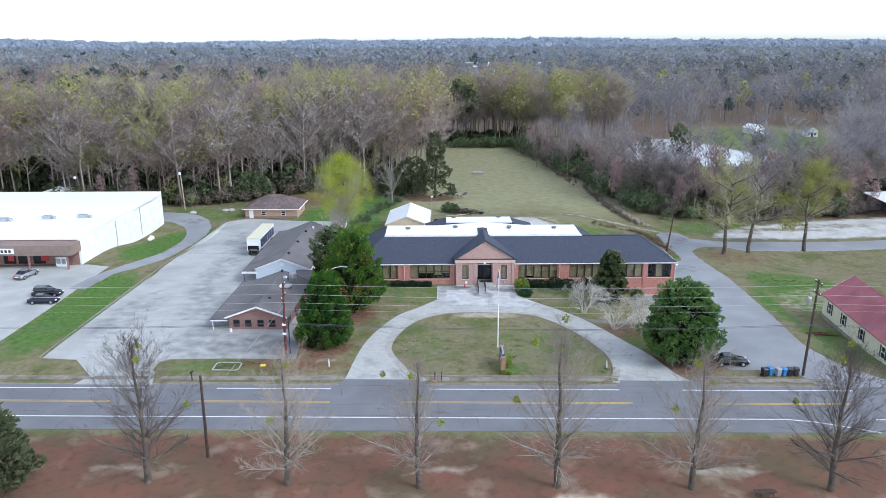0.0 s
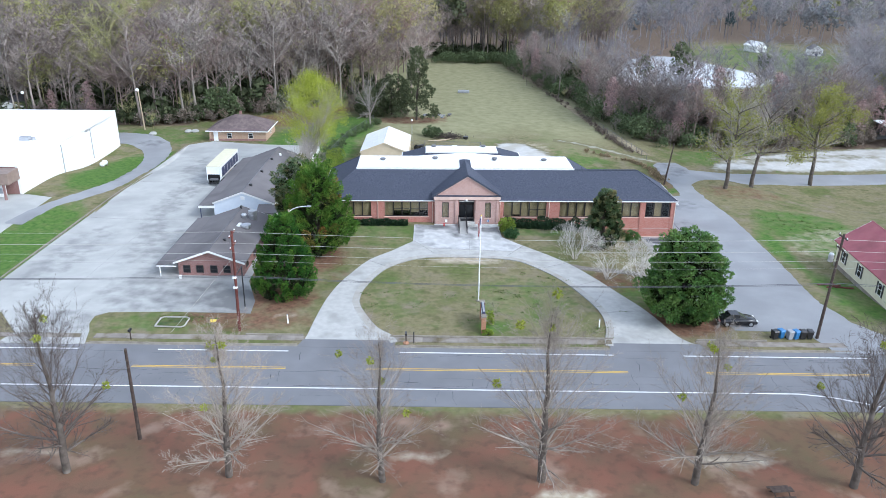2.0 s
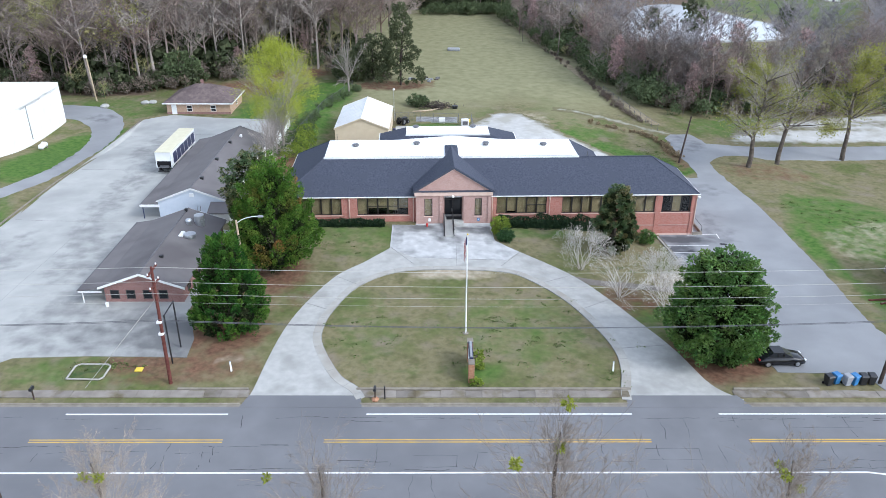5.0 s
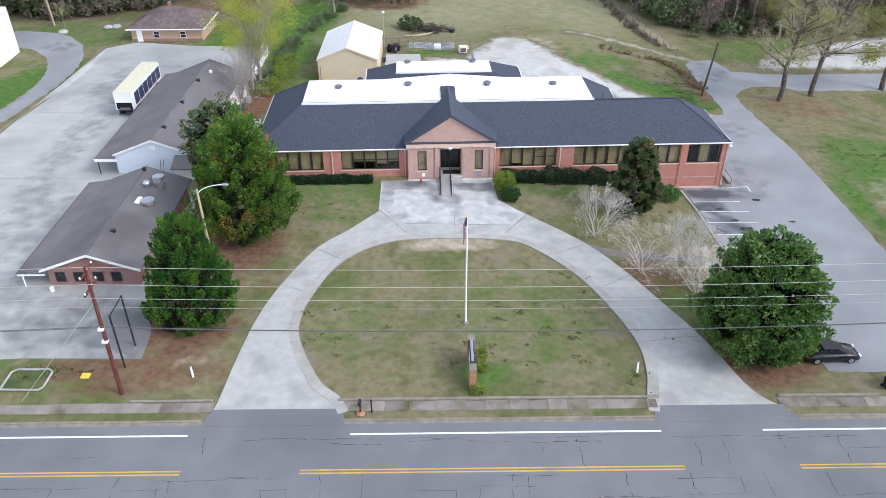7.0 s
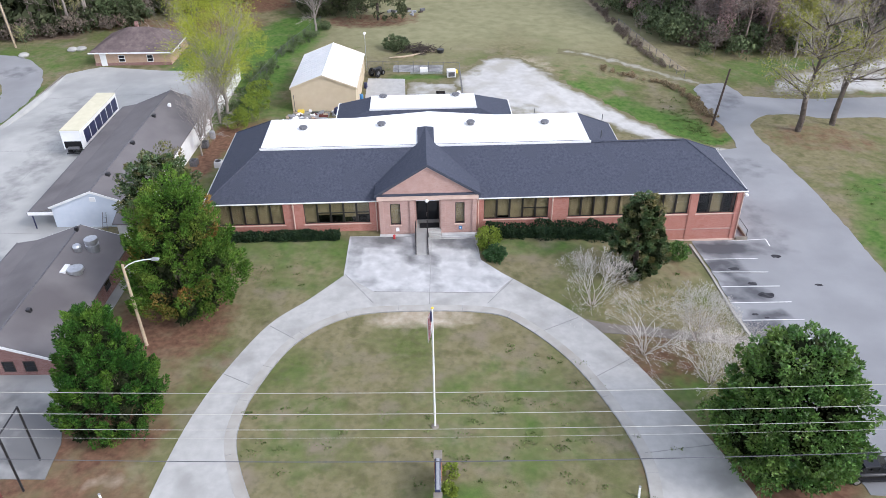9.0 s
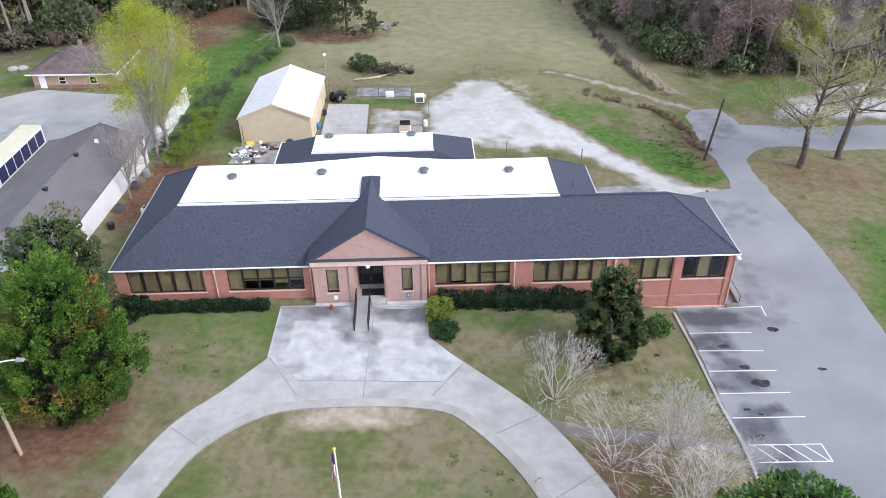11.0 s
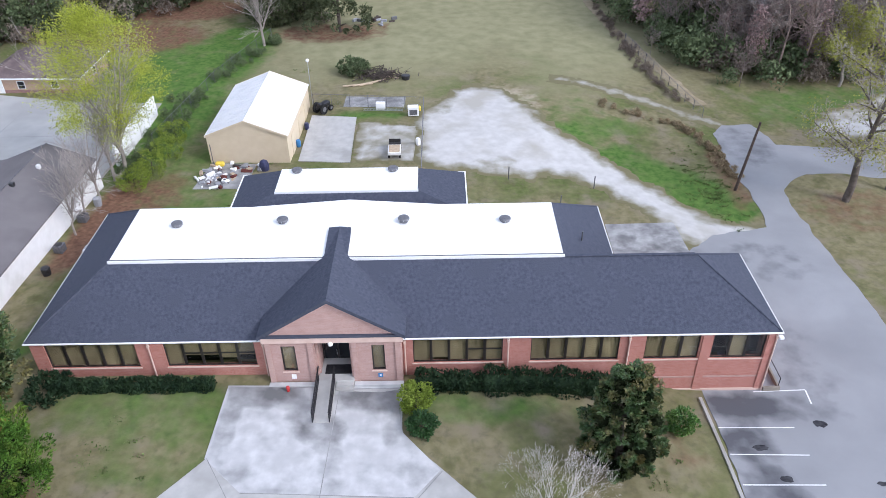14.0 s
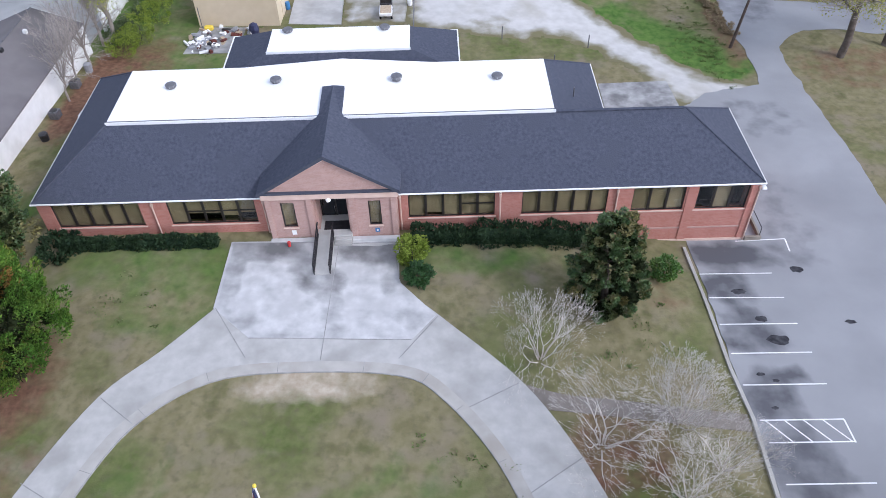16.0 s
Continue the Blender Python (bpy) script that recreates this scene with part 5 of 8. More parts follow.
# ---------------------------------------------------------------- other buildings
def gable_house(h, x0, y0, x1, y1, z0, ze, zr, xr, wall, roof, over=0.35, thick=0.14, trim="white"):
    """Walls under a gabled roof whose ridge runs along y at xr."""
    part("wall", wall_shape(x1 - x0, z0, ze, 0.2, []), M[wall], h, place=pose(x0, y0, 0))
    part("wall", wall_shape(x1 - x0, z0, ze, 0.2, []), M[wall], h, place=pose(x0, y1 - 0.2, 0))
    part("wall", Shape().box(x0, y0 + 0.2, z0, x0 + 0.2, y1 - 0.2, ze), M[wall], h)
    part("wall", Shape().box(x1 - 0.2, y0 + 0.2, z0, x1, y1 - 0.2, ze), M[wall], h)
    for ya in (y0 + 0.003, y1 - 0.203):
        part("gable", Shape().loft([[(x0, y, ze), (x1, y, ze), (xr, y, ze + (zr - ze) * 0.97)] for y in (ya, ya + 0.2)]), M[wall], h)
    s = Shape()
    ax, bx = x0 - over, x1 + over
    sl, sr = (zr - ze) / (xr - x0), (zr - ze) / (x1 - xr)
    for ex, sg, sl_ in ((ax, 1, sl), (bx, -1, sr)):
        e = ze - over * sl_
        q = [(ex, y0 - over, e), (ex, y1 + over, e), (xr, y1 + over, zr), (xr, y0 - over, zr)]
        s.loft([[(x, y, z + 0.02) for x, y, z in q], [(x, y, z + thick + 0.02) for x, y, z in q]])
    rf = part("roof", s, M[roof], h)
    for yy in (y0 - over - 0.05, y1 + over + 0.003):
        for ex, sl_ in ((ax, sl), (bx, sr)):
            e = ze - over * sl_
            t = Shape().loft([[(p, y, z + k) for y, k in ((yy, -0.1), (yy, 0.16), (yy + 0.045, 0.16), (yy + 0.045, -0.1))] for p, z in ((ex, e), (xr, zr))])
            part("barge_board", t, M[trim], h, "white painted barge board" if trim == "white" else "")
    part("ridge_cap", Shape().rod((xr, y0 - over, zr + thick), (xr, y1 + over, zr + thick), 0.09, n=6), M["vent" if roof == "shingle_grey" else roof], rf)
    return rf


def plain_window(h, x, z, w, hh, y, facing=0, frame="white", shutters=None):
    """A small window; facing: degrees that the wall is turned from -y."""
    tr = pose(x, y, 0, 0, 0, facing)
    s = Shape().box(-w / 2, -0.05, z, w / 2, -0.003, z + 0.08).box(-w / 2, -0.05, z + hh - 0.08, w / 2, -0.003, z + hh).box(-w / 2, -0.05, z + 0.08, -w / 2 + 0.08, -0.003, z + hh - 0.08).box(w / 2 - 0.08, -0.05, z + 0.08, w / 2, -0.003, z + hh - 0.08)
    s.box(-w / 2 + 0.08, -0.045, z + hh / 2 - 0.03, w / 2 - 0.08, -0.004, z + hh / 2 + 0.03)
    win = part("window", s, M[frame], h, place=tr)
    part("pane", Shape().box(-w / 2 + 0.08, -0.03, z + 0.08, w / 2 - 0.08, -0.005, z + hh - 0.08), M["glass_dark"], win)
    if shutters:
        for k in (-1, 1):
            part("shutter", Shape().box(k * (w / 2 + 0.22) - 0.18, -0.06, z, k * (w / 2 + 0.22) + 0.18, -0.004, z + hh, 0.01), M[shutters], win, "dark shutter")
    return win


# brick office by the road
office = thing("office_building", "small brown brick office with low grey gabled roof and west canopy", "office")
gable_house(office, -32.4, 102.9, -24.0, 119.8, -0.2, 2.25, 3.75, -28.2, "brick_dark", "shingle_grey", 0.45)
cp = Shape()
cp.loft([[(x, y, z) for x, y, z in q] for q in ([(-35.0, 102.45, 1.75), (-32.6, 102.45, 2.12), (-32.6, 120.25, 2.12), (-35.0, 120.25, 1.75)], [(-35.0, 102.45, 1.89), (-32.6, 102.45, 2.26), (-32.6, 120.25, 2.26), (-35.0, 120.25, 1.89)])])
part("canopy", cp, M["shingle_grey"], office, "grey canopy roof")
part("fascia", Shape().box(-35.08, 102.4, 1.66, -35.003, 120.3, 1.92), M["vent"], office)
part("fascia", Shape().box(-35.0, 102.38, 1.66, -32.45, 102.446, 1.8), M["white"], office)
for y in (102.7, 107, 111.5, 116, 120):
    part("post", Shape().rod((-34.7, y, -0.2), (-34.7, y, 1.75), 0.07), M["white"], office)
for x in (-31.3, -29.6, -27.8, -26.1):
    plain_window(office, x, 0.65, 0.95, 1.05, 102.9, 0, "frame_dark")
for y in (105, 109, 114):
    plain_window(office, -24.0, 0.7, 1.1, 1.0, y, 90, "frame_dark")
    plain_window(office, -32.4, 0.7, 1.1, 1.0, y + 1, -90, "frame_dark")
f1 = part("roof_fan", Shape().turned(-25.9, 117.0, [(0.55, 2.7), (0.55, 3.5), (0.62, 3.52), (0.62, 3.75), (0.55, 3.78), (0.55, 4.0), (0.62, 4.02), (0.60, 4.35), (0.2, 4.45)], 16), M["metal"], office, "galvanised roof exhaust fan")
f2 = part("roof_fan", Shape().turned(-26.0, 113.2, [(0.5, 2.7), (0.5, 3.3), (0.75, 3.35), (0.7, 3.6), (0.2, 3.75)], 14), M["metal"], office, "white roof exhaust fan")
part("duct", Shape().box(-27.2, 112.6, 3.0, -26.7, 113.9, 3.6, 0.05), M["white_metal"], office)
part("vent_pipe", Shape().turned(-27.0, 116.3, [(0.35, 3.0), (0.35, 3.9), (0.42, 3.92), (0.3, 4.1)], 10), M["metal"], office)
part("roof_hood", Shape().box(-27.5, 106.8, 3.3, -27.1, 107.2, 3.85, 0.05), M["black"], office)
part("roof_hood", Shape().box(-28.3, 119.0, 3.6, -28.0, 119.4, 4.3, 0.05), M["black"], office)

# long shop building behind it
ranch = thing("long_workshop", "long workshop with grey shingled roof, blue gable and white side wall", "workshop")
gable_house(ranch, -34.7, 127.2, -25.2, 155.5, -1.8, 1.95, 3.75, -30.0, "siding_blue", "shingle_grey", 0.18)
part("side_cladding", Shape().box(-25.19, 127.2, -1.9, -25.10, 155.5, 1.86), M["white"], ranch, "white painted east wall")
pc = Shape().loft([[(-37.1, 126.8, 1.35), (-34.75, 126.8, 1.78), (-34.75, 155.9, 1.78), (-37.1, 155.9, 1.35)], [(-37.1, 126.8, 1.5), (-34.75, 126.8, 1.93), (-34.75, 155.9, 1.93), (-37.1, 155.9, 1.5)]])
part("canopy", pc, M["shingle_grey"], ranch)
part("fascia", Shape().box(-37.18, 126.75, 1.25, -37.103, 155.9, 1.52), M["vent"], ranch)
part("fascia", Shape().box(-37.1, 126.7, 1.25, -34.4, 126.78, 1.6), M["white"], ranch)
for y in (127, 133.5, 140, 146.5, 154.8):
    part("post", Shape().rod((-36.8, y, -1.6), (-36.8, y, 1.36), 0.07), M["navy"], ranch)
part("gable_vent", Shape().box(-30.3, 127.1, 2.6, -29.7, 127.19, 3.1), M["white"], ranch)
part("lean_to", Shape().box(-27.2, 125.2, -0.8, -24.6, 127.15, 1.1), M["white"], ranch)
part("lean_to_roof", Shape().loft([[(-27.5, 124.8, 1.05), (-24.3, 124.8, 1.05), (-24.3, 127.15, 1.75), (-27.5, 127.15, 1.75)], [(-27.5, 124.8, 1.17), (-24.3, 124.8, 1.17), (-24.3, 127.15, 1.87), (-27.5, 127.15, 1.87)]]), M["shingle_grey"], ranch)
part("ladder", Shape().rod((-29.6, 126.6, -0.8), (-29.3, 127.1, 1.3), 0.03).rod((-29.1, 126.6, -0.8), (-28.95, 127.1, 1.3), 0.03).rod((-29.5, 126.7, -0.3), (-29.05, 126.7, -0.3), 0.025).rod((-29.45, 126.8, 0.2), (-29.02, 126.8, 0.2), 0.025).rod((-29.4, 126.95, 0.7), (-29.0, 126.95, 0.7), 0.025), M["vent"], ranch)
for y in (131, 139, 147):
    part("roof_hood", Shape().box(-29.75, y - .25, 3.5, -29.3, y + .25, 4.05, 0.06), M["black"], ranch)
part("roof_hood", Shape().box(-29.0, 150.8, 3.3, -28.6, 151.2, 3.85, 0.06), M["white"], ranch)
fence_w = single("white_wall", Shape().box(-25.6, 160.5, -1.9, -25.3, 174.5, 1.1, 0.03), M["white"], "white painted board wall behind the workshop", "wall", kind="structure")
for y in range(162, 174, 3):
    part("buttress", Shape().box(-25.28, y, -1.9, -25.1, y + 0.12, 1.0), M["white"], fence_w)

# brick cabin at the end of the lot
cabin = thing("brick_cabin", "small tan brick house with brown hipped roof", "house")
ch = Shape()
hip(ch, -52.0, 181.2, -38.0, 192.2, 0.75, -46.6, 186.5, -43.4, 186.9, 3.4)
part("roof", ch, M["shingle_brown"], cabin)
part("gutter", Shape().box(-52.05, 181.1, 0.58, -37.95, 181.196, 0.78).box(-37.997, 181.2, 0.58, -37.9, 192.2, 0.78), M["white"], cabin)
part("wall", Shape().box(-51.4, 181.8, -2.4, -38.6, 191.6, 0.745), M["brick_tan"], cabin)
part("wall_base", Shape().box(-51.45, 181.72, -2.4, -38.55, 181.795, -1.15), M["brick_dark"], cabin)
cd = part("door", Shape().box(-50.4, 181.65, -1.7, -49.4, 181.71, 0.35), M["white"], cabin, "white panelled door")
part("door_handle", Shape().rod((-49.55, 181.6, -0.7), (-49.5, 181.6, -0.7), 0.04), M["metal"], cd)
for x in (-46.8, -42.0):
    plain_window(cabin, x, -1.0, 1.1, 1.2, 181.72)
plain_window(cabin, -38.6, -0.9, 1.0, 1.1, 187, 90)
part("chimney", Shape().box(-45.8, 187.8, 2.8, -45.3, 188.3, 3.9), M["brick_dark"], cabin)

# metal shed
shed = thing("metal_shed", "tan sheet-metal shed with white gabled roof", "shed")
gable_house(shed, -15.0, 162.3, -5.5, 176.9, -2.5, 1.35, 3.2, -10.25, "tan_metal", "white_metal", 0.15, 0.1, "tan_metal")
for y in (165.5, 170, 174.2):
    part("door", Shape().box(-5.497, y - 1.1, -2.2, -5.44, y + 1.1, 0.4), M["tan_metal"], shed, "roller door")
ribs = Shape()
for k in range(15):
    y = 162.5 + k
    ribs.rod((-15.1, y, 1.47), (-10.3, y, 3.31), 0.025, n=4).rod((-5.4, y, 1.47), (-10.2, y, 3.31), 0.025, n=4)
part("roof_ribs", ribs, M["white_metal"], shed)

# grocery store
store = thing("grocery_store", "long white-walled store with flat pale roof and brick front", "store")
part("wall", Shape().box(-68.4, 134.3, -3.0, -68.0, 177, 5.25), M["white"], store, "white painted block side wall")
part("wall", Shape().box(-125, 134.3, -1.0, -68.4, 134.7, 5.25), M["brick_dark"], store)
part("wall", Shape().box(-125, 134.7, -3, -124.6, 177, 5.25), M["white"], store)
part("wall", Shape().box(-124.6, 176.6, -3, -68.4, 177, 5.25), M["white"], store)
part("flat_roof", Shape().box(-124.5, 134.8, 4.8, -68.45, 160.6, 5.0), M["membrane"], store, "pale flat roof with puddle stains")
part("flat_roof", Shape().box(-124.5, 160.6, 4.7, -68.0, 177.0, 5.95, 0.03), M["membrane"], store)
part("coping", Shape().box(-68.45, 134.2, 5.253, -67.95, 160.6, 5.36).box(-125, 134.2, 5.253, -68.46, 134.75, 5.36), M["white_metal"], store)
part("canopy", Shape().box(-125, 130.6, 3.2, -67.9, 134.28, 5.1, 0.04), M["brown_metal"], store, "brown sheet-metal canopy")
sg = part("sign", Shape().box(-84, 130.45, 3.6, -78.3, 130.59, 4.6, 0.03), M["white"], store, "white sign board with dark bars")
bars = Shape()
_x = -83.2
for w in (.6, .35, .25, .7, .7, .7, .7, .7):
    bars.box(_x, 130.42, 3.85, _x + w * 0.6, 130.448, 4.35)
    _x += w
part("lettering", bars, M["frame_dark"], sg)
for x in (-69, -76, -84, -92):
    part("post", Shape().box(x - .15, 130.8, 0.3, x + .15, 131.1, 3.2), M["brick_dark"], store)
for x in (-82.5, -79.8, -77.0):
    part("shop_window", Shape().box(x, 134.2, 0.7, x + 2.2, 134.296, 3.0), M["glass_dark"], store)
part("poster", Shape().box(-81.6, 134.1, 1.2, -80.6, 134.197, 2.2), M["red"], store)
part("poster", Shape().box(-75.5, 134.15, 1.2, -74.2, 134.297, 2.3), M["red"], store)
for x, y in ((-84, 152), (-77, 153), (-92, 150)):
    part("roof_unit", Shape().box(x, y, 5.0, x + 1.8, y + 1.2, 5.7, 0.06).turned(x + 2.4, y + .6, [(.35, 5.0), (.35, 5.5), (.2, 5.6)], 10), M["metal"], store)
for y in (150, 163):
    part("downpipe", Shape().rod((-67.9, y, -1), (-67.9, y, 5.0), 0.08), M["metal"], store)
store.matrix_basis = pose(-69.2, 134.8, 0, 0, 0, 1.2) @ pose(68.0, -134.3, 0)
ice = thing("ice_freezer", "white ice freezer with dark doors before the store", "freezer", -72.2, 133.4, at(-72.2, 133.4) + 0.06)
part("body", Shape().box(-1.0, -0.45, 0, 1.0, 0.45, 1.9, 0.05), M["white"], ice)
for x in (-0.5, 0.5):
    part("door", Shape().box(x - .36, -0.5, 0.6, x + .36, -0.452, 1.5), M["grey"], ice)
tank = thing("gas_tank", "white cylindrical gas tank lying on the grass", "tank", -66.6, 160.5, at(-66.6, 160.5))
tk = Shape()
rings = [[(r * math.cos(a), y, 0.62 + r * math.sin(a)) for a in [k * math.pi / 6 for k in range(12)]] for y, r in ((-1.25, .12), (-1.1, .36), (-.85, .48), (.85, .48), (1.1, .36), (1.25, .12))]
part("shell", tk.loft(rings), M["white"], tank, smooth=True)
part("dome", Shape().turned(0, 0, [(.2, 1.05), (.2, 1.25), (.1, 1.32)], 10), M["white"], tank)
for y in (-0.7, 0.7):
    part("foot", Shape().box(-.4, y - .1, 0, .4, y + .1, .25), M["kerb"], tank)

# red-roofed house
red = thing("red_roofed_house", "cream clapboard house with red gabled roof and dark shutters", "house", 58.2, 113.6, 0, -3.5)
gable_house(red, 0.0, -30.0, 8.4, 0.0, -2.0, 2.25, 5.0, 4.2, "cream", "roof_red", 0.4)
for y in (-2.6, -7.4, -13.2, -19.5):
    plain_window(red, 0.0, -0.2, 1.0, 1.7, y, -90, "white", "black")
for x in (2.2, 6.2):
    plain_window(red, x, -0.2, 1.0, 1.7, 0.0, 180, "white", "black")
part("foundation", Shape().box(-0.06, -30.05, -2.4, 8.46, 0.06, -1.0), M["kerb"], red)

# open barn by the yard
barn = thing("open_barn", "open-sided barn with pale metal roof", "barn", 110.5, 190, at(110.5, 190), 8)
for x in (0, 5, 10):
    for y in (0, 9):
        part("post", Shape().box(x - .12, y - .12, 0, x + .12, y + .12, 4.2), M["wood"], barn)
part("roof", Shape().loft([[(-.6, -.8, 3.9), (10.6, -.8, 3.9), (10.6, 9.8, 4.9), (-.6, 9.8, 4.9)], [(-.6, -.8, 4.05), (10.6, -.8, 4.05), (10.6, 9.8, 5.05), (-.6, 9.8, 5.05)]]), M["white_metal"], barn)
part("back_wall", Shape().box(-.1, 9.1, 0, 10.1, 9.25, 4.4).box(9.95, 0, 0, 10.1, 9, 4.0), M["vent"], barn)

# houses far off
for x, y, t, lab, w in ((138, 352, 20, "small white house beyond the pond", 8), (158, 344, -10, "low grey and white shed beyond the pond", 7), (-112, 200, 12, "grey-roofed house among the trees", 14)):
    fh = thing("far_house", lab, "house", x, y, at(x, y), t, "far houses")
    gable_house(fh, 0, 0, w * .7, w, -.3, 2.6, 4.2, w * .35, "white", "shingle_grey" if w != 8 else "white_metal", 0.3)
    for k in (0.25, 0.75):
        plain_window(fh, w * .7 * k, 0.8, 0.9, 1.1, 0.0)
    part("door", Shape().box(w * .35 - .45, -.06, -.2, w * .35 + .45, -.004, 1.9), M["navy"], fh)
for x, y, w, d in ((10, 1010, 90, 16), (75, 1190, 120, 20), (300, 1130, 60, 20), (-20, 800, 60, 12)):
    single("far_shed", Shape().box(x - w / 2, y, at(x, y) - 1, x + w / 2, y + d, at(x, y) + 7, 0.5), M["white_metal"], "long low white building far off in the woods", "building", "far buildings")
pond = paved("pond_water", smooth_line([(60, 268), (70, 262), (90, 262), (108, 266), (116, 282), (108, 304), (96, 330), (80, 326), (68, 300)], 4, True), 0.6, "water", "still grey pond behind the trees", "pond", 8)


# ---------------------------------------------------------------- trees
def leaf_mesh(name, pts, size, mat, rnd, droop=0.0, long=1.5, loose=0.55):
    """Many small leaf clumps: bent quads round the points, each with an outward direction."""
    n = len(pts)
    P = np.array([p[0] for p in pts])
    D = np.array([p[1] for p in pts])
    g = np.random.RandomState(rnd.randint(0, 10 ** 6))
    D = D + g.normal(0, loose, (n, 3))
    D[:, 2] -= droop
    D /= np.linalg.norm(D, axis=1)[:, None] + 1e-9
    S = np.cross(D, g.normal(0, 1, (n, 3)))
    S /= np.linalg.norm(S, axis=1)[:, None] + 1e-9
    U = np.cross(S, D)
    L = size * g.uniform(0.6, 1.3, (n, 1))
    W = L / long * 0.5
    a, c = P - D * L * 0.3, P + D * L * 0.7
    b, d = P + S * W + U * L * 0.12, P - S * W + U * L * 0.12
    V = np.stack([a, b, c, d], 1).reshape(-1, 3)
    F = np.arange(4 * n).reshape(-1, 4)
    me = bpy.data.meshes.new(name)
    me.from_pydata(V.tolist(), [], F.tolist())
    if len(pts[0]) > 2:
        a = me.attributes.new("tone", 'FLOAT', 'POINT')
        a.data.foreach_set("value", np.repeat(np.array([p[2] for p in pts], np.float32), 4))
    me.materials.append(M[mat])
    return me


def lobed_points(rnd, profile, height, base, lobes, per, lobe_r, squash=0.75, inner=0.12, up=0.75, stretch=0.35):
    """Points of a crown made of many rising tufts on a profile: radius at a height share."""
    out = []
    for k in range(lobes):
        h = (k + rnd.random()) / lobes
        h = 1 - (1 - h) ** 0.8
        r = profile(h) * (rnd.uniform(0.72, 1.08) if rnd.random() > inner else rnd.uniform(0.2, 0.75))
        a = k * 2.39996 + rnd.uniform(-.5, .5)
        c = Vector((r * math.cos(a), r * math.sin(a), base + h * height + rnd.uniform(-.25, .25)))
        lr = lobe_r * rnd.uniform(0.65, 1.35)
        axis = Vector((math.cos(a), math.sin(a), up)).normalized()
        tone = rnd.random()
        for _ in range(per):
            v = Vector((rnd.gauss(0, 1), rnd.gauss(0, 1), rnd.gauss(0, 1))).normalized()
            if v.dot(axis) < -0.25:
                v = -v
            t = rnd.uniform(0.55, 1.0)
            p = c + Vector((v.x, v.y, v.z * squash)) * lr * t + axis * lr * stretch * max(0, v.dot(axis))
            out.append((tuple(p), tuple(v * 0.6 + axis * 0.6), tone))
    return out


def limbs(rnd, height, r0, levels, spread=0.55, first=0.25, kids=(3, 5), shrink=0.62, lift=0.25, leader=True):
    """Branches as (a, b, ra, rb, level), grown from a trunk."""
    segs = []

    def grow(p, d, length, r, lev):
        n = 4 if lev == 0 else 3
        q = p
        for i in range(n):
            d2 = (d + Vector((rnd.uniform(-1, 1), rnd.uniform(-1, 1), rnd.uniform(-.3, 1) * lift)) * (0.08 if lev == 0 else 0.22)).normalized()
            e = q + d2 * length / n
            rb = r * (1 - (i + 1) / n * (0.45 if lev == 0 else 0.6))
            segs.append((q.copy(), e.copy(), r * (1 - i / n * (0.45 if lev == 0 else 0.6)), rb, lev))
            share = (i + 1) / n
            if lev < levels and (share > first or lev > 0):
                for _ in range(rnd.randint(*kids)):
                    s = rnd.uniform(spread * 0.7, spread * 1.3)
                    az = rnd.uniform(0, 2 * math.pi)
                    o = d2.orthogonal().normalized()
                    o = Matrix.Rotation(az, 3, d2) @ o
                    nd = (d2 * math.cos(s) + o * math.sin(s) + Vector((0, 0, lift * 0.5))).normalized()
                    grow(q.lerp(e, rnd.uniform(0.3, 1)), nd, length * shrink * rnd.uniform(0.7, 1.1) * (1.15 - 0.4 * share), rb * 0.55, lev + 1)
            q, d = e, d2

    grow(Vector((0, 0, -0.3)), Vector((rnd.uniform(-.05, .05), rnd.uniform(-.05, .05), 1)), height * 0.72, r0, 0)
    return segs


def limb_mesh(name, segs, mat, lo=0, hi=9, sides=5, min_r=0.008):
    s = Shape()
    for a, b, ra, rb, lev in segs:
        if lo <= lev <= hi and lev >= 3:
            d = (b - a).cross(Vector((0.3, 0.9, 0.35))).normalized() * max(ra, min_r) * 1.3
            e = b + (b - a).cross(d).normalized() * max(ra, min_r) * 0.8
            s.add([tuple(a - d), tuple(a + d), tuple(e)], [(0, 1, 2)])
        elif lo <= lev <= hi:
            s.rod(a, b, max(ra, min_r), max(rb, min_r * 0.7), sides if lev < 2 else 3, caps=False)
    return s.mesh(name, M[mat], True)


def tree(name, label, x, y, turn, trunk_me, crowns, scale=1.0, group="", category="tree"):
    t = thing(name, label, category, x, y, at(x, y), turn, group)
    t.scale = (scale, scale, scale)
    part("trunk", trunk_me, None, t)
    for nm, me, lab in crowns:
        part(nm, me, None, t, lab)
    return t


R = random.Random(11)
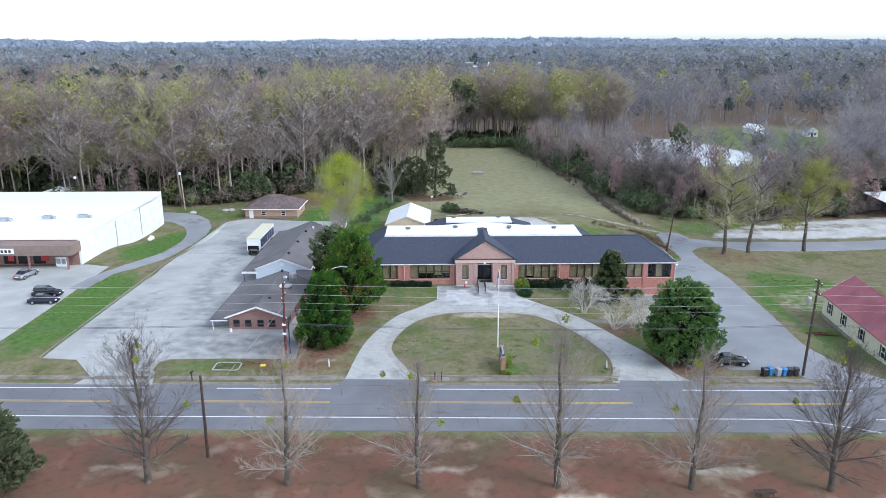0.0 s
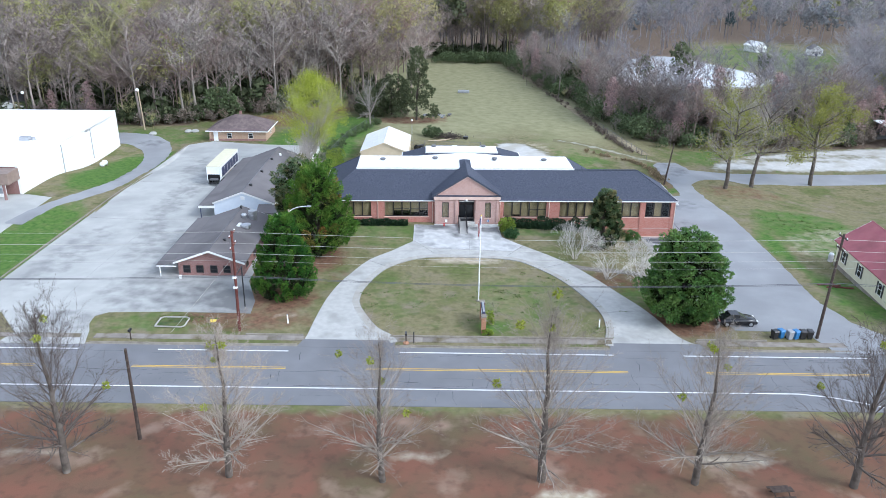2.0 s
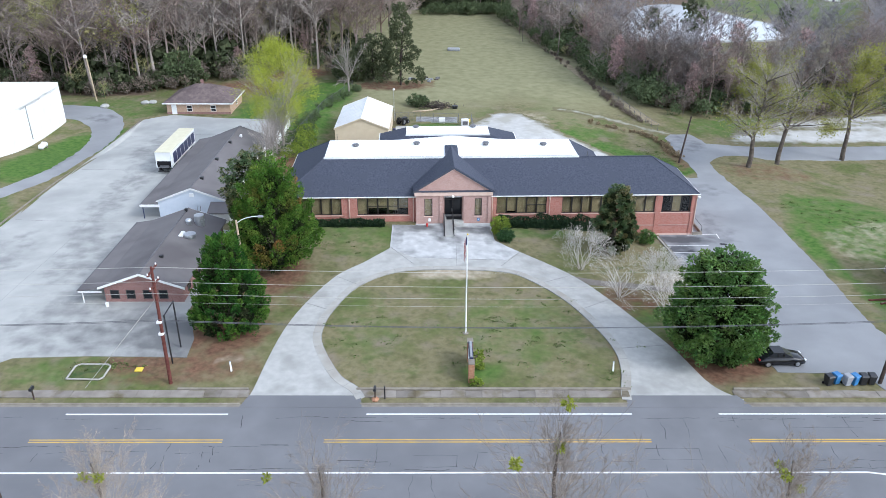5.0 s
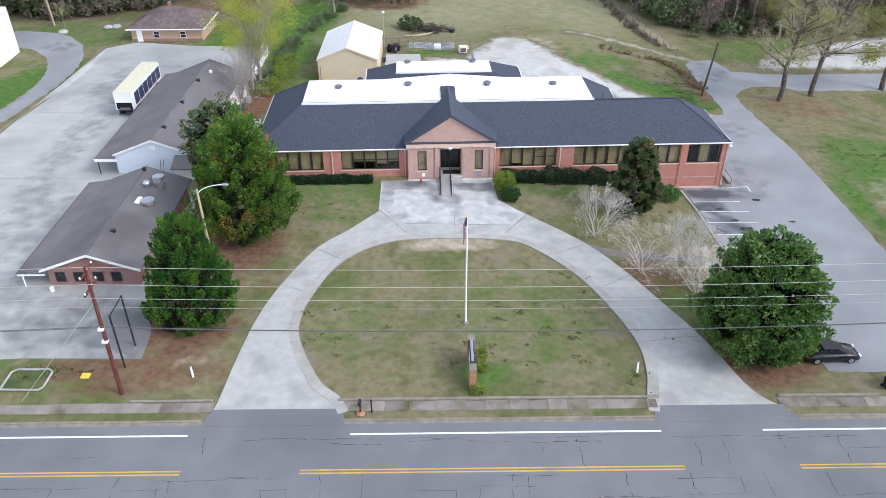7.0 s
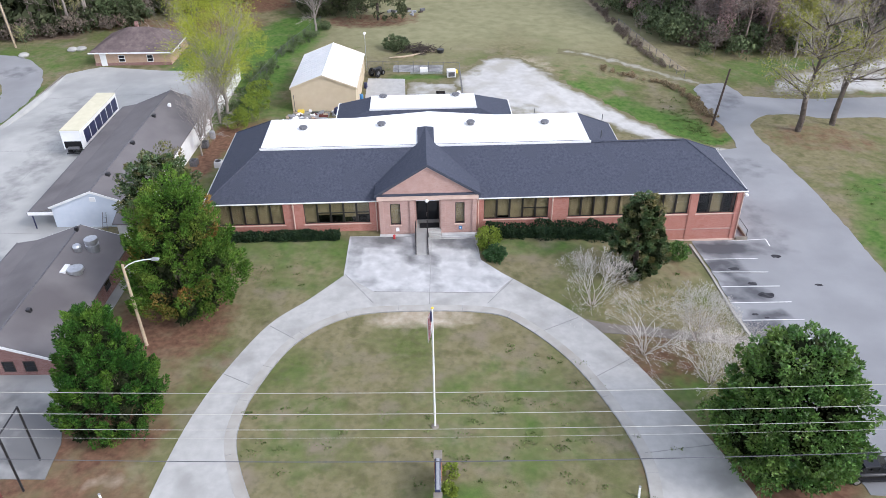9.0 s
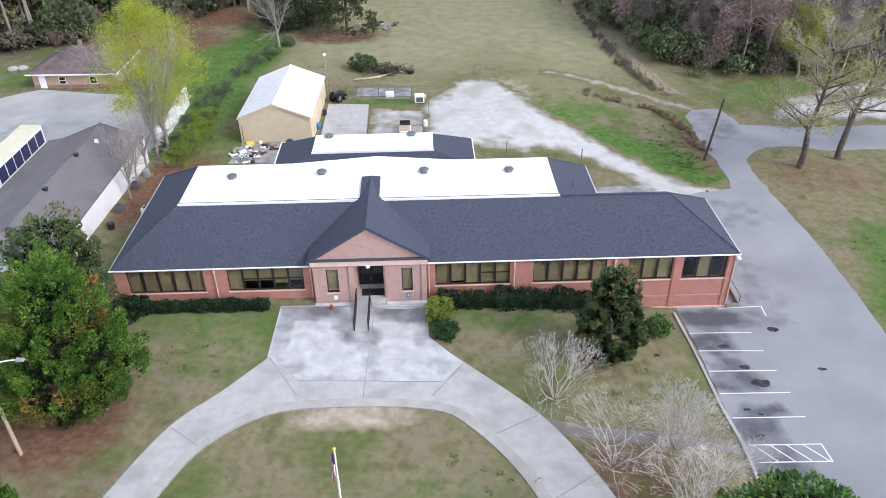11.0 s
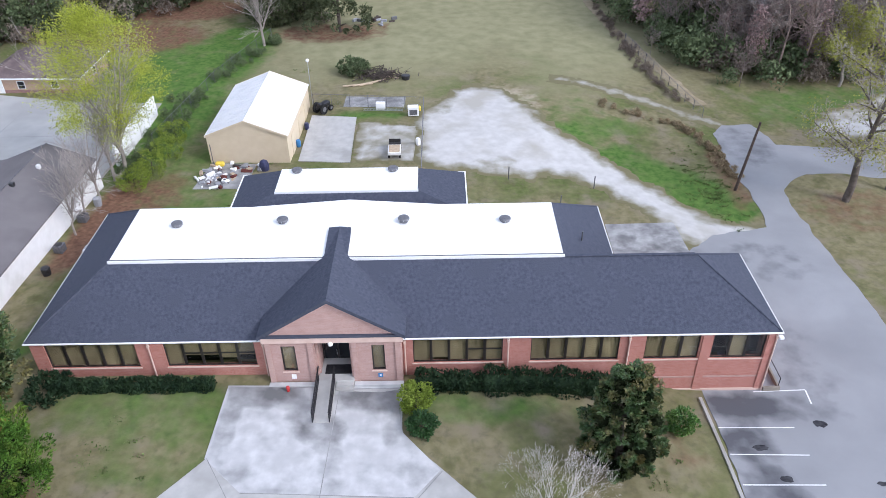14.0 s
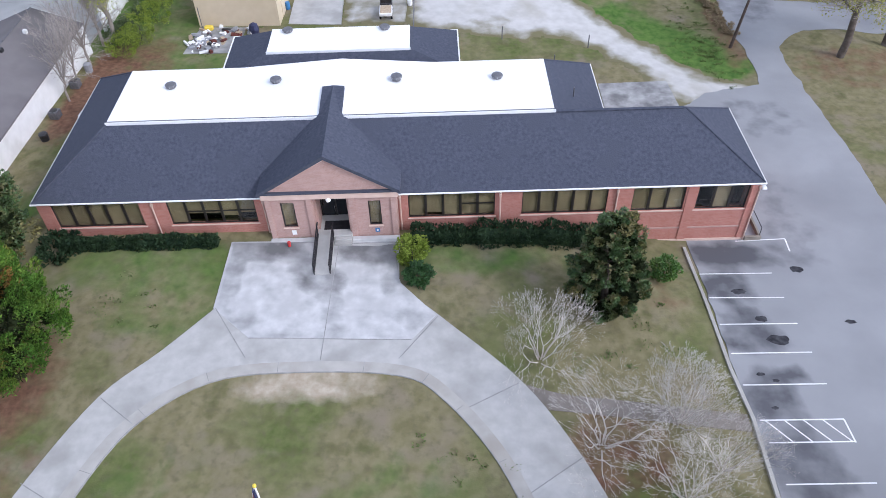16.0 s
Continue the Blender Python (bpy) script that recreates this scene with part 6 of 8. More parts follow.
# bare street trees with a few green tufts of mistletoe
def vase(rnd, h, r0, leaders, fork, wide=0.5, last=4, low=8):
    """A short trunk that forks into many rising limbs, with long low side branches."""
    segs = []
    q = Vector((0, 0, -0.3))
    for i in range(4):
        e = Vector((rnd.uniform(-.12, .12) * i, rnd.uniform(-.12, .12) * i, fork * (i + 1) / 4))
        segs.append((q, e, r0 * (1 - .1 * i), r0 * (.9 - .1 * i), 0))
        q = e
    for k in range(leaders):
        az = k * 2.4 + rnd.uniform(-.4, .4)
        lean = rnd.uniform(.06, wide) if k else 0.03
        d = Vector((math.cos(az) * math.sin(lean), math.sin(az) * math.sin(lean), math.cos(lean)))
        start = q.lerp(Vector((0, 0, fork * .55)), rnd.random() * .8)
        length = (h - fork) / max(.72, math.cos(lean)) * rnd.uniform(.72, 1.0)
        branch(rnd, segs, start, d, length, r0 * rnd.uniform(.28, .5), 1, last)
    for k in range(low):
        az = rnd.uniform(0, 6.283)
        branch(rnd, segs, Vector((0, 0, fork * rnd.uniform(.5, 1.2))), Vector((math.cos(az), math.sin(az), rnd.uniform(-.05, .25))), rnd.uniform(3.0, 5.0), r0 * .2, 1, 3, 0.05)
    return segs


def branch(rnd, segs, p, d, length, r, lev, last, lift=0.35):
    n = 5
    for i in range(n):
        d = (d + Vector((rnd.uniform(-1, 1), rnd.uniform(-1, 1), rnd.uniform(-.6, .9) * lift)) * .16).normalized()
        e = p + d * length / n
        rb = r * (1 - .8 * (i + 1) / n)
        segs.append((p.copy(), e.copy(), r * (1 - .8 * i / n), rb, lev))
        if lev < last:
            for _ in range(rnd.randint(2, 3) if lev == 1 else rnd.randint(1, 2)):
                az, s = rnd.uniform(0, 6.283), rnd.uniform(.35, .85)
                o = Matrix.Rotation(az, 3, d) @ d.orthogonal().normalized()
                nd = (d * math.cos(s) + o * math.sin(s) + Vector((0, 0, lift * .4))).normalized()
                branch(rnd, segs, p.lerp(e, rnd.random()), nd, length * rnd.uniform(.24, .42) * (1.2 - .5 * i / n), max(rb, .02) * .6, lev + 1, last, lift)
        p = e


def leader_tree(rnd, h, r0, count, low, flat=0.9, reach=0.42):
    """A trunk that runs up to the top, with side branches that are longer and flatter below."""
    segs, q, n = [], Vector((0, 0, -0.3)), 9
    line = [q]
    for i in range(n):
        e = Vector((q.x + rnd.uniform(-.16, .16), q.y + rnd.uniform(-.16, .16), h * .94 * (i + 1) / n))
        segs.append((q.copy(), e.copy(), r0 * (1 - .9 * i / n), r0 * (1 - .9 * (i + 1) / n), 0))
        line.append(e)
        q = e
    for k in range(count):
        u = low + (.96 - low) * (k + rnd.random() * .8) / count
        i = min(n - 1, int(u * n))
        p = line[i].lerp(line[i + 1], u * n - i)
        az, lean = k * 2.4 + rnd.uniform(-.4, .4), .32 + (flat - .32) * (1 - u) ** 2.6 + rnd.uniform(-.12, .15)
        d = Vector((math.cos(az) * math.sin(lean), math.sin(az) * math.sin(lean), math.cos(lean)))
        branch(rnd, segs, p, d, (h * reach * math.sqrt(max(.04, 1 - (2 * u - .72) ** 2)) + .6) * rnd.uniform(.7, 1.08), max(.03, r0 * (1 - .9 * u) * .38), 1, 4 if k % 2 == 0 else 3, 0.18)
    return segs


STREET = []
for k in range(4):
    sg = leader_tree(R, 15.0, 0.34, (40, 38, 42, 39)[k], .12, 1.5, .44)
    tr = limb_mesh("trunk", sg, "bark_street", 0, 0, 8)
    tw = limb_mesh("bare_crown", [(a, b, ra * f, rb * f, lev) for a, b, ra, rb, lev in sg for f in [1.05 if b.z < 5.5 else .7 if b.z < 9 else .42]], "twig_brown" if k == 0 else "twig_street", 1, 9, 4, 0.0065)
    ends = [s for s in sg if s[4] >= 2 and s[1].z > 7]
    tufts = []
    for s in R.sample(ends, min(len(ends), 4 if k else 3)):
        c, tf = s[1], []
        for _ in range(80):
            v = Vector((R.gauss(0, 1), R.gauss(0, 1), R.gauss(0, 1))).normalized()
            tf.append((tuple(c + v * 0.34 * R.uniform(.4, 1)), tuple(v)))
        tufts.append(leaf_mesh("mistletoe", tf, 0.2, "mistletoe", R))
    STREET.append((tr, tw, tufts))
for i, (x, y, s) in enumerate(((-28.9, 63.9, 1.02), (-15.5, 63.6, .92), (-2.9, 63.2, .90), (10.1, 63.5, 1.08), (22.6, 63.4, .95), (35.5, 63.2, 1.0), (-54, 63.8, 1.0), (49, 63, .95))):
    tr, tw, mi = STREET[(0, 1, 2, 3, 1, 0, 2, 3)[i]]
    tree("street_tree", "leafless grey street tree with tufts of green mistletoe on bare soil", x, y, R.uniform(0, 360), tr, [("bare_crown", tw, "")] + [("mistletoe", q, "lime-green mistletoe tuft") for q in mi], s, "street trees")


def conical(r, p=0.8):
    return lambda h: r * (min(1.0, h / 0.13) ** 0.6) * (1 - max(0, h - 0.1) / 0.9) ** p + 0.12


def round_crown(r):
    return lambda h: r * math.sqrt(max(0.02, 1 - (2 * h - 0.92) ** 2 * 0.92))


MAGY = 117.2
# evergreens before the offices
def evergreen(name, label, x, y, h, r, mat, profile, lobes, per, lobe_r, leaf, base=0.6, bark="bark", long=1.5, trunk_r=0.3, category="tree", up=0.75, stretch=0.35, heart=0.0, inner=0.12, loose=0.55):
    """An evergreen of leafy tufts on a profile; heart: the share of the crown filled by inner leaves coloured dark as
    its shade.
    """
    sg = limbs(R, h * 0.95, trunk_r, 1, spread=1.0, first=0.1, kids=(2, 3), shrink=0.28, lift=0.1)
    span = h - base - lobe_r * 0.6
    pts = lobed_points(R, profile, span, base, lobes, per, lobe_r, up=up, stretch=stretch, inner=inner)
    crowns = [("crown", leaf_mesh("crown", pts, leaf, mat, R, long=long, loose=loose), "")]
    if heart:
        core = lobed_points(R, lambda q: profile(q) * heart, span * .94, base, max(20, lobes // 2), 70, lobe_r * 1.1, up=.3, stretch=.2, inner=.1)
        crowns.append(("inner_foliage", leaf_mesh("inner_foliage", core, leaf * 1.7, "leaf_shade", R), "inner leaves coloured dark as the crown's shade"))
    return tree(name, label, x, y, 0, limb_mesh("trunk", sg, bark, 0, 9, 6), crowns, category=category)


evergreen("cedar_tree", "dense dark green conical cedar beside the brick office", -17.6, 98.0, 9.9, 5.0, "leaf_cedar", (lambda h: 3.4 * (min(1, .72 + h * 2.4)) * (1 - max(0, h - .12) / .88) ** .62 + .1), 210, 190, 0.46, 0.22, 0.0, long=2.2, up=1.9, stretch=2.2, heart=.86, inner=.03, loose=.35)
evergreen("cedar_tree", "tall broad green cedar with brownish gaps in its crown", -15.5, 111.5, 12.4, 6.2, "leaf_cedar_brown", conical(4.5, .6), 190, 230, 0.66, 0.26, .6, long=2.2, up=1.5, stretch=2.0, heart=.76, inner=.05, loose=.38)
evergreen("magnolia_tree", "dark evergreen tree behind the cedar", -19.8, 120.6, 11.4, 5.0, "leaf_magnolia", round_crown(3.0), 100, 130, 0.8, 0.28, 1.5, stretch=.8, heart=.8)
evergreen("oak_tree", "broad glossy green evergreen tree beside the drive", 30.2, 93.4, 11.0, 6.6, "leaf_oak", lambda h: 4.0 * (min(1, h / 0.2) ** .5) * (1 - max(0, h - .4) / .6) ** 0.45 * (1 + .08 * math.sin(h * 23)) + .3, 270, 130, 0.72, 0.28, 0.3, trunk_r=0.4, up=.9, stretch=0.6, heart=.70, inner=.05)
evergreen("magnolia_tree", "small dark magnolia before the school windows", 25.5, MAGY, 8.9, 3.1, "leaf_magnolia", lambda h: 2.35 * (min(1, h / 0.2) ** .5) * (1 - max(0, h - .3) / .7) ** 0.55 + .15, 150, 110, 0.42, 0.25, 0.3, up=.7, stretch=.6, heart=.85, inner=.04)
evergreen("shrub", "green shrub beside the magnolia", 30.6, 120.6, 2.0, 1.3, "leaf_oak", round_crown(0.8), 50, 40, 0.35, 0.2, 0.1, trunk_r=0.06, category="shrub")
evergreen("topiary_shrub", "rounded bright green clipped shrub beside the forecourt", 11.6, 121.6, 2.3, 1.1, "leaf_shrub", round_crown(0.95), 60, 60, 0.35, 0.17, 0.1, trunk_r=0.08, category="shrub")
evergreen("topiary_shrub", "low dark rounded clipped shrub beside the forecourt", 12.1, 119.6, 1.3, 1.0, "leaf_ball", round_crown(0.85), 60, 45, 0.3, 0.2, 0.0, trunk_r=0.06, category="shrub")


def hedge(x0, y0, x1, y1, h, w, label):
    a, b = Vector((x0, y0, 0)), Vector((x1, y1, 0))
    d = (b - a).normalized()
    o = Vector((-d.y, d.x, 0))
    pts, ln = [], (b - a).length
    n = int(ln * 330)
    for _ in range(n):
        t = R.random()
        c = a.lerp(b, t)
        bump = 0.16 * math.sin(t * ln * 2.3) + 0.13 * math.sin(t * ln * 0.9 + 1) + 0.08 * math.sin(t * ln * 5.1)
        ang = R.uniform(-0.25, math.pi + 0.25)
        e = Vector((0, 0, 0)) + o * math.cos(ang) * w * (1 + bump) + Vector((0, 0, 1)) * max(0, math.sin(ang)) ** 0.6 * h * (1 + bump * .8)
        if R.random() < 0.45:
            e = o * math.copysign(w * (1 + bump), math.cos(ang)) * R.uniform(.85, 1.0) + Vector((0, 0, R.uniform(0.05, h * .95)))
        p = c + e
        pts.append(((p.x, p.y, at(p.x, p.y) + p.z), tuple((e + Vector((0, 0, .2))).normalized())))
    hd = thing("hedge", label, "hedge")
    part("foliage", leaf_mesh("foliage", pts, 0.26, "leaf_hedge", R), None, hd)
    s = Shape()
    k = max(3, int(ln / 2))
    rows = []
    for i in range(k + 1):
        c = a.lerp(b, i / k)
        g = at(c.x, c.y)
        rows.append([tuple(c + o * q * w * 0.6 + Vector((0, 0, g + zz))) for q, zz in ((-1, -.1), (1, -.1), (1, h * .45), (.6, h * .62), (-.6, h * .62), (-1, h * .45))])
    part("core", s.loft(rows), M["leaf_hedge"], hd)


hedge(-15.8, 122.85, -3.6, 123.2, 0.8, 0.5, "low dark evergreen hedge under the school windows")
hedge(11.4, 123.65, 16.6, 123.8, 1.3, 0.7, "dark clipped evergreen hedge under the school windows")
hedge(16.6, 123.8, 22.0, 124.0, 1.55, 0.85, "dark clipped evergreen hedge under the school windows")
hedge(22.0, 124.0, 26.6, 124.15, 1.7, 0.8, "dark clipped evergreen hedge under the school windows")
evergreen("shrub", "dark spiky shrub at the corner of the school", -15.8, 122.4, 1.3, 1.6, "leaf_hedge", round_crown(1.4), 40, 40, 0.4, 0.3, 0.0, trunk_r=0.05, category="shrub")

# pale bare crape myrtles
MYRTLE = []


def forking(segs, p, d, ln, r, lev, last):
    """One crooked shoot that divides into two or three thinner, diverging ones."""
    mid = p + d * ln * .5 + Vector((R.gauss(0, .05), R.gauss(0, .05), 0)) * ln
    e = p + d * ln
    segs += [(p, mid, r, r * .88, lev), (mid, e, r * .88, r * .76, lev)]
    if lev == last:
        return
    side = d.orthogonal().normalized()
    turn, n = R.uniform(0, 6.283), (3 if R.random() < .6 else 2)
    for k in range(n):
        o = side.copy()
        o.rotate(Matrix.Rotation(turn + k * 6.283 / n + R.uniform(-.4, .4), 3, d))
        a = R.uniform(.25, .62)
        v = (d * math.cos(a) + o * math.sin(a) + Vector((0, 0, .05))).normalized()
        forking(segs, e, v, ln * R.uniform(.58, .82), max(.008, r * .62), lev + 1, last)


for k in range(3):
    sg, stems = [], []
    for j in range(9):
        one, az, lean = [], j * 2.4 + R.uniform(-.3, .3), (0.06 if j == 0 else R.uniform(.3, .95))
        d = Vector((math.cos(az) * math.sin(lean), math.sin(az) * math.sin(lean), math.cos(lean)))
        forking(one, Vector((d.x * .3, d.y * .3, -.1)), d, R.uniform(1.3, 1.6), 0.05, 1, 7)
        stems.append(limb_mesh("stem", one, "bark_pale", 1, 1, 5))
        sg += one
    MYRTLE.append((stems, limb_mesh("bare_crown", sg, "twig_pale", 2, 9, 3, 0.009)))
for i, (x, y, s) in enumerate(((20.6, 112.4, 1.12), (23.9, 105.9, 1.2), (29.0, 107.6, 1.1), (28.4, 102.2, 1.1), (31.0, 104.4, .95))):
    tr, tw = MYRTLE[i % 3]
    tree("crape_myrtle", "pale leafless multi-stemmed crape myrtle on the lawn", x, y, i * 77, tr[0], [("bare_crown", tw, "")] + [("stem", q, "") for q in tr[1:]], s, "crape myrtles")

def spreading_tree(rnd, h, r0):
    """A trunk that breaks into a few crooked, wide limbs with fine rising ends."""
    segs, q = [], Vector((0, 0, -0.3))
    for i in range(3):
        e = Vector((rnd.uniform(-.2, .2), rnd.uniform(-.2, .2), h * .3 * (i + 1) / 3))
        segs.append((q.copy(), e.copy(), r0 * (1 - .1 * i), r0 * (.9 - .1 * i), 0))
        q = e
    for k in range(3):
        e = Vector((q.x + rnd.uniform(-.5, .5), q.y + rnd.uniform(-.5, .5), h * (.3 + .17 * (k + 1))))
        segs.append((q.copy(), e.copy(), r0 * (.7 - .18 * k), r0 * (.52 - .18 * k), 0))
        for j in range(6):
            az, lean = (k * 6 + j) * 2.4 + rnd.uniform(-.4, .4), rnd.uniform(.9, 1.5) - .25 * k
            d = Vector((math.cos(az) * math.sin(lean), math.sin(az) * math.sin(lean), math.cos(lean)))
            branch(rnd, segs, q.lerp(e, rnd.uniform(-.25, 1)), d, h * rnd.uniform(.34, .5) * (1 - .13 * k), r0 * .30, 1, 4 if j % 2 else 3, .22)
        q = e
    return segs


LIME = (-23.6, 158.5)
# lime-green tree and its bare neighbours behind the workshop
def leafy(name, label, x, y, h, mat, bark, nleaf, leaf, r0=0.3, spread=0.55, low=0.35, cat="tree", levels=3, twig="twig", group="", fork=.3, leaders=8, side=2, spreading=False):
    if spreading:
        sg = spreading_tree(R, h, r0)
    else:
        sg = vase(R, h, r0, leaders, h * fork, spread, 3, side)
    ends = [s for s in sg if s[4] >= 2 and s[1].z > h * low]
    pts = []
    for _ in range(nleaf):
        s = R.choice(ends)
        c = s[0].lerp(s[1], R.random())
        v = Vector((R.gauss(0, 1), R.gauss(0, 1), R.gauss(0, 1)))
        pts.append((tuple(c + v * 0.4), tuple(v.normalized())))
    cr = [("bare_crown", limb_mesh("bare_crown", sg, twig, 2, 9, 3, 0.014), "")]
    if nleaf:
        cr.append(("crown", leaf_mesh("crown", pts, leaf, mat, R), ""))
    return tree(name, label, x, y, R.uniform(0, 360), limb_mesh("trunk", sg, bark, 0, 1, 7), cr, group=group)


def lime_tree():
    """A tree of several rising trunks whose thin new leaf fills a rounded, open crown."""
    h = 19.0
    sg = vase(R, h, 0.28, 11, h * 0.22, 0.5, 3, 2)
    pts = []
    for k in range(110):
        u = (k + .5) / 110
        z = h * (.34 + .66 * u)
        r = 6.6 * math.sqrt(max(.03, 1 - (2 * u - .8) ** 2 * .85)) * R.uniform(.3, 1.0)
        a = k * 2.4 + R.uniform(-.5, .5)
        c, lr = Vector((r * math.cos(a), r * math.sin(a), z)), R.uniform(1.1, 2.1)
        for _ in range(330):
            v = Vector((R.gauss(0, 1), R.gauss(0, 1), R.gauss(0, .7)))
            pts.append((tuple(c + v * lr * .5), tuple(v.normalized())))
    return tree("lime_tree", "tall rounded tree in thin bright lime-green new leaf", LIME[0], LIME[1], 40, limb_mesh("trunk", sg, "bark_mid", 0, 1, 7),
                [("bare_crown", limb_mesh("bare_crown", sg, "twig_mid", 2, 9, 3, 0.014), ""), ("crown", leaf_mesh("crown", pts, 0.165, "leaf_lime", R), "")])


lime_tree()
leafy("bare_tree", "slender leafless grey tree behind the white wall", -24.2, 152.4, 10.5, "leaf_lime", "bark_mid", 0, 0.3, 0.16, twig="twig_mid")
leafy("bare_tree", "slender leafless grey tree behind the white wall", -24.1, 148.6, 9.0, "leaf_lime", "bark_mid", 0, 0.3, 0.13, twig="twig_mid")
leafy("bare_tree", "slender leafless grey tree behind the white wall", -23.8, 145.2, 8.0, "leaf_lime", "bark_mid", 0, 0.3, 0.13, twig="twig_mid")
leafy("bare_tree", "slender leafless grey tree behind the white wall", -24.5, 157.2, 11.0, "leaf_lime", "bark_mid", 0, 0.3, 0.2, twig="twig_mid")
for x, y, h in ((-20.6, 158.4, 3.4), (-20.2, 163.0, 3.2), (-20.8, 167.5, 2.8), (-21.6, 155.6, 2.2)):
    evergreen("sapling", "bushy sapling in fresh green leaf beside the white wall", x, y, h, 2.0, "leaf_shrub", round_crown(1.5), 26, 110, .6, .14, .4, trunk_r=.05, category="shrub")
leafy("bare_tree", "broad leafless grey tree at the end of the yard fence", -16.5, 199.5, 12.0, "leaf_lime", "bark_mid", 0, 0.3, 0.24, twig="twig_mid")
leafy("budding_tree", "tall grey-trunked tree in sparse olive leaf by the lane", 57.0, 155.0, 18.5, "leaf_olive", "bark_street", 6500, 0.24, 0.45, 0.85, .3, twig="twig_mid", spreading=True)
leafy("bare_tree", "tall leafless grey tree by the lane", 63.6, 158.6, 18.5, "leaf_olive", "bark_street", 500, 0.22, 0.45, 0.8, .2, twig="twig_mid", spreading=True)
leafy("budding_tree", "spreading tree in yellow-green new leaf by the lane", 78.0, 163.9, 20.0, "leaf_olive", "bark_street", 12000, 0.28, 0.45, 0.85, .3, twig="twig_mid", spreading=True)
leafy("budding_tree", "pale-limbed spreading tree in yellow new leaf beside the wood", 69.8, 188, 10.5, "leaf_olive", "bark_mid", 4500, 0.32, 0.24, 0.9, .4, twig="twig_mid", spreading=True)
leafy("bare_tree", "leafless tree behind the red-roofed house", 92, 140, 11, "leaf_olive", "bark", 0, 0.5, 0.2)
evergreen("pine_tree", "grey-green pine standing at the edge of the field", -5.2, 205.5, 18.5, 6.0, "leaf_pine", lambda h: 5.4 * (1 - h * .92) ** .9 * (0.75 + .25 * math.sin(h * 19)) + .2, 130, 60, .9, 0.45, 1.0)
evergreen("pine_tree", "low dark evergreen beside the pine", -12.0, 212, 10.5, 6.0, "leaf_pine", round_crown(4.2), 120, 50, 1.0, 0.5, 0.6)
evergreen("juniper_bush", "dense grey-green evergreen at the wood edge", -17.0, 209.5, 7.0, 4.0, "leaf_pine", round_crown(3.4), 110, 45, 1.0, 0.5, 0.2)
evergreen("young_cedar", "dark evergreen at the edge of the far parking lot", -56, 207, 7.5, 4.2, "brush_green", round_crown(3.8), 120, 40, 1.0, 0.6, 0.2)
evergreen("pine_tree", "pine by the road at the edge of the red soil", -43.2, 62.0, 9.5, 3.4, "leaf_pine", conical(3.6, .7), 160, 45, .8, 0.55, 0.8)

# ---------------------------------------------------------------- woods
def simple_bare(rnd, h, limb_count=16, twig_count=9, fine=4, stout=1.0, low=0.3, wide=0.33):
    """A light woodland tree: a bare trunk, often forked, rising limbs and a haze of twigs high up; arrays of vertices and triangles."""
    V, F = [], []

    def tri(a, b, w):
        d = (b - a)
        s = d.cross(Vector((rnd.gauss(0, 1), rnd.gauss(0, 1), rnd.gauss(0, 1)))).normalized() * w
        n = len(V)
        V.extend([tuple(a - s), tuple(a + s), tuple(b)])
        F.append((n, n + 1, n + 2))

    def post(a, b, ra, rb):
        n = len(V)
        for p, r in ((a, ra), (b, rb)):
            for k in range(3):
                V.append((p.x + r * math.cos(k * 2.094), p.y + r * math.sin(k * 2.094), p.z))
        for k in range(3):
            j = (k + 1) % 3
            F.append((n + k, n + j, n + 3 + j))
            F.append((n + k, n + 3 + j, n + 3 + k))

    r0 = (h * 0.0085 + .03) * stout
    fork = Vector((rnd.uniform(-.4, .4), rnd.uniform(-.4, .4), h * rnd.uniform(.32, .5)))
    post(Vector((0, 0, -0.5)), fork, r0, r0 * .7)
    az = rnd.uniform(0, 6.283)
    tops = []
    for k in range(rnd.choice((1, 2, 2, 3))):
        lean = h * rnd.uniform(.03, .11)
        tops.append(Vector((fork.x + lean * math.cos(az + k * 2.4), fork.y + lean * math.sin(az + k * 2.4), h * rnd.uniform(.84, .96))))
        post(fork, tops[-1], r0 * .6, 0.035 * stout)
    for _ in range(limb_count):
        t = rnd.uniform(low, 0.97)
        top = rnd.choice(tops)
        a = fork.lerp(top, max(0, (t * h - fork.z) / (top.z - fork.z))) if t * h > fork.z else Vector((0, 0, t * h))
        an = rnd.uniform(0, 2 * math.pi)
        ln = h * wide * (1.2 - t) + h * 0.05
        b = a + Vector((math.cos(an) * ln, math.sin(an) * ln, ln * rnd.uniform(.5, 1.3)))
        tri(a, b, 0.085 * stout)
        tri(a, b, 0.075 * stout)
        for _ in range(twig_count):
            u = rnd.uniform(.25, 1)
            c = a.lerp(b, u)
            an2 = an + rnd.uniform(-1.3, 1.3)
            l2 = ln * rnd.uniform(.22, .55)
            e = c + Vector((math.cos(an2) * l2, math.sin(an2) * l2, l2 * rnd.uniform(.2, 1.4)))
            tri(c, e, 0.055)
            for _ in range(fine):
                g = c.lerp(e, rnd.uniform(.3, 1))
                tri(g, g + Vector((rnd.gauss(0, 1), rnd.gauss(0, 1), rnd.uniform(0, 1.5))) * l2 * .6, 0.055)
    return np.array(V), np.array(F)


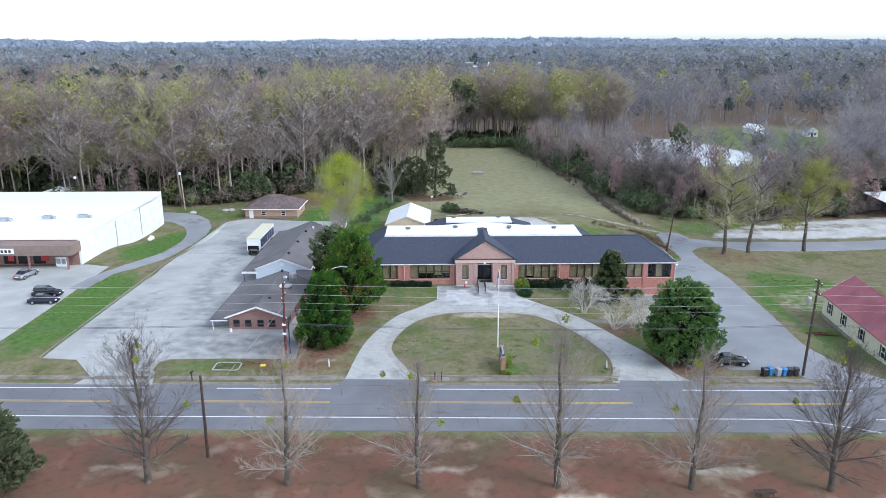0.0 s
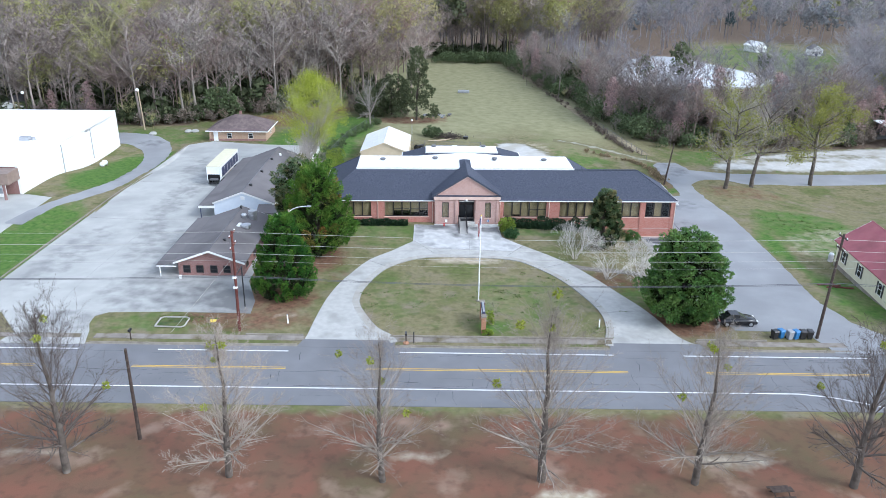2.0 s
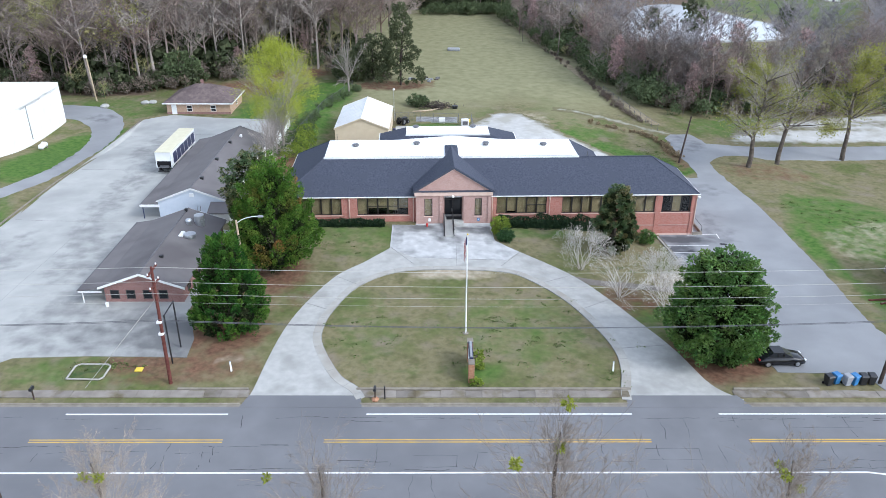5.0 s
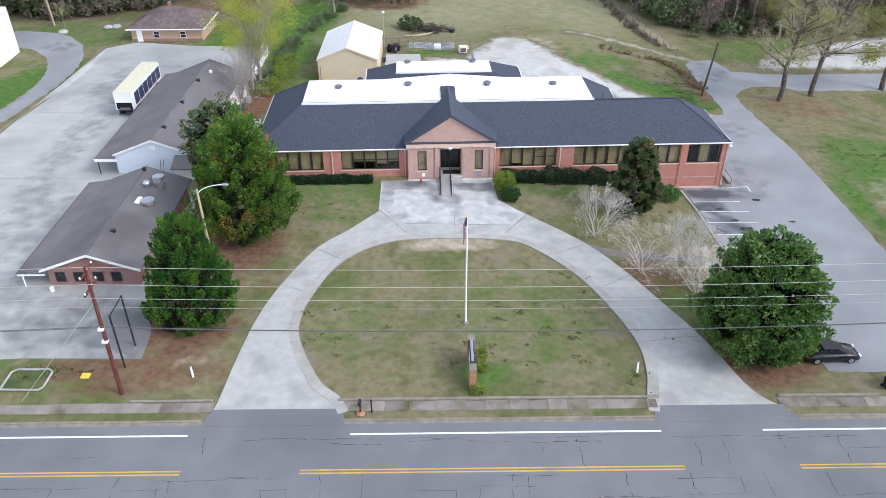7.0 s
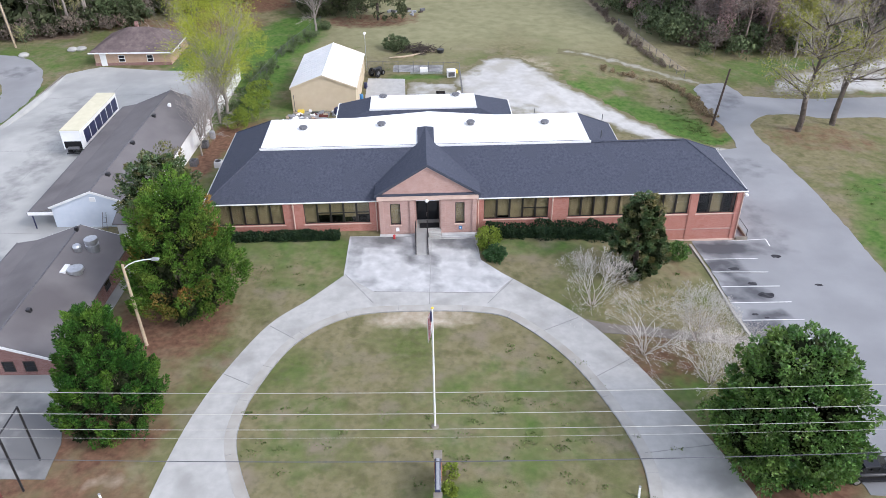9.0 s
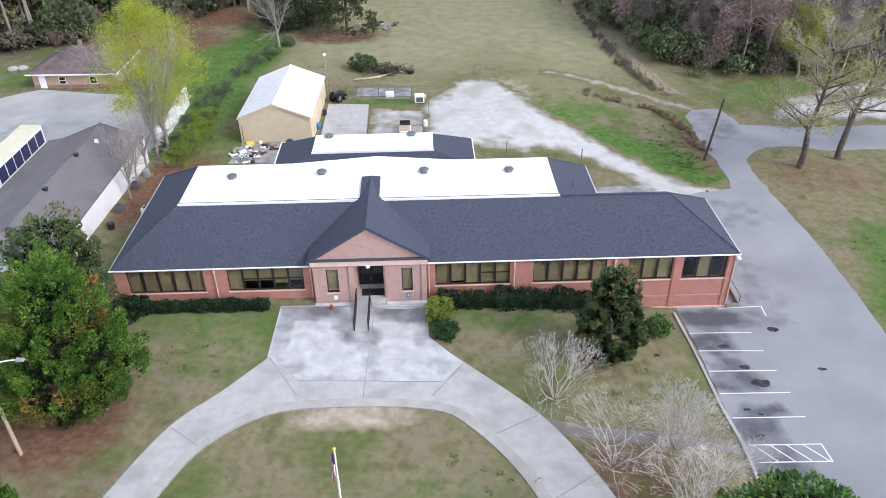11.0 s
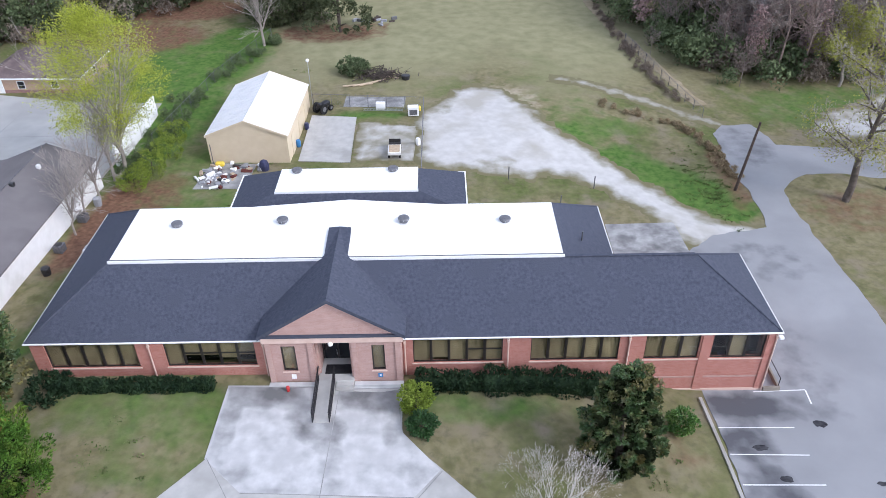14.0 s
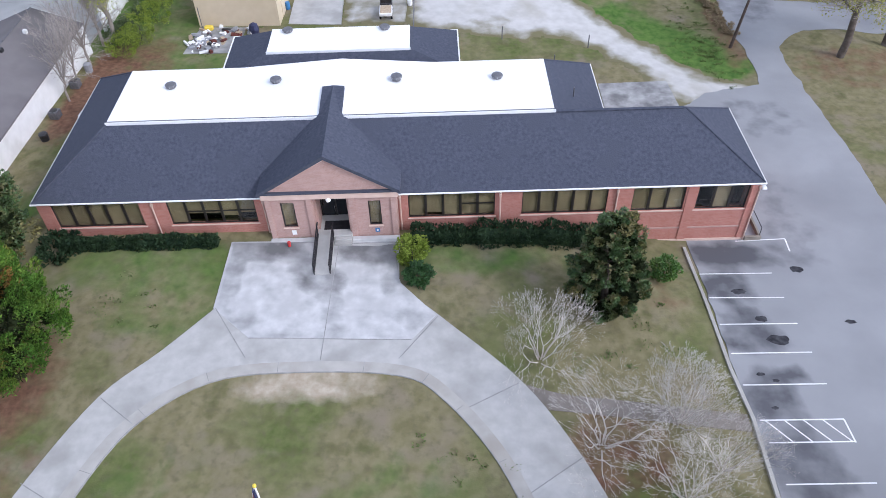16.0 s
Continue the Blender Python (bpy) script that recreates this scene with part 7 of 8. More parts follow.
def crown_cloud(rnd, z0, z1, n, leaf, rr, flat=1.0, lobes=0):
    """A crown as many small facets that lie on rounded lobes, facing outward."""
    P, Q = [], []
    heads = [(Vector((0, 0, (z0 + z1) / 2)), rr, (z1 - z0) / 2)]
    if lobes:
        heads = []
        for k in range(lobes):
            t = (k + .5) / lobes
            r = rr * .62 * math.sqrt(max(.05, 1 - (2 * t - .8) ** 2 * .8)) * rnd.uniform(.5, 1.1)
            q = rr * rnd.uniform(.34, .56)
            heads.append((Vector((r * math.cos(k * 2.4), r * math.sin(k * 2.4), z0 + (z1 - z0) * (.2 + .68 * t))), q, q * .8))
    for _ in range(n):
        c, a, b = rnd.choice(heads)
        v = Vector((rnd.gauss(0, 1), rnd.gauss(0, 1), rnd.gauss(.35, 1))).normalized()
        m = c + Vector((v.x * a, v.y * a, v.z * b)) * rnd.uniform(.7, 1.05)
        s = v.orthogonal().normalized()
        s = Matrix.Rotation(rnd.uniform(0, 6.283), 3, v) @ s
        w = v.cross(s)
        k, z = len(P), leaf * rnd.uniform(.6, 1.3)
        j = [v * z * rnd.gauss(0, .45) * flat for _ in range(3)]
        P += [tuple(m + s * z + j[0]), tuple(m - s * z * .5 + w * z * .85 + j[1]), tuple(m - s * z * .5 - w * z * .85 + j[2])]
        Q.append((k, k + 1, k + 2))
    return np.array(P), np.array(Q)


def wood(name, protos, spots, mat, label, category="woods"):
    """One mesh of many trees, each a turned and scaled copy of a light tree."""
    VV, FF, TT, n = [], [], [], 0
    for x, y, s in spots:
        V, F = protos[R.randrange(len(protos))]
        a = R.uniform(0, 6.283)
        c, d = math.cos(a), math.sin(a)
        W = np.stack([(V[:, 0] * c - V[:, 1] * d) * s + x, (V[:, 0] * d + V[:, 1] * c) * s + y, V[:, 2] * s * R.uniform(.85, 1.15) + at(x, y)], 1)
        VV.append(W)
        TT.append(np.full(len(V), R.random(), np.float32))
        FF.append(F + n)
        n += len(V)
    V, F = np.concatenate(VV), np.concatenate(FF)
    me = bpy.data.meshes.new(name)
    me.vertices.add(len(V))
    me.vertices.foreach_set("co", V.astype(np.float32).ravel())
    me.loops.add(F.size)
    me.loops.foreach_set("vertex_index", F.astype(np.int32).ravel())
    me.polygons.add(len(F))
    me.polygons.foreach_set("loop_start", np.arange(0, F.size, 3, dtype=np.int32))
    me.update(calc_edges=True)
    a = me.attributes.new('tone', 'FLOAT', 'POINT')
    a.data.foreach_set('value', np.concatenate(TT))
    me.materials.append(M[mat])
    return tagged(new(name, me), label, category, kind="stuff")


def inside_woods(x, y):
    if math.hypot((x - 80) / 36, (y - 296) / 40) < 1 or (0.31 < x / y < 0.50 and 236 < y < 380 and x > 84):
        return False
    if 56 < x < 116 and 203 < y < 264 and R.random() < .5:
        return False
    if y > 312:
        return True
    if x < 0:
        edge = 199 if x < -62 else 214 if x < -40 else 232 if x < -24 else 226
        if x < -108 and y < 215 and x > -122:
            return False
        return x < -4 - max(0, y - 240) * 0.02 and y > edge
    right = 52 - (y - 190) * 0.16
    return x > right + 4 and y > (192 if x < 98 else 200)


def scatter(n, x0, x1, y0, y1, s0, s1, keep):
    out = []
    while len(out) < n:
        x, y = R.uniform(x0, x1), R.uniform(y0, y1)
        if abs(x) < y * 0.66 + 30 and keep(x, y):
            out.append((x, y, R.uniform(s0, s1)))
    return out


BARE = [simple_bare(R, 20) for _ in range(8)]
BARE2 = [simple_bare(R, 20, 11, 6, 2, 1.2) for _ in range(6)]
BUDS = [crown_cloud(R, 9.5, 20.5, 820, 0.30, 5.8, 1.4, 11) for _ in range(5)]
PINES = [crown_cloud(R, 9, 19, 330, 0.62, 3.6, lobes=14) for _ in range(4)]
west = lambda x, y: x < 0 and inside_woods(x, y)
north = lambda x, y: y > 300 and x > -10 and inside_woods(x, y)
east = lambda x, y: x > 0 and y < 330 and inside_woods(x, y)
GREENING = [(-110, 222, 1.35), (-104, 230, 1.3), (-79, 224, 1.35), (-85, 231, 1.3), (-53, 228, 1.3), (-48, 234, 1.25), (-22, 247, 1.2), (-128, 226, 1.3), (-120, 236, 1.35), (-96, 240, 1.4), (-66, 240, 1.35), (-36, 250, 1.3)]
WEST = scatter(260, -190, 0, 196, 262, .75, 1.42, west) + scatter(180, -220, 0, 262, 345, .95, 1.4, west)
NORTH = scatter(120, -14, 74, 308, 352, 1.0, 1.4, north)
EAST = scatter(230, 0, 215, 192, 330, .55, 1.0, east)
wood("bare_woods", BARE, WEST + GREENING + NORTH, "wood_twig", "leafless grey-brown deciduous woods round the field")
wood("mauve_woods", BARE, EAST, "mauve_twig", "leafless mauve-grey woods east of the field")
wood("budding_woods", BUDS, GREENING + WEST[0:260:4] + WEST[260::5] + NORTH[::3] + EAST[::13] + scatter(14, 22, 48, 306, 335, 1.1, 1.35, north), "bud_haze", "thin olive-yellow new leaf on trees of the woods")
wood("pine_woods", PINES, [(-3, 318, 1.3), (2, 321, 1.45), (6, 317, 1.3), (-8, 322, 1.35)] + scatter(40, -240, -110, 262, 330, 1.2, 1.5, west) + scatter(14, -190, -50, 216, 270, .5, .8, west) + scatter(12, 60, 210, 200, 330, .7, 1.0, east), "leaf_pine", "dark pines scattered in the woods")
far = lambda x, y: inside_woods(x, y) and not (math.hypot((x - 40) / 60, (y - 900) / 40) < 1)
wood("bare_woods_beyond", BARE2, scatter(620, -420, 0, 335, 600, .9, 1.3, far), "wood_twig", "leafless woods beyond the field")
wood("mauve_woods_beyond", BARE2, scatter(620, 0, 440, 335, 600, .8, 1.15, far), "mauve_twig", "leafless mauve-grey woods beyond the pond")
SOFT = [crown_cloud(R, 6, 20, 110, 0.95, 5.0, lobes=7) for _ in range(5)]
wood("rounded_woods_beyond", SOFT, scatter(1500, -640, 640, 520, 900, .8, 1.25, far) + scatter(300, -640, 640, 345, 520, .7, 1.0, far), "hazy_wood", "soft grey crowns beyond the field")
wood("budding_woods_beyond", SOFT, scatter(110, -420, 420, 335, 640, .8, 1.1, far), "far_olive", "trees in olive new leaf beyond the field")
wood("pine_woods_beyond", PINES, scatter(60, -560, 560, 350, 800, .8, 1.1, far) + scatter(60, -330, -90, 335, 520, 1.1, 1.4, far), "hazy_pine", "dark pines beyond the field")
CLUMP = [crown_cloud(R, 2, 19, 60, 2.4, 9.0, lobes=7) for _ in range(5)]
wood("far_woods", CLUMP, scatter(4600, -1500, 1500, 760, 2200, .7, 1.2, lambda x, y: not (math.hypot((x - 20) / 100, (y - 940) / 95) < 1 or math.hypot((x - 80) / 140, (y - 1120) / 85) < 1)), "hazy_plain_wood", "wooded plain reaching far off")
wood("far_pines", CLUMP, scatter(230, -1400, 1400, 760, 2000, .6, 1.1, lambda x, y: True), "hazy_pine", "dark pine groups in the wooded plain")
BIGC = [crown_cloud(R, 0, 18, 60, 7.0, 28.0, .6, lobes=9) for _ in range(3)]
wood("distant_woods", BIGC, scatter(3200, -3200, 3200, 2000, 4500, .8, 1.3, lambda x, y: True), "hazy_ridge_wood", "woods on the low ridges of the horizon")

# undergrowth along the wood edges
BUSH = [crown_cloud(R, 0.1, 3.0, 190, 0.30, 2.2, 1.2, 6) for _ in range(5)]
LEAFBUSH = [crown_cloud(R, 0.1, 3.0, 460, 0.165, 2.2, 1.6, 8) for _ in range(5)]


def along(pts, n, wide, s0, s1):
    out = []
    for _ in range(n):
        i = R.randrange(len(pts) - 1)
        t = R.random()
        x = pts[i][0] + (pts[i + 1][0] - pts[i][0]) * t + R.gauss(0, wide)
        y = pts[i][1] + (pts[i + 1][1] - pts[i][1]) * t + R.gauss(0, wide)
        out.append((x, y, R.uniform(s0, s1)))
    return out


EDGE_R = [(56, 194), (50, 208), (46, 230), (38, 262), (30, 306)]
EDGE_R2 = [(56, 192), (75, 196), (96, 196), (112, 204)]
EDGE_L = [(-110, 204), (-88, 202), (-64, 201), (-48, 214), (-36, 226), (-24, 228)]
wood("undergrowth", LEAFBUSH, along([(54, 193), (47.5, 207), (44, 230), (36, 262), (28, 306)], 130, 2.0, .9, 1.9) + along(EDGE_R2, 70, 2.6, .8, 1.6) + along(EDGE_L, 40, 2.5, .7, 1.4) + along([(-2, 309), (28, 309)], 30, 2, .9, 1.5), "brush_green", "green undergrowth along the edge of the woods", "undergrowth")
STOUT = [simple_bare(R, 20, 16, 9, 3, 1.45, .36, .28) for _ in range(6)]
wood("edge_trees", STOUT, along(EDGE_L, 60, 3, .75, 1.4) + along([(-190, 214), (-110, 208)], 18, 4, .8, 1.3) + along(EDGE_R, 45, 3, .4, .85) + along(EDGE_R2, 40, 3, .4, .85), "edge_tree", "pale-limbed leafless trees standing along the wood edge")
INNER_L = [(-180, 224), (-110, 216), (-64, 210), (-48, 222), (-36, 234), (-24, 238)]
VINES = [crown_cloud(R, 0.3, 15, 1500, 0.19, 2.7, 2.0, 18) for _ in range(3)]
wood("vine_trees", VINES, [(63, 198, 1.), (69, 200, 1.1), (75, 197, .95), (84, 200, 1.05), (91, 198, .9), (57, 204, .8), (52, 214, .8), (97, 200, 1.)] + along(EDGE_R, 12, 3.5, .6, 1.05) + along(EDGE_R2, 10, 3, .5, .9) + along(EDGE_L, 4, 4, .5, .8), "vine", "bare trees wrapped in mauve-brown vines at the wood edge")
wood("thicket", BUSH, along(INNER_L, 200, 5, .8, 1.8) + along([(-180, 230), (-110, 222), (-64, 218), (-36, 242)], 150, 7, 1.6, 3.0) + along([(-112, 206), (-88, 203), (-66, 203), (-50, 214)], 90, 2.5, .7, 1.5) + along([(63, 203), (57, 216), (53, 234), (45, 266), (36, 312)], 90, 3, 1.0, 2.2) + along([(62, 205), (80, 208), (100, 210), (125, 212)], 80, 3, .9, 1.8) + along([(-14, 322), (30, 322)], 50, 4, 1, 2), "shade_brush", "evergreen thicket inside the wood edge, coloured dark as wood shade", "undergrowth")
wood("brush", LEAFBUSH, along(EDGE_R, 60, 3.0, .7, 1.5) + along(EDGE_R2, 90, 3, .7, 1.5) + along(EDGE_L, 90, 3, .7, 1.5) + along([(-24, 214), (-10, 216)], 16, 3, .8, 1.4), "brush", "grey leafless brush along the edge of the woods", "undergrowth")
wood("saplings", BARE, along(EDGE_R, 40, 4.5, .18, .42) + along(EDGE_R2, 30, 3.5, .18, .4) + along(EDGE_L, 35, 4.5, .18, .42), "wood_twig", "leafless saplings along the edge of the woods", "undergrowth")
wood("fence_brush", LEAFBUSH, along([(44.6, 181), (41.9, 190), (40.3, 199.4), (39.2, 214), (34, 246)], 90, .5, .14, .36), "brush", "dry brush along the field fence", "undergrowth")
wood("ditch_grass", BUSH, along([(46.3, 160), (45.6, 166.4), (44.9, 170.7), (42.2, 173.9), (37.4, 176.2), (32.6, 178.3)], 110, .45, .10, .24), "dry_grass", "tall dry grass along the field ditch", "grass")
wood("yard_brush", LEAFBUSH, along([(-23.6, 157), (-23.4, 160), (-23.0, 164), (-22, 178), (-18.5, 190), (-14, 204)], 70, .9, .2, .55), "brush_green", "weeds and saplings along the yard fence", "undergrowth")


def weeds():
    """Small dark tufts of weed in the lawns."""
    pts = []
    for cx, cy, rx, ry, n in ((13, 99, 6, 6, 34), (10, 94, 8, 4, 20), (-5, 95, 3, 5, 10), (62, 132, 6, 6, 40), (43, 158, 2.2, 6, 90), (20, 89.5, 1, 1, 8), (-28, 90.8, 4, 1, 20), (26, 114, 5, 5, 14), (-9, 117, 3, 3, 8), (-10, 172, 4, 12, 60)):
        for _ in range(n):
            x, y = R.gauss(cx, rx * .6), R.gauss(cy, ry * .6)
            w = R.uniform(.15, .5)
            for _ in range(18):
                a, b = x + R.gauss(0, w), y + R.gauss(0, w * .6)
                pts.append(((a, b, at(a, b) + R.uniform(.02, .1)), (R.gauss(0, .6), R.gauss(0, .6), .5)))
    ob = new("weeds", leaf_mesh("weeds", pts, 0.17, "leaf_weed", R))
    tagged(ob, "small dark green weeds scattered in the lawns", "weeds", kind="stuff")


weeds()


# ---------------------------------------------------------------- poles and wires
def power_pole(x, y, h, lean, label, mat="wood", arm=1.1, transformer=False):
    p = thing("utility_pole", label, "utility pole", x, y, at(x, y), 0, "utility poles")
    top = Vector((lean[0], lean[1], h))
    pl = part("pole", Shape().rod((0, 0, -0.3), top, 0.18, 0.12, 10), M[mat], p)
    if arm:
        for dz in (0.35, 1.7):
            a = part("crossarm", Shape().box(-0.07, -arm, h - dz - .08, 0.07, arm, h - dz + .06, 0.01), M[mat], p, place=pose(lean[0], lean[1], 0))
            for k in (-arm + .1, 0.15, arm - .1):
                part("insulator", Shape().turned(0, k, [(.05, h - dz + .06), (.07, h - dz + .14), (.03, h - dz + .24)], 8), M["white"], a)
    if transformer:
        part("transformer", Shape().turned(-.42, 0, [(.1, h - 3.2), (.28, h - 3.1), (.28, h - 2.3), (.2, h - 2.15)], 12), M["metal"], p, "grey transformer can")
    for k in range(2 if mat == "rust_pole" else 0):
        part("plate", Shape().box(-.22, -.2, h * (.55 - .1 * k) - .15, .22, .2, h * (.55 - .1 * k) + .1, .05), M["white"], p)
    return p


power_pole(-20.9, 88.4, 11.9, (0.15, 0.1), "reddish timber power pole with crossarms on the verge", "rust_pole")
power_pole(44.1, 88.6, 12.6, (0.5, 0.1), "dark timber power pole with transformer by the lane", "wood", 0.9, True)
power_pole(-88, 88.8, 12.2, (0, 0), "timber power pole beside the road", "wood")
power_pole(110, 88.8, 12.4, (0, 0), "timber power pole beside the road", "wood")
power_pole(-24.6, 68.4, 9.0, (0, 0), "thin dark timber pole on the red soil", "wood", 0)
power_pole(45.7, 157.4, 8.4, (1.0, 0.0), "leaning dark timber pole beside the gravel drive", "wood", 0)
power_pole(-70.2, 192.6, 9.5, (-.4, 0), "pale pole with a lamp at the wood edge", "wood_pale", 0)
power_pole(-99.6, 196, 8.0, (0, 0), "timber pole with a white lamp behind the store", "wood", 0)
stay = single("stay_wire", Shape().rod((-20.8, 88.4, 9.0), (-28.4, 87.7, 0.05), 0.022, n=5), M["cable_pale"], "pale steel stay wire from the power pole to the verge", "stay wire")


def wire(y, z, mat, r, sag, label):
    """One cable: a continuous line hung over all the poles."""
    pts = []
    for x0, x1 in ((-88, -20.8), (-20.8, 44.5), (44.5, 110)):
        for i in range(15 if x1 > 100 else 14):
            t = i / 14
            pts.append((x0 + (x1 - x0) * t, y, z + 0.3 - 4 * sag * t * (1 - t)))
    rings = [[(x, yy + r * math.cos(a), zz + r * math.sin(a)) for a in [k * math.pi / 3 for k in range(6)]] for x, yy, zz in pts]
    single("power_cable", Shape().loft(rings), M[mat], label, "cable", "overhead cables")


wire(88.9, 11.45, "cable_pale", 0.016, 0.55, "pale overhead power cable across the lawn")
wire(88.3, 10.38, "cable_pale", 0.015, 0.55, "pale overhead power cable across the lawn")
wire(88.1, 9.34, "cable_pale", 0.014, 0.55, "pale overhead power cable across the lawn")
wire(88.3, 8.4, "cable_pale", 0.008, 0.5, "thin overhead cable across the lawn")
wire(88.3, 6.6, "cable_dark", 0.024, 0.8, "dark overhead telephone cable across the lawn")
wire(88.5, 6.35, "cable_dark", 0.02, 0.75, "dark overhead telephone cable across the lawn")

# street lamp by the cedar
lamp = thing("street_lamp", "wooden pole with curved white lamp arm beside the cedar", "street lamp", -18.2, 106.6, at(-18.2, 106.6))
part("pole", Shape().rod((0, 0, -.3), (-.3, .4, 8.0), .15, .11, 8), M["wood_pale"], lamp)
arm = Shape()
_q = [(-.3, .4, 7.6), (.2, .4, 8.0), (.8, .45, 8.25), (1.5, .5, 8.38), (2.2, .55, 8.42)]
for a, b in zip(_q, _q[1:]):
    arm.rod(a, b, .05, n=6)
part("arm", arm, M["white_metal"], lamp)
part("lamp_head", Shape().loft([[(2.1, .42, 8.3), (2.1, .72, 8.3), (2.1, .72, 8.48), (2.1, .42, 8.48)], [(2.65, .44, 8.32), (2.65, .72, 8.32), (2.65, .70, 8.44), (2.65, .46, 8.44)]]), M["grey"], lamp)
for x, y, h in ((-70.6, 192.6, 9.3), (-99.6, 195.8, 7.7)):
    single("area_light", Shape().turned(x, y - .5, [(.12, h - 1.9), (.36, h - 1.8), (.4, h - 1.45), (.15, h - 1.2)], 10), M["white"], "white area lamp on a pole", "lamp", "area lamps")

# ---------------------------------------------------------------- flagpole, sign, verge things
fp = thing("flagpole", "tall white flagpole with a limp striped flag", "flagpole", 6.27, 96.95, at(6.27, 96.95))
part("footing", Shape().turned(0, 0, [(.28, -.1), (.28, .1), (.16, .14)], 12), M["kerb"], fp)
part("pole", Shape().rod((0, 0, 0), (0, 0, 11.0), .075, .045, 10), M["white"], fp)
part("finial", Shape().turned(0, 0, [(.02, 11.0), (.09, 11.06), (.09, 11.14), (.02, 11.2)], 8), M["yellow"], fp)
flag = part("flag", Shape().rod((0.03, -.05, 10.85), (0.0, -.05, 10.84), .01), M["white"], fp)
for k in range(9):
    s = Shape()
    rows = []
    for i in range(9):
        z = 10.8 - i * 0.24
        a = 0.045 * k + 0.12 * math.sin(i * .9 + k * .5)
        w = 0.05
        rows.append([(-.07 - .03 * k, a - .05 - .02 * k, z - .1 * k), (-.07 - .03 * k - w, a - .05, z - .1 * k), (-.07 - .03 * k - w, a - .02, z - .1 * k), (-.07 - .03 * k, a - .02, z - .1 * k)])
    part("stripe", s.loft(rows), M["red" if k % 2 else "white"], flag)
part("canton", Shape().box(-.16, -.12, 10.0, -.05, .1, 10.8, .03), M["navy"], flag)
part("halyard", Shape().rod((-.1, 0, 1.2), (-.08, 0, 10.9), .008, n=4), M["white"], fp)

sign = thing("school_sign", "brick-based navy name sign standing edge-on to the road", "sign", 6.5, 90.6, at(6.5, 90.6))
for y in (-1.7, 1.7):
    part("pier", Shape().box(-.27, y - .38, -.2, .27, y + .38, 2.0 if y < 0 else 2.1, .03), M["orange"], sign)
    part("cap", Shape().box(-.29, y - .40, 2.0 if y < 0 else 2.1, .29, y + .40, 2.16 if y < 0 else 2.26, .02), M["kerb"], sign)
part("panel", Shape().box(-.18, -1.34, .5, .18, 1.34, 2.3, .02), M["navy"], sign)
part("panel_top", Shape().box(-.11, -1.3, 2.303, .11, 1.3, 2.40, .03), M["grey"], sign)
for k in range(4):
    for sx in (-1, 1):
        part("letter_bar", Shape().box(sx * .19 - .006, -1.0, .8 + .36 * k, sx * .19 + .006, .9 - .3 * (k % 2), .95 + .36 * k), M["white"], sign)
for y, s in ((-2.3, .9), (2.0, 1.0), (0.4, .8)):
    evergreen("shrub", "small green shrub at the foot of the sign", 6.5 + (.8 if y > 0 else .5), 90.6 + y, .75 * s, .6, "leaf_shrub", round_crown(.5 * s), 18, 30, .2, .16, 0, trunk_r=.03, category="shrub")

mail = thing("mailbox", "dark mailbox on a post with stones at its foot", "mailbox", -2.1, 86.05, at(-2.1, 86))
part("post", Shape().box(-.06, -.06, -.1, .06, .06, 1.1), M["wood"], mail)
part("box", Shape().loft([[(-.12, y, 1.1), (.12, y, 1.1), (.12, y, 1.28), (.07, y, 1.36), (-.07, y, 1.36), (-.12, y, 1.28)] for y in (-.28, .28)]), M["black"], mail)
part("stone", Shape().turned(0, 0, [(.32, -.05), (.35, .12), (.2, .25), (.1, .3)], 8), M["orange"], mail)
single("post", Shape().rod((-1.25, 86.2, 0), (-1.25, 86.2, 1.35), .06), M["black"], "short black post on the verge", "post")
ml2 = thing("mailbox", "dark mailbox on a post on the verge", "mailbox", -32.2, 86.1, 0.02)
part("post", Shape().box(-.05, -.05, -.1, .05, .05, 1.05), M["wood"], ml2)
part("box", Shape().loft([[(-.12, y, 1.05), (.12, y, 1.05), (.12, y, 1.25), (.07, y, 1.33), (-.07, y, 1.33), (-.12, y, 1.25)] for y in (-.28, .28)]), M["black"], ml2)
sp = thing("empty_sign_frame", "empty black pipe sign frame beside the lot", "sign frame", -21.65, 91.4, at(-21.65, 91.4))
part("post", Shape().rod((0, 0, -.3), (0, 0, 5.3), .08), M["black"], sp)
part("post", Shape().rod((0, 2.6, -.3), (0, 2.6, 5.3), .08), M["black"], sp)
part("crossbar", Shape().rod((0, 0, 5.25), (0, 2.6, 5.25), .06), M["black"], sp)
basin = thing("planter_frame", "low pale concrete frame round a weedy bed", "planter", -29.0, 90.0, at(-29, 90))
bs = Shape()
_o = [(-1.6, -1.1), (1.4, -1.2), (1.7, -.9), (1.7, .9), (1.3, 1.2), (-1.2, 1.2), (-1.6, .9)]
for (ax, ay), (bx, by) in zip(_o, _o[1:] + _o[:1]):
    bs.rod((ax, ay, .1), (bx, by, .1), .09, n=8)
part("frame", bs, M["edging"], basin)
part("bed", Shape().prism([(a * .93, b * .93) for a, b in _o], -.1, .06), M["bed_green"], basin)
yb = single("meter_cover", Shape().box(-24.8, 90.1, at(-24.5, 90.4), -24.1, 90.7, at(-24.5, 90.4) + .12, .02), M["yellow"], "yellow meter box cover in the grass", "cover")
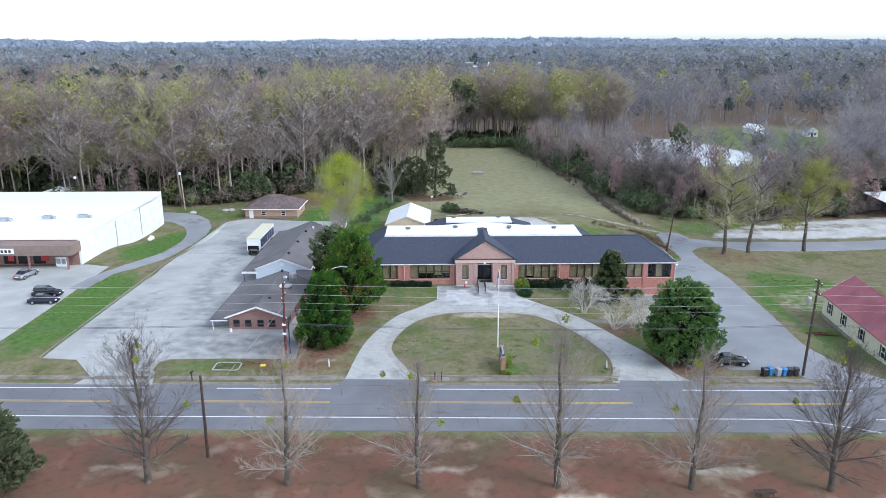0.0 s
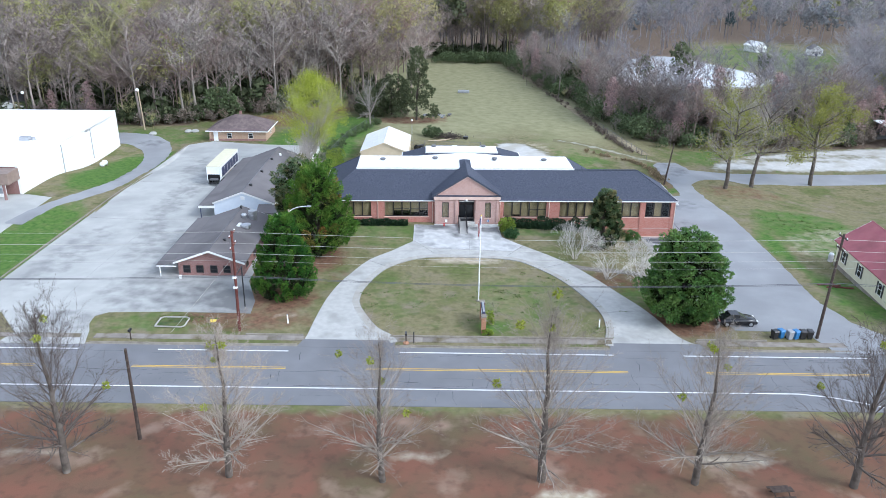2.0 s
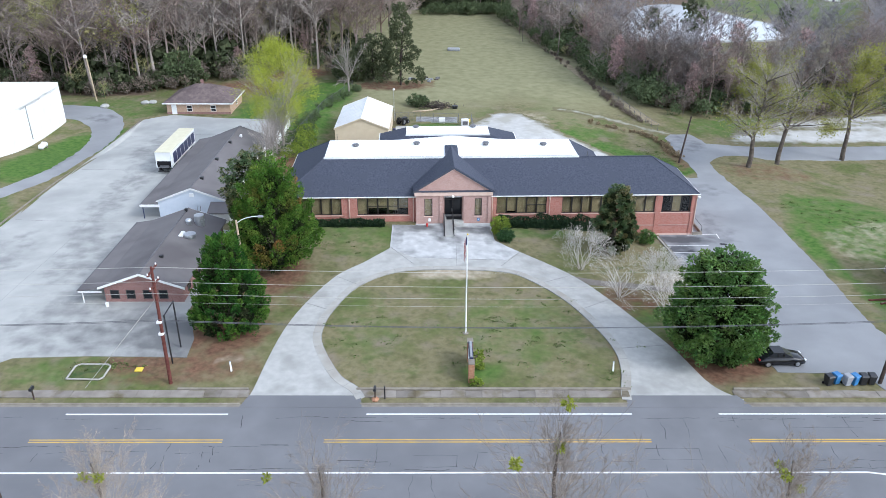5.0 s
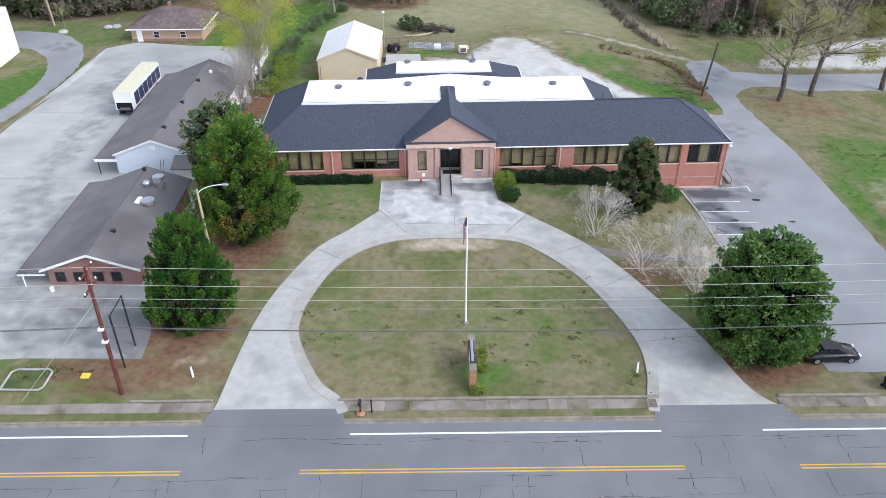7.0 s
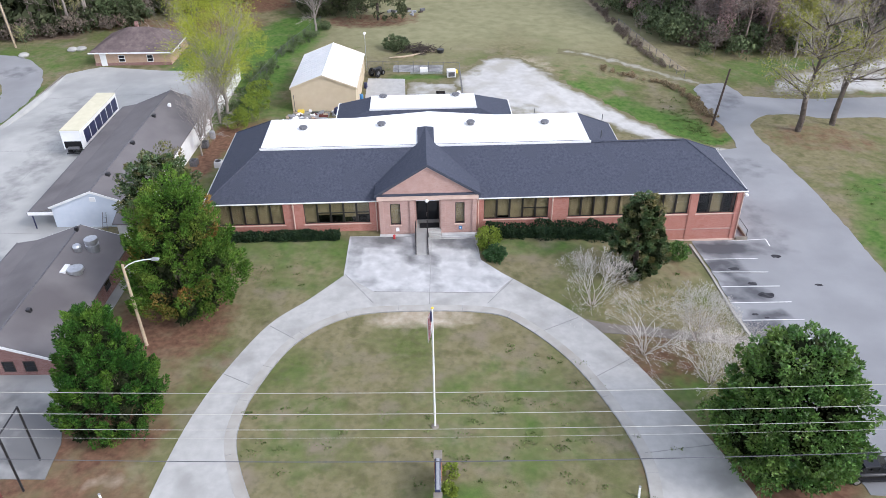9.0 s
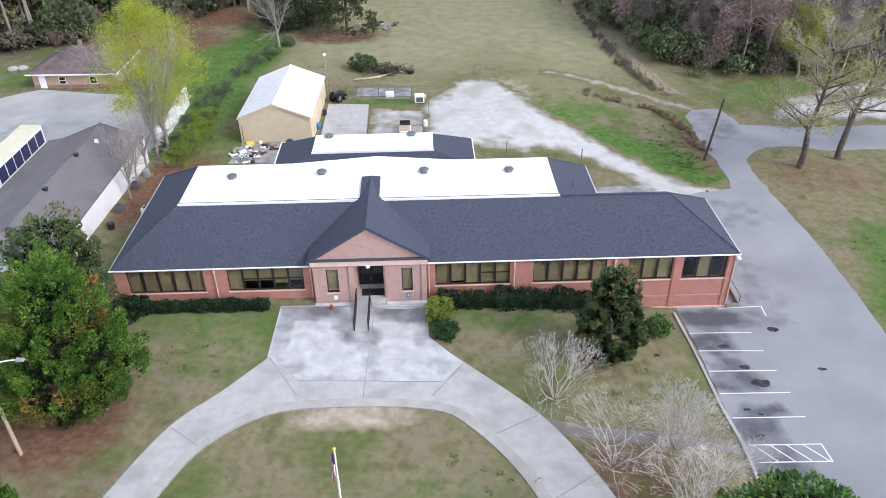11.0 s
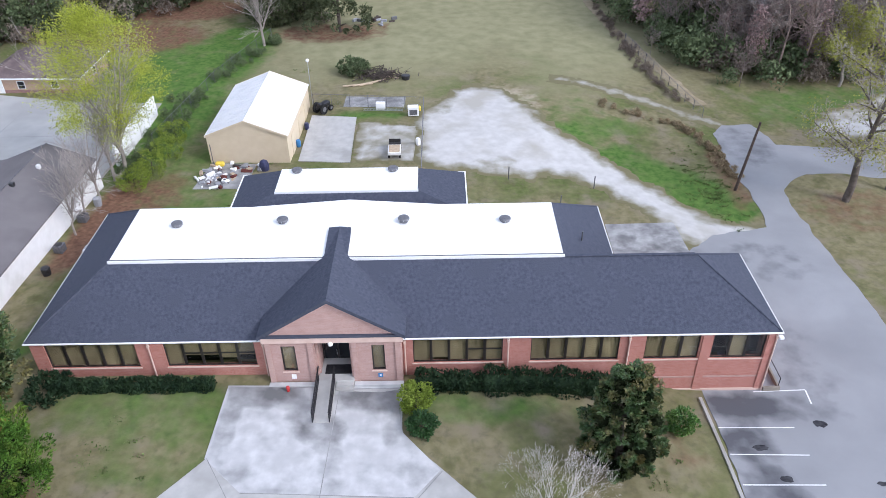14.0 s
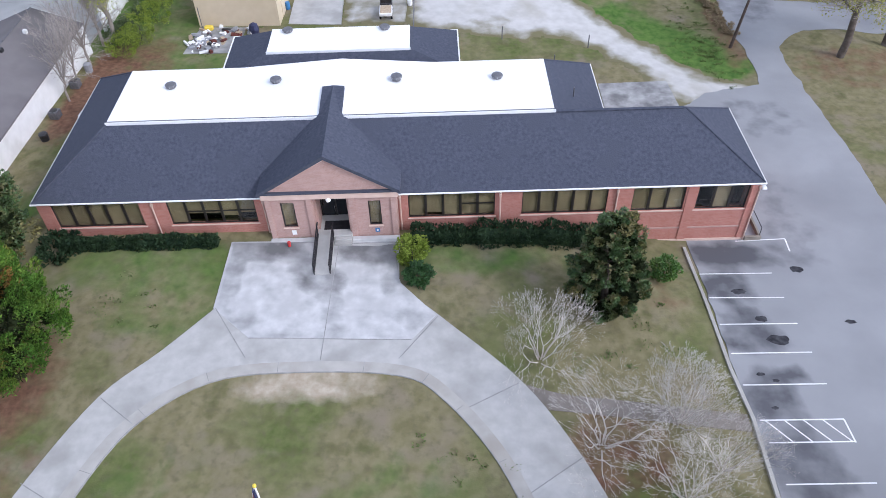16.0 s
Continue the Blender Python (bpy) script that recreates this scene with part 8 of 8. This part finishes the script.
for x, y in ((-15.8, 90.2), (19.9, 90.4)):
    u = thing("utility_marker", "white utility marker post in the lawn", "marker", x, y, at(x, y), 0, "markers")
    part("post", Shape().loft([[(-.07, -.07, 0), (.07, -.07, 0), (.07, .07, 0), (-.07, .07, 0)], [(-.1, -.02, 1.0), (.02, -.02, 1.0), (.02, .08, 1.0), (-.1, .08, 1.0)]]), M["white"], u)
    part("cap", Shape().box(-.12, -.04, 1.0, .04, .1, 1.08, .02), M["grey"], u)
for x, y in ((-31.9, 101.9),):
    single("bucket", Shape().turned(x, y, [(.17, .25), (.2, .7), (.16, .7)], 10), M["white"], "white bucket beside the office", "bucket")
bench = thing("picnic_table", "small dark picnic bench on the red soil", "bench", 29.0, 61.9, 0, 5)
part("top", Shape().box(-.9, -.3, .68, .9, .3, .74, .01), M["wood"], bench)
for y in (-.65, .65):
    part("seat", Shape().box(-.9, y - .13, .42, .9, y + .13, .47, .01), M["wood"], bench)
for x in (-.6, .6):
    part("leg", Shape().rod((x, -.7, 0), (x, .25, .68), .05, n=4), M["wood"], bench)
    part("leg", Shape().rod((x, .7, 0), (x, -.25, .68), .05, n=4), M["wood"], bench)


def wheelie_bin(x, y, mat, turn, label):
    b = thing("wheelie_bin", label, "bin", x, y, at(x, y), turn, "wheelie bins")
    part("body", Shape().loft([[(-.24, -.28, .08), (.24, -.28, .08), (.24, .24, .08), (-.24, .24, .08)], [(-.31, -.36, 1.0), (.31, -.36, 1.0), (.31, .34, 1.0), (-.31, .34, 1.0)]]), M[mat], b)
    part("lid", Shape().loft([[(-.34, -.4, 1.003), (.34, -.4, 1.003), (.34, .38, 1.003), (-.34, .38, 1.003)], [(-.28, -.32, 1.1), (.28, -.32, 1.1), (.28, .3, 1.12), (-.28, .3, 1.12)]]), M[mat], b)
    for k in (-.26, .26):
        part("wheel", Shape().rod((k - .04, .3, .12), (k + .04, .3, .12), .12, n=10), M["rubber"], b)
    part("handle", Shape().rod((-.25, .42, .95), (.25, .42, .95), .025), M[mat], b)


for x, mt, lab in ((39.2, "black", "black"), (40.0, "blue", "blue"), (40.9, "grey", "grey"), (41.6, "blue", "blue"), (42.4, "black", "black"), (43.2, "black", "black")):
    wheelie_bin(x, 88.55 + R.uniform(-.15, .15), mt, R.uniform(-25, 25), lab + " plastic wheelie bin standing on the verge")


# ---------------------------------------------------------------- vehicles
def car(x, y, turn, paint, label, suv=False):
    """A car 4.6 m long, its nose along +x."""
    c = thing("car", label, "car", x, y, at(x, y) + 0.06, turn, "parked cars")
    h = .25 if suv else 0
    prof = [(-2.3, .45, .62), (-2.28, .75, .80), (-1.75, .95 + h * .6, .86), (-1.0, .98 + h * .4, .88), (0.9, .96 + h * .3, .88), (1.6, .86 + h * .2, .85), (2.15, .72 + h * .2, .76), (2.3, .5, .6)]
    rings = [[(px, -w, .28), (px, -w * 1.02, .5), (px, -w * .98, top - .1), (px, -w * .85, top), (px, w * .85, top), (px, w * .98, top - .1), (px, w * 1.02, .5), (px, w, .28)] for px, top, w in prof]
    part("body", Shape().loft(rings), M[paint], c, smooth=True)
    t = 1.43 + h
    b0 = .95 + h * .5
    back = -2.1 if suv else -1.75
    cab = [[(back, -.72, b0), (1.0, -.74, b0), (1.0, .74, b0), (back, .72, b0)], [(back + (.25 if suv else .75), -.6, t), (.05, -.6, t), (.05, .6, t), (back + (.25 if suv else .75), .6, t)]]
    g = part("glasshouse", Shape().loft(cab), M["glass_dark"], c, "tinted glass")
    part("roof_panel", Shape().box(back + (.2 if suv else .72), -.62, t + .002, .1, .62, t + .05, .02), M[paint], c)
    for px in (-.55, .0):
        part("pillar", Shape().box(px - .05, -.7, b0, px + .05, .7, t - .1), M[paint], g)
    for px in (-1.42, 1.42):
        for sy in (-.8, .8):
            w = part("wheel", Shape().rod((px, sy - .1, .33), (px, sy + .1, .33), .33, n=16), M["rubber"], c)
            part("rim", Shape().rod((px, sy - .115, .33), (px, sy + .115, .33), .21, n=12), M["metal"], w)
    for sy in (-.6, .6):
        part("headlight", Shape().box(2.08, sy - .17, .6, 2.26, sy + .17, .74, .03), M["lamp_globe"], c, "clear headlight")
        part("tail_light", Shape().box(-2.32, sy - .17, .68, -2.22, sy + .17, .84, .02), M["red"], c, "red tail light")
    part("bumper", Shape().box(2.2, -.6, .3, 2.34, .6, .45, .03).box(-2.36, -.6, .3, -2.26, .6, .45, .03), M["black"], c)
    part("number_plate", Shape().box(-2.375, -.25, .5, -2.362, .25, .62), M["white"], c)


car(36.3, 92.3, 2, "car_black", "black saloon car parked beside the evergreen tree")
car(-65.6, 114.2, 4, "car_navy", "dark blue car parked on the store forecourt")
car(-66.6, 117.4, 4, "car_black", "dark estate car parked on the store forecourt", True)
car(-75.4, 126.9, 80, "car_silver", "silver car parked before the store front")

tr = thing("box_trailer", "long white box trailer with cream roof and navy side", "trailer", -39.85, 145.2, at(-39.85, 147), 0)
part("body", Shape().box(-1.25, 0, 1.15, 1.25, 12.6, 3.62, .04), M["white"], tr)
part("roof", Shape().box(-1.28, -.03, 3.625, 1.28, 12.63, 3.72, .03), M["cream"], tr, "cream sheet roof")
for k in range(6):
    part("side_panel", Shape().box(1.253, 1.0 + k * 1.9, 1.5, 1.27, 2.7 + k * 1.9, 3.2), M["navy"], tr, "navy side panel")
part("rear_frame", Shape().box(-1.25, -.06, 1.1, -1.1, -.003, 3.6).box(1.1, -.06, 1.1, 1.25, -.003, 3.6).box(-1.1, -.06, 3.35, 1.1, -.003, 3.6).box(-1.1, -.06, 2.2, 1.1, -.003, 2.35), M["white_metal"], tr)
# The solid rear carries a black sheet painted as the hatch's inner shade.
part("opening", Shape().box(-1.1, -.02, 1.2, 1.1, -.004, 2.2), M["dark"], tr, "black sheet painted as the shade in the open rear hatch")
part("load", Shape().box(-.7, -.25, 1.12, .8, -.03, 1.5, .05), M["vent"], tr)
part("bumper", Shape().box(-1.1, -.12, .45, 1.1, -.02, .62).box(-.9, -.1, .6, -.8, 0, 1.1).box(.8, -.1, .6, .9, 0, 1.1), M["black"], tr)
for y in (1.2, 2.5, 11.2):
    for sx in (-1, 1):
        w = part("wheel", Shape().rod((sx * 1.0 - .22, y, .5), (sx * 1.0 + .22, y, .5), .5, n=14), M["rubber"], tr)
        part("rim", Shape().rod((sx * 1.0 - .235, y, .5), (sx * 1.0 + .235, y, .5), .26, n=10), M["metal"], w)
part("chassis", Shape().box(-.5, .3, .75, .5, 12.3, 1.14), M["black"], tr)
single("sheet", Shape().box(-36.7, 111.5, at(-36, 112) + .07, -35.4, 114.6, at(-36, 113) + .16, .02), M["white"], "white panel lying on the lot beside the office", "panel")

# ---------------------------------------------------------------- yard behind the school
def link_fence(pts, h, label, gate=()):
    f = thing("chain_link_fence", label, "fence")
    for (ax, ay), (bx, by) in zip(pts, pts[1:]):
        n = max(1, round(math.hypot(bx - ax, by - ay) / 2.6))
        s = Shape()
        for i in range(n + 1):
            x, y = ax + (bx - ax) * i / n, ay + (by - ay) * i / n
            part("post", Shape().rod((x, y, at(x, y) - .2), (x, y, at(x, y) + h), .04, n=6), M["vent"], f)
        part("rail", Shape().rod((ax, ay, at(ax, ay) + h - .03), (bx, by, at(bx, by) + h - .03), .025, n=5), M["vent"], f)
        k = int(math.hypot(bx - ax, by - ay) / .32)
        for i in range(k):
            for sg in (0, 1):
                t0, t1 = i / k, min(1, (i + 4) / k)
                p = [(ax + (bx - ax) * t, ay + (by - ay) * t) for t in (t0, t1)]
                z = [at(*q) for q in p]
                s.rod((*p[0], z[0] + (h if sg else .05)), (*p[1], z[1] + (.05 if sg else h)), .006, n=3, caps=False)
        m = part("mesh", s, M["vent"], f)
        m["kind"] = "stuff"


link_fence([(-4.9, 176.6), (9.9, 175.0), (10.3, 158.5)], 1.9, "grey chain-link fence round the yard")
link_fence([(-23.0, 166), (-20.5, 185), (-16, 203)], 1.7, "dark overgrown chain-link fence along the grass")
link_fence([(46.8, 176), (43.8, 188), (41.0, 202)], 1.5, "old wire fence along the field track")
for x, y in ((20.2, 158.0), (29.7, 156.7), (25.5, 152.5)):
    single("fence_post", Shape().rod((x, y, at(x, y) - .2), (x, y, at(x, y) + 1.6), .06, n=6), M["vent"], "lone dark fence post on the grass", "post", "fence posts")
cart = thing("utility_cart", "white flatbed utility cart parked on the yard", "cart", 6.9, 163.6, at(6.9, 163.6) + .05, 92)
part("bed", Shape().box(-1.6, -.75, .55, .5, .75, .95, .05), M["white"], cart)
part("bed_floor", Shape().box(-1.5, -.65, .953, .4, .65, .96), M["wood_pale"], cart)
part("cab", Shape().box(.5, -.72, .4, 1.6, .72, 1.15, .08), M["black"], cart)
part("windscreen", Shape().box(.62, -.65, 1.15, .70, .65, 1.6, .02), M["glass_dark"], cart)
for x in (-1.1, 1.1):
    for sy in (-.65, .65):
        part("wheel", Shape().rod((x, sy - .1, .28), (x, sy + .1, .28), .28, n=12), M["rubber"], cart)
for x, y, mt, lab in ((-5.2, 166.3, "blue", "blue plastic barrel beside the shed"), (-4.9, 170.7, "navy", "dark barrel beside the shed"), (9.6, 165.5, "white", "white plastic drum by the fence")):
    single("barrel", Shape().turned(x, y, [(.26, at(x, y) + .02), (.3, at(x, y) + .2), (.3, at(x, y) + .75), (.26, at(x, y) + .9), (.1, at(x, y) + .92)], 12), M[mt], lab, "barrel", "barrels")
gen = thing("generator", "white generator box with a grille and yellow cap", "generator", 8.6, 173.5, at(8.6, 173.5), 5)
part("body", Shape().box(-.7, -.5, .1, .7, .5, 1.3, .06), M["white"], gen)
part("grille", Shape().box(-.5, -.53, .3, .5, -.502, 1.0), M["vent"], gen)
part("cap", Shape().box(.72, -.4, .7, 1.0, .4, 1.2, .1), M["yellow"], gen)
lad = thing("ladder", "pale aluminium ladder lying along the fence", "ladder", 5.0, 174.4, at(5, 174.4) + .35, -2)
for sy in (-.2, .2):
    part("rail", Shape().box(-3, sy - .03, 0, 2.2, sy + .03, .09), M["metal"], lad)
for k in range(14):
    part("rung", Shape().rod((-2.8 + k * .37, -.2, .05), (-2.8 + k * .37, .2, .05), .02, n=6), M["metal"], lad)
single("white_crate", Shape().box(3.6, 174.9, at(4, 175), 4.8, 175.7, at(4, 175) + 1.0, .05), M["white"], "white crate beside the fence", "crate")
mach = thing("garden_tractor", "small dark tractor beside the shed", "tractor", -3.4, 175.2, at(-3.4, 175.2), 60)
part("hood", Shape().box(-.2, -.4, .6, 1.1, .4, 1.25, .1), M["black"], mach)
part("seat", Shape().box(-.9, -.35, .8, -.4, .35, 1.4, .1), M["black"], mach)
for x, r in ((-.6, .7), (.8, .4)):
    for sy in (-.6, .6):
        w = part("wheel", Shape().rod((x, sy - .14, r), (x, sy + .14, r), r, n=16), M["rubber"], mach)
        part("rim", Shape().rod((x, sy - .15, r), (x, sy + .15, r), r * .5, n=10), M["vent"], mach)

# scrap beside the shed: each piece a thing
for k in range(70):
    x, y = R.gauss(-13.0, 1.2), R.gauss(158.6, 1.1)
    if k % 4 == 0:
        x, y = R.uniform(-14.5, -7.5), R.uniform(160.4, 161.6)
    z = at(x, y)
    w, d, h = R.uniform(.25, 1.3), R.uniform(.12, .6), R.uniform(.04, .35)
    mt = R.choice(("white", "white_metal", "grey", "white", "wood_pale", "vent", "white", "grey", "black", "rust_pole"))
    nm = R.choice(("scrap_box", "scrap_crate", "scrap_tin"))
    sc = new(nm, Shape().box(-w / 2, -d / 2, 0, w / 2, d / 2, h, .03).mesh(nm, M[mt]))
    sc.matrix_basis = pose(x, y, z + .05, R.uniform(-14, 14), R.uniform(-14, 14), R.uniform(0, 180))
    tagged(sc, "weathered piece of scrap lying beside the metal shed", "scrap", "scrap beside the shed")
single("scrap_bag", Shape().turned(-8.2, 160.6, [(.5, at(-8, 160) - .05), (.6, at(-8, 160) + .6), (.45, at(-8, 160) + 1.1), (.15, at(-8, 160) + 1.3)], 10), M["navy"], "dark covered bin beside the metal shed", "bin")
single("hand_truck", Shape().box(-14.2, 161.2, at(-14, 161), -13.2, 161.8, at(-14, 161) + .5, .1), M["yellow"], "yellow wheelbarrow tray against the shed", "wheelbarrow")
single("fence_pole", Shape().rod((-14.6, 161.9, at(-14, 162)), (-14.6, 161.9, at(-14, 162) + 2.6), .05), M["vent"], "thin pole leaning against the shed", "pole")

# brush pile and timber in the field
pile = Shape()
for k in range(240):
    a = Vector((R.gauss(0, 1.6), R.gauss(0, .9), abs(R.gauss(.35, .3))))
    d = Vector((R.gauss(0, 1), R.gauss(0, 1), R.gauss(0, .35))).normalized() * R.uniform(.6, 1.8)
    pile.rod(a - d / 2, a + d / 2, R.uniform(.02, .07), n=4, caps=False)
pl = new("brush_pile", pile.mesh("brush_pile", M["bark"]))
pl.matrix_basis = pose(3.2, 186.2, at(3.2, 186.2))
tagged(pl, "heap of cut branches on the field", "brush pile", kind="stuff")
evergreen("shrub", "dark bush beside the heap of branches", -0.8, 187.6, 2.2, 2.0, "brush_green", round_crown(1.9), 60, 40, .5, .35, 0, trunk_r=.06, category="shrub")
for k, (x, y, t) in enumerate(((1.6, 183.6, 28), (2.4, 183.9, 33), (0.4, 183.0, 12), (4.0, 186.0, -20))):
    lg = new("timber", Shape().rod((-2.2, 0, .14), (2.0, 0, .14), .13, .11, 8).mesh("timber", M["wood_pale"]))
    lg.matrix_basis = pose(x, y, at(x, y), 0, 0, t)
    tagged(lg, "pale timber lying on the field", "timber", "timbers")
single("black_tub", Shape().turned(6.9, 185.2, [(.5, at(7, 185)), (.65, at(7, 185) + .6), (.55, at(7, 185) + .65)], 12), M["black"], "black plastic tub on the field", "tub")
for k in range(14):
    x, y = 0.6 + R.gauss(0, 1.4), 210.5 + R.gauss(0, .8)
    b = new("scrap_log", Shape().box(-.5, -.2, 0, .5, .2, R.uniform(.2, .6), .05).mesh("scrap_log", M[R.choice(("vent", "bark", "grey"))]))
    b.matrix_basis = pose(x, y, at(x, y), 0, 0, R.uniform(0, 180))
    tagged(b, "dark scrap lying near the pine", "scrap", "scrap near the pine")
yl = thing("yard_lamp", "thin grey pole with a small white lamp beside the shed", "lamp", -5.2, 177.3, at(-5.2, 177.3))
part("pole", Shape().rod((0, 0, -.2), (0, 0, 6.05), .045, .035, 6), M["metal"], yl)
part("lamp_head", Shape().turned(0, 0, [(.08, 6.05), (.22, 6.12), (.24, 6.3), (.1, 6.42)], 10), M["lamp_globe"], yl)
hay = single("round_tank", Shape().box(6.0, 245, at(6, 245), 9.5, 246.5, at(6, 245) + .8, .2), M["grey"], "low grey trough in the field", "trough")

# condensers and bins between school and workshop
for x, y, mt in ((-23.9, 142.1, "vent"), (-20.7, 141.5, "white"), (-24.1, 147.9, "vent")):
    ac = thing("air_conditioner", "grey outdoor air-conditioning unit beside the white wall", "air conditioner", x, y, at(x, y), R.uniform(-8, 8), "air conditioners")
    part("case", Shape().box(-.45, -.45, .05, .45, .45, .85, .04), M[mt], ac)
    part("fan_grille", Shape().turned(0, 0, [(.36, .851), (.36, .88), (.1, .89)], 14), M["black"], ac)
single("drum", Shape().turned(-23.4, 138.2, [(.36, at(-23.4, 138.2)), (.42, at(-23.4, 138.2) + .7), (.38, at(-23.4, 138.2) + .78), (.2, at(-23.4, 138.2) + .8)], 12), M["black"], "black plastic drum beside the white wall", "drum")
single("barrel", Shape().turned(-24.0, 151.3, [(.38, at(-24, 151.3)), (.42, at(-24, 151.3) + .9), (.3, at(-24, 151.3) + 1.0)], 12), M["grey"], "pale grey barrel beside the white wall", "barrel", "barrels")
for x, y in ((-66.5, 187.8), (-59, 190.5), (-57.5, 190.8), (60.8, 192)):
    st = single("boulder", Shape().turned(x, y, [(.8, at(x, y) - .1), (.95, at(x, y) + .25), (.6, at(x, y) + .55), (.15, at(x, y) + .65)], 9), M["concrete"], "pale lump of broken concrete on the grass", "boulder", "boulders")
# pieces of timber by the red-roofed house
for k, (x, y, t) in enumerate(((54.4, 105.6, 20), (55.6, 105.2, -8), (53.6, 106.2, 5))):
    lg = new("timber", Shape().box(-1.2, -.12, 0, 1.2, .12, .14, .01).mesh("timber", M["rust_pole"]))
    lg.matrix_basis = pose(x, y, at(x, y) + .02, 0, 0, t)
    tagged(lg, "dark timber lying beside the lane", "timber", "timbers")
